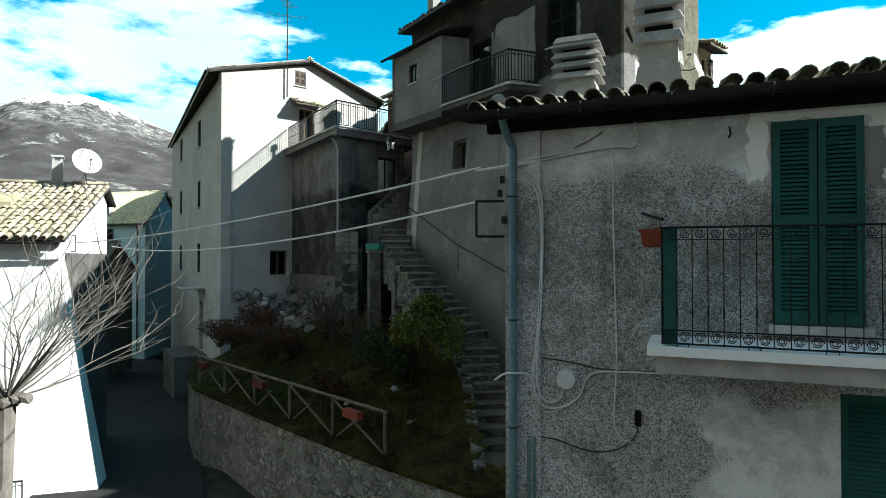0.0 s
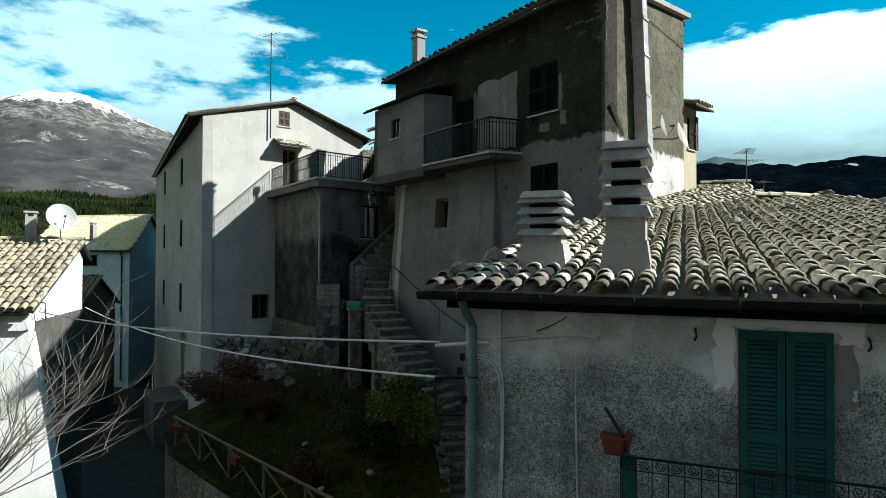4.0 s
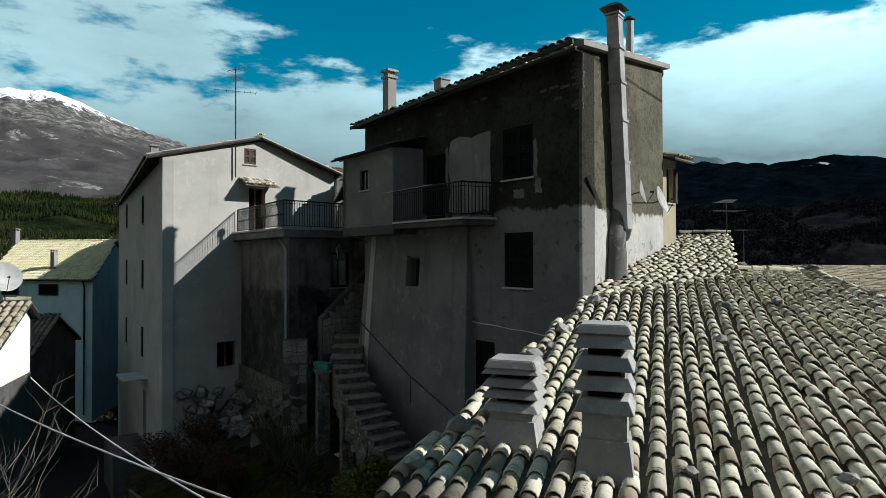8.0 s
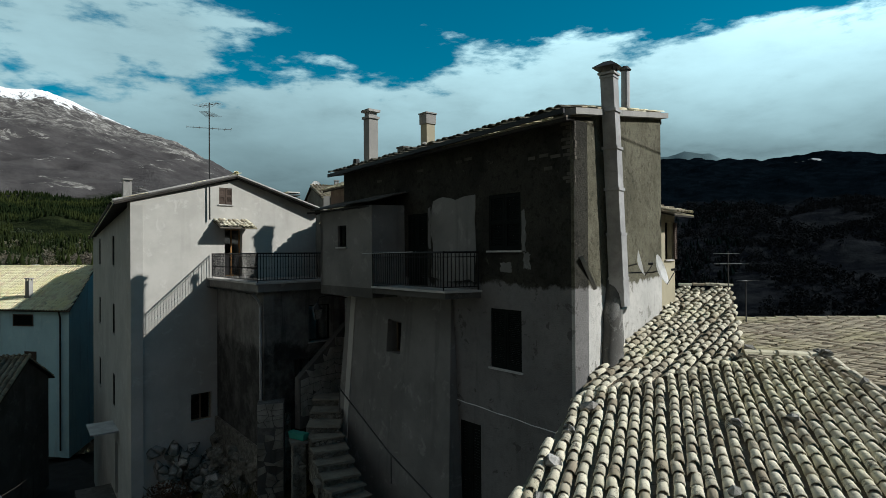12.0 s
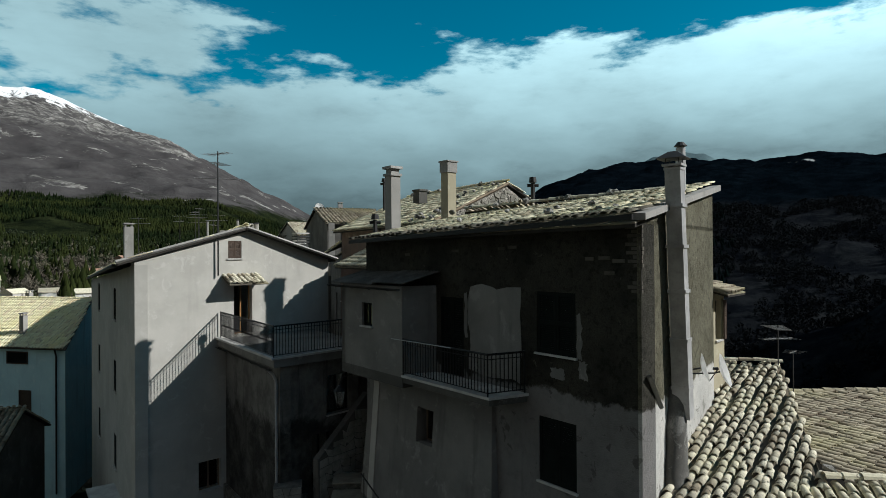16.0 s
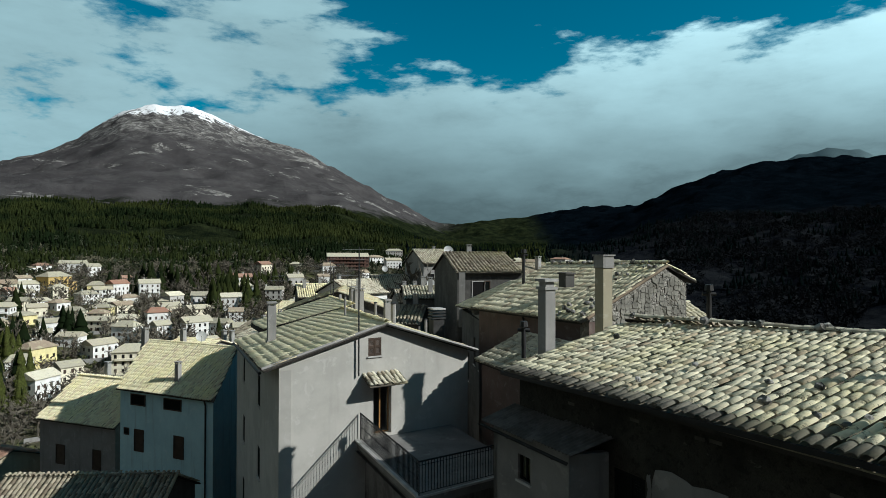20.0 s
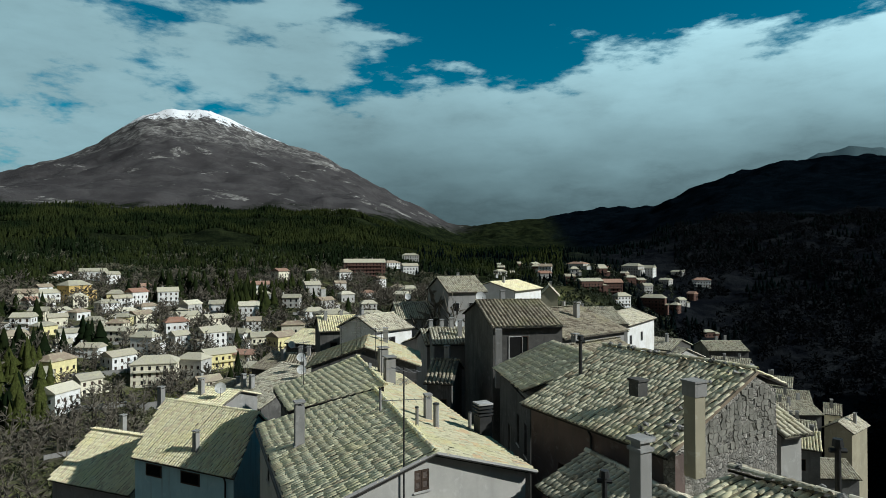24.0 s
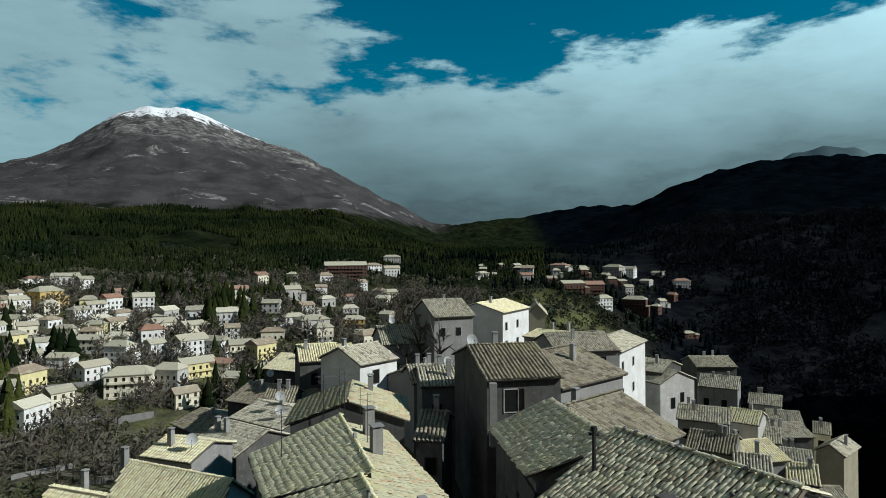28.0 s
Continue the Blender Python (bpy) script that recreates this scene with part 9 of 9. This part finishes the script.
TOWN += (
    (-196, 396, 12, 9, 'w'),
    (-153, 501, 35, 14, 'b'),
    (-139, 545, 14, 7, 'w'),
    (-152, 675, 19, 8, 't'),
    (-121, 537, 14, 9, 'w'),
    (-269, 376, 10, 6, 't'),
    (-41, 581, 11, 7, 't'),
    (-1, 622, 13, 11, 'w'),
    (29, 627, 19, 6, 't'),
    (91, 690, 21, 13, 't'),
    (112, 705, 13, 11, 'w'),
    (61, 502, 12, 11, 'w'),
    (57, 539, 16, 13, 'b'),
    (98, 612, 9, 9, 't'),
    (145, 714, 13, 6, 't'),
    (167, 690, 17, 9, 'w'),
    (37, 514, 19, 9, 'b'),
    (92, 557, 20, 13, 'b'),
)

for i, row in enumerate(TOWN):
    town_house(*row, 500 + i)


def more_houses(count, sector, span, tones, seed, gap):
    """Houses that fill the quarters between the larger ones."""
    rng = random.Random(seed)
    made = []
    for attempt in range(count * 12):
        a, r = radians(rng.uniform(*sector)), math.sqrt(rng.uniform(span[0] ** 2, span[1] ** 2))
        x, y = -5 - r * math.sin(a), 12 + r * math.cos(a)
        if len(made) == count:
            break
        if all(math.hypot(x - t[0], y - t[1]) > gap for t in list(TOWN) + made):
            made.append((x, y, rng.uniform(7, 12), rng.uniform(5.5, 9.5), rng.choice(tones)))
    for i, row in enumerate(made):
        town_house(*row, seed * 100 + i)
    return tuple(made)


TOWN += more_houses(20, (26, 44), (250, 400), "wwwwccyt", 7, 14.0)
TOWN += more_houses(12, (36, 45), (330, 430), "wwwc", 10, 13.0)
TOWN += more_houses(10, (14, 24), (210, 330), "wccy", 12, 16.0)
TOWN += more_houses(16, (12, 26), (330, 480), "wcctt", 8, 20.0)
# darker wall tones put the cloud shade over this quarter into the colour
TOWN += more_houses(22, (-15, 5), (540, 700), "bbbt", 9, 19.0)


# ---- woods and scrub ----
def scatter(name, label, count, seed, sector, span, keep, shape, mat, size):
    """Many trees in one mesh, on the slopes between two distances."""
    rng = np.random.RandomState(seed)
    V, F = shape
    az = np.radians(rng.uniform(*sector, count * 3))
    r = np.sqrt(rng.uniform(span[0] ** 2, span[1] ** 2, count * 3))
    x, y = -5 - r * np.sin(az), 12 + r * np.cos(az)
    ok = keep(x, y, r, np.degrees(az))
    x, y = x[ok][:count], y[ok][:count]
    z = land(x, y)
    s = size * rng.uniform(0.6, 1.35, len(x))
    wide = rng.uniform(0.8, 1.2, len(x))
    turn = rng.uniform(0, 6.28, len(x))
    c, q = np.cos(turn)[:, None], np.sin(turn)[:, None]
    jig = 1 + rng.normal(0, 0.16, (len(x), len(V)))
    vx, vy = V[None, :, 0] * jig, V[None, :, 1] * jig
    px = x[:, None] + (vx * c - vy * q) * (s * wide)[:, None]
    py = y[:, None] + (vx * q + vy * c) * (s * wide)[:, None]
    pz = z[:, None] + V[None, :, 2] * s[:, None] * (1 + rng.normal(0, 0.05, (len(x), len(V)))) - 0.3
    mesh = bpy.data.meshes.new(name)
    fast_mesh(mesh, np.stack([px, py, pz], -1).reshape(-1, 3), (F[None] + (np.arange(len(x)) * len(V))[:, None, None]).reshape(-1, F.shape[1]))
    mesh.materials.append(mat)
    tagged(new(name, mesh), label, "trees", kind="stuff")


def conifer_shape():
    """Four ragged skirts round a stem, height 1."""
    v, f = [], []
    for base, top, rad in ((0.06, 0.48, 0.27), (0.24, 0.66, 0.23), (0.42, 0.84, 0.17), (0.62, 1.0, 0.10)):
        o = len(v)
        for k in range(7):
            a = k * math.tau / 7
            rr = rad * (1.0 if k % 2 else 0.72)
            v.append((math.cos(a) * rr, math.sin(a) * rr, base + (0.03 if k % 2 else 0.0)))
        v.append((0, 0, top))
        f += [(o + k, o + (k + 1) % 7, o + 7) for k in range(7)]
    return np.array(v), np.array(f)


def clump_shape(seed):
    """A loose tuft of small leaf faces with gaps, about 1 high."""
    rng = random.Random(seed)
    v, f = [], []
    for i in range(26):
        d = Vector((rng.gauss(0, 1), rng.gauss(0, 1), rng.gauss(0, 1))).normalized()
        p = Vector((d.x * 0.42, d.y * 0.42, 0.5 + d.z * 0.42)) * (0.55 + 0.45 * rng.random())
        u = Vector((rng.gauss(0, 1), rng.gauss(0, 1), rng.gauss(0, 1))).normalized() * 0.17
        w = u.cross(Vector((rng.gauss(0, 1), rng.gauss(0, 1), rng.gauss(0, 1)))).normalized() * 0.12
        o = len(v)
        v += [tuple(p - u), tuple(p + w), tuple(p + u)]
        f.append((o, o + 1, o + 2))
    return np.array(v), np.array(f)


def twig_shape(seed):
    """A leafless tree: thin stem and forked boughs, about 1 high."""
    rng = random.Random(seed)
    v, f = [], []

    def bough(p, q, r):
        side = (q - p).cross(Vector((rng.gauss(0, 1), rng.gauss(0, 1), rng.gauss(0, 1)))).normalized() * r
        o = len(v)
        v.extend([tuple(p - side), tuple(p + side), tuple(q)])
        f.append((o, o + 1, o + 2))
    top = Vector((0, 0, 0.95))
    bough(Vector((0, 0, -0.05)), top, 0.03)
    bough(Vector((0, 0, -0.05)), top, 0.03)
    for i in range(11):
        p = top * rng.uniform(0.25, 0.8)
        d = Vector((rng.gauss(0, 1), rng.gauss(0, 1), rng.uniform(0.5, 1.6))).normalized()
        q = p + d * rng.uniform(0.25, 0.45)
        bough(p, q, 0.014)
        for k in range(3):
            m = p.lerp(q, rng.uniform(0.3, 0.8))
            bough(m, m + (d + Vector((rng.gauss(0, 0.6), rng.gauss(0, 0.6), rng.gauss(0, 0.5)))) * 0.18, 0.012)
    return np.array(v), np.array(f)


CON, TUFT = conifer_shape(), clump_shape(4)
TOWN_XY = np.array([[t[0], t[1]] for t in TOWN], float)


def clear_of_town(x, y, gap=14.0):
    return np.min(np.hypot(x[:, None] - TOWN_XY[None, :, 0], y[:, None] - TOWN_XY[None, :, 1]), 1) > gap


scatter("far_woods", "dark conifer woods on the mountain foot", 30000, 5, (-2, 56), (470, 1250), lambda x, y, r, a: clear_of_town(x, y, 12) & (r > 560 - 2.0 * a) & (waves(x, y, 320.0, 21) > -0.4), CON, M["conifer"], 7.5)
scatter("near_conifers", "group of dark conifers in the far town", 520, 6, (14, 52), (150, 460), lambda x, y, r, a: clear_of_town(x, y, 9) & (waves(x, y, 120.0, 23) > 0.42), CON, M["conifer"], 13.0)
scatter("valley_woods", "conifers along the valley, shade put into their colour", 2200, 9, (-30, 12), (480, 1150), lambda x, y, r, a: clear_of_town(x, y) & (waves(x, y, 260.0, 24) > -0.1), CON, M["gorge_wood"], 8.5)
scatter("hill_scrub", "bare winter scrub and thickets on the valley slopes", 9000, 7, (6, 60), (70, 640), lambda x, y, r, a: clear_of_town(x, y, 10) & (waves(x, y, 90.0, 22) > np.where(r < 260, 0.25, -0.2)), TUFT, M["scrubs"], 4.0)
TWIG = twig_shape(9)
scatter("bare_trees", "leafless grey-brown trees among the town houses", 3200, 27, (4, 56), (80, 480), lambda x, y, r, a: clear_of_town(x, y, 7) & (waves(x, y, 60.0, 31) > -0.25), TWIG, M["bare_twig"], 9.0)
scatter("garden_shrubs", "olive-green shrubs in the town gardens", 2600, 28, (10, 56), (90, 470), lambda x, y, r, a: clear_of_town(x, y, 8) & (waves(x, y, 70.0, 32) > 0.0), TUFT, M["olive_shrub"], 3.4)
scatter("gorge_scrub", "bare trees on the gorge side, shade put into their colour", 2600, 8, (-58, -12), (120, 420), lambda x, y, r, a: waves(x, y, 150.0, 25) > -0.5, TUFT, M["gorge"], 7.0)
scatter("mid_scrub", "winter thickets on the hill beyond the gorge, darkened in colour for shade", 7000, 18, (-58, -12), (400, 1150), lambda x, y, r, a: waves(x, y, 150.0, 25) > -0.3, TUFT, M["mid_scrub"], 8.0)
scatter("far_scrub", "thickets between the town and the woods", 3000, 11, (-12, 54), (330, 700), lambda x, y, r, a: clear_of_town(x, y, 12), TUFT, M["leaf_dark"], 6.0)

scatter("town_conifers", "dark clump of tall conifers beside the far town", 80, 15, (26.0, 29.4), (350, 405), lambda x, y, r, a: clear_of_town(x, y, 7), CON, M["conifer"], 15.0)
scatter("valley_conifers", "dark conifers on the near valley slope", 46, 16, (42.8, 46.5), (240, 290), lambda x, y, r, a: clear_of_town(x, y, 7), CON, M["pine"], 14.0)

# ---- retaining walls between the town gardens ----
TERRACE = random.Random(77)
for i in range(26):
    a, r = radians(TERRACE.uniform(21, 44)), TERRACE.uniform(190, 370)
    x, y = -5 - r * math.sin(a), 12 + r * math.cos(a)
    along_it = Vector((math.cos(a + TERRACE.uniform(-0.35, 0.35)), math.sin(a + TERRACE.uniform(-0.35, 0.35))))
    half = TERRACE.uniform(6, 15)
    ends = [Vector((x, y)) - along_it * half, Vector((x, y)) + along_it * half]
    rw = thing("retaining_wall", (x, y, float(land(x, y))), "pale concrete retaining wall below the town gardens", "wall", "retaining walls")
    bm = bmesh.new()
    lift = TERRACE.uniform(1.2, 2.6)
    tops = [float(land(p.x, p.y)) + lift for p in ends]
    s = Vector((-along_it.y, along_it.x)) * 0.25
    prism(bm, [ends[0] - s, ends[1] - s, ends[1] + s, ends[0] + s], [t - lift - 3 for t in (tops[0], tops[1], tops[1], tops[0])], [tops[0], tops[1], tops[1], tops[0]])
    part("wall", bm, M["pale"], rw)

# ---- overhead wires ----
for z0, z1, sag, far in ((5.28, 4.95, 0.18, (-12.1, 18.3)), (4.86, 4.9, 0.35, (-11.9, 20.4))):
    a, b = A.at(-0.3, 0.08, z0), Vector((*far, z1 - 0.35))
    wire = thing("overhead_wire", a, "twisted pale overhead wire across the lane", "wire", "overhead wires")
    bm = bmesh.new()
    tube(bm, [a.lerp(b, k / 24) - Vector((0, 0, sag * 4 * (k / 24) * (1 - k / 24))) for k in range(25)], 0.016, 5)
    part("wire", bm, M["cable"], wire)
wb = thing("wire_bracket", (-12.6, 18.6, 4.6), "black iron wire bracket on the white house", "wire bracket")
bm = bmesh.new()
for z in (4.35, 4.85):
    rod(bm, (-12.4, 18.9, z), (-11.8, 18.2, z), 0.02, None, 4)
rod(bm, (-11.8, 18.2, 4.35), (-11.8, 18.2, 4.85), 0.02, None, 4)
part("frame", bm, M["iron"], wb)
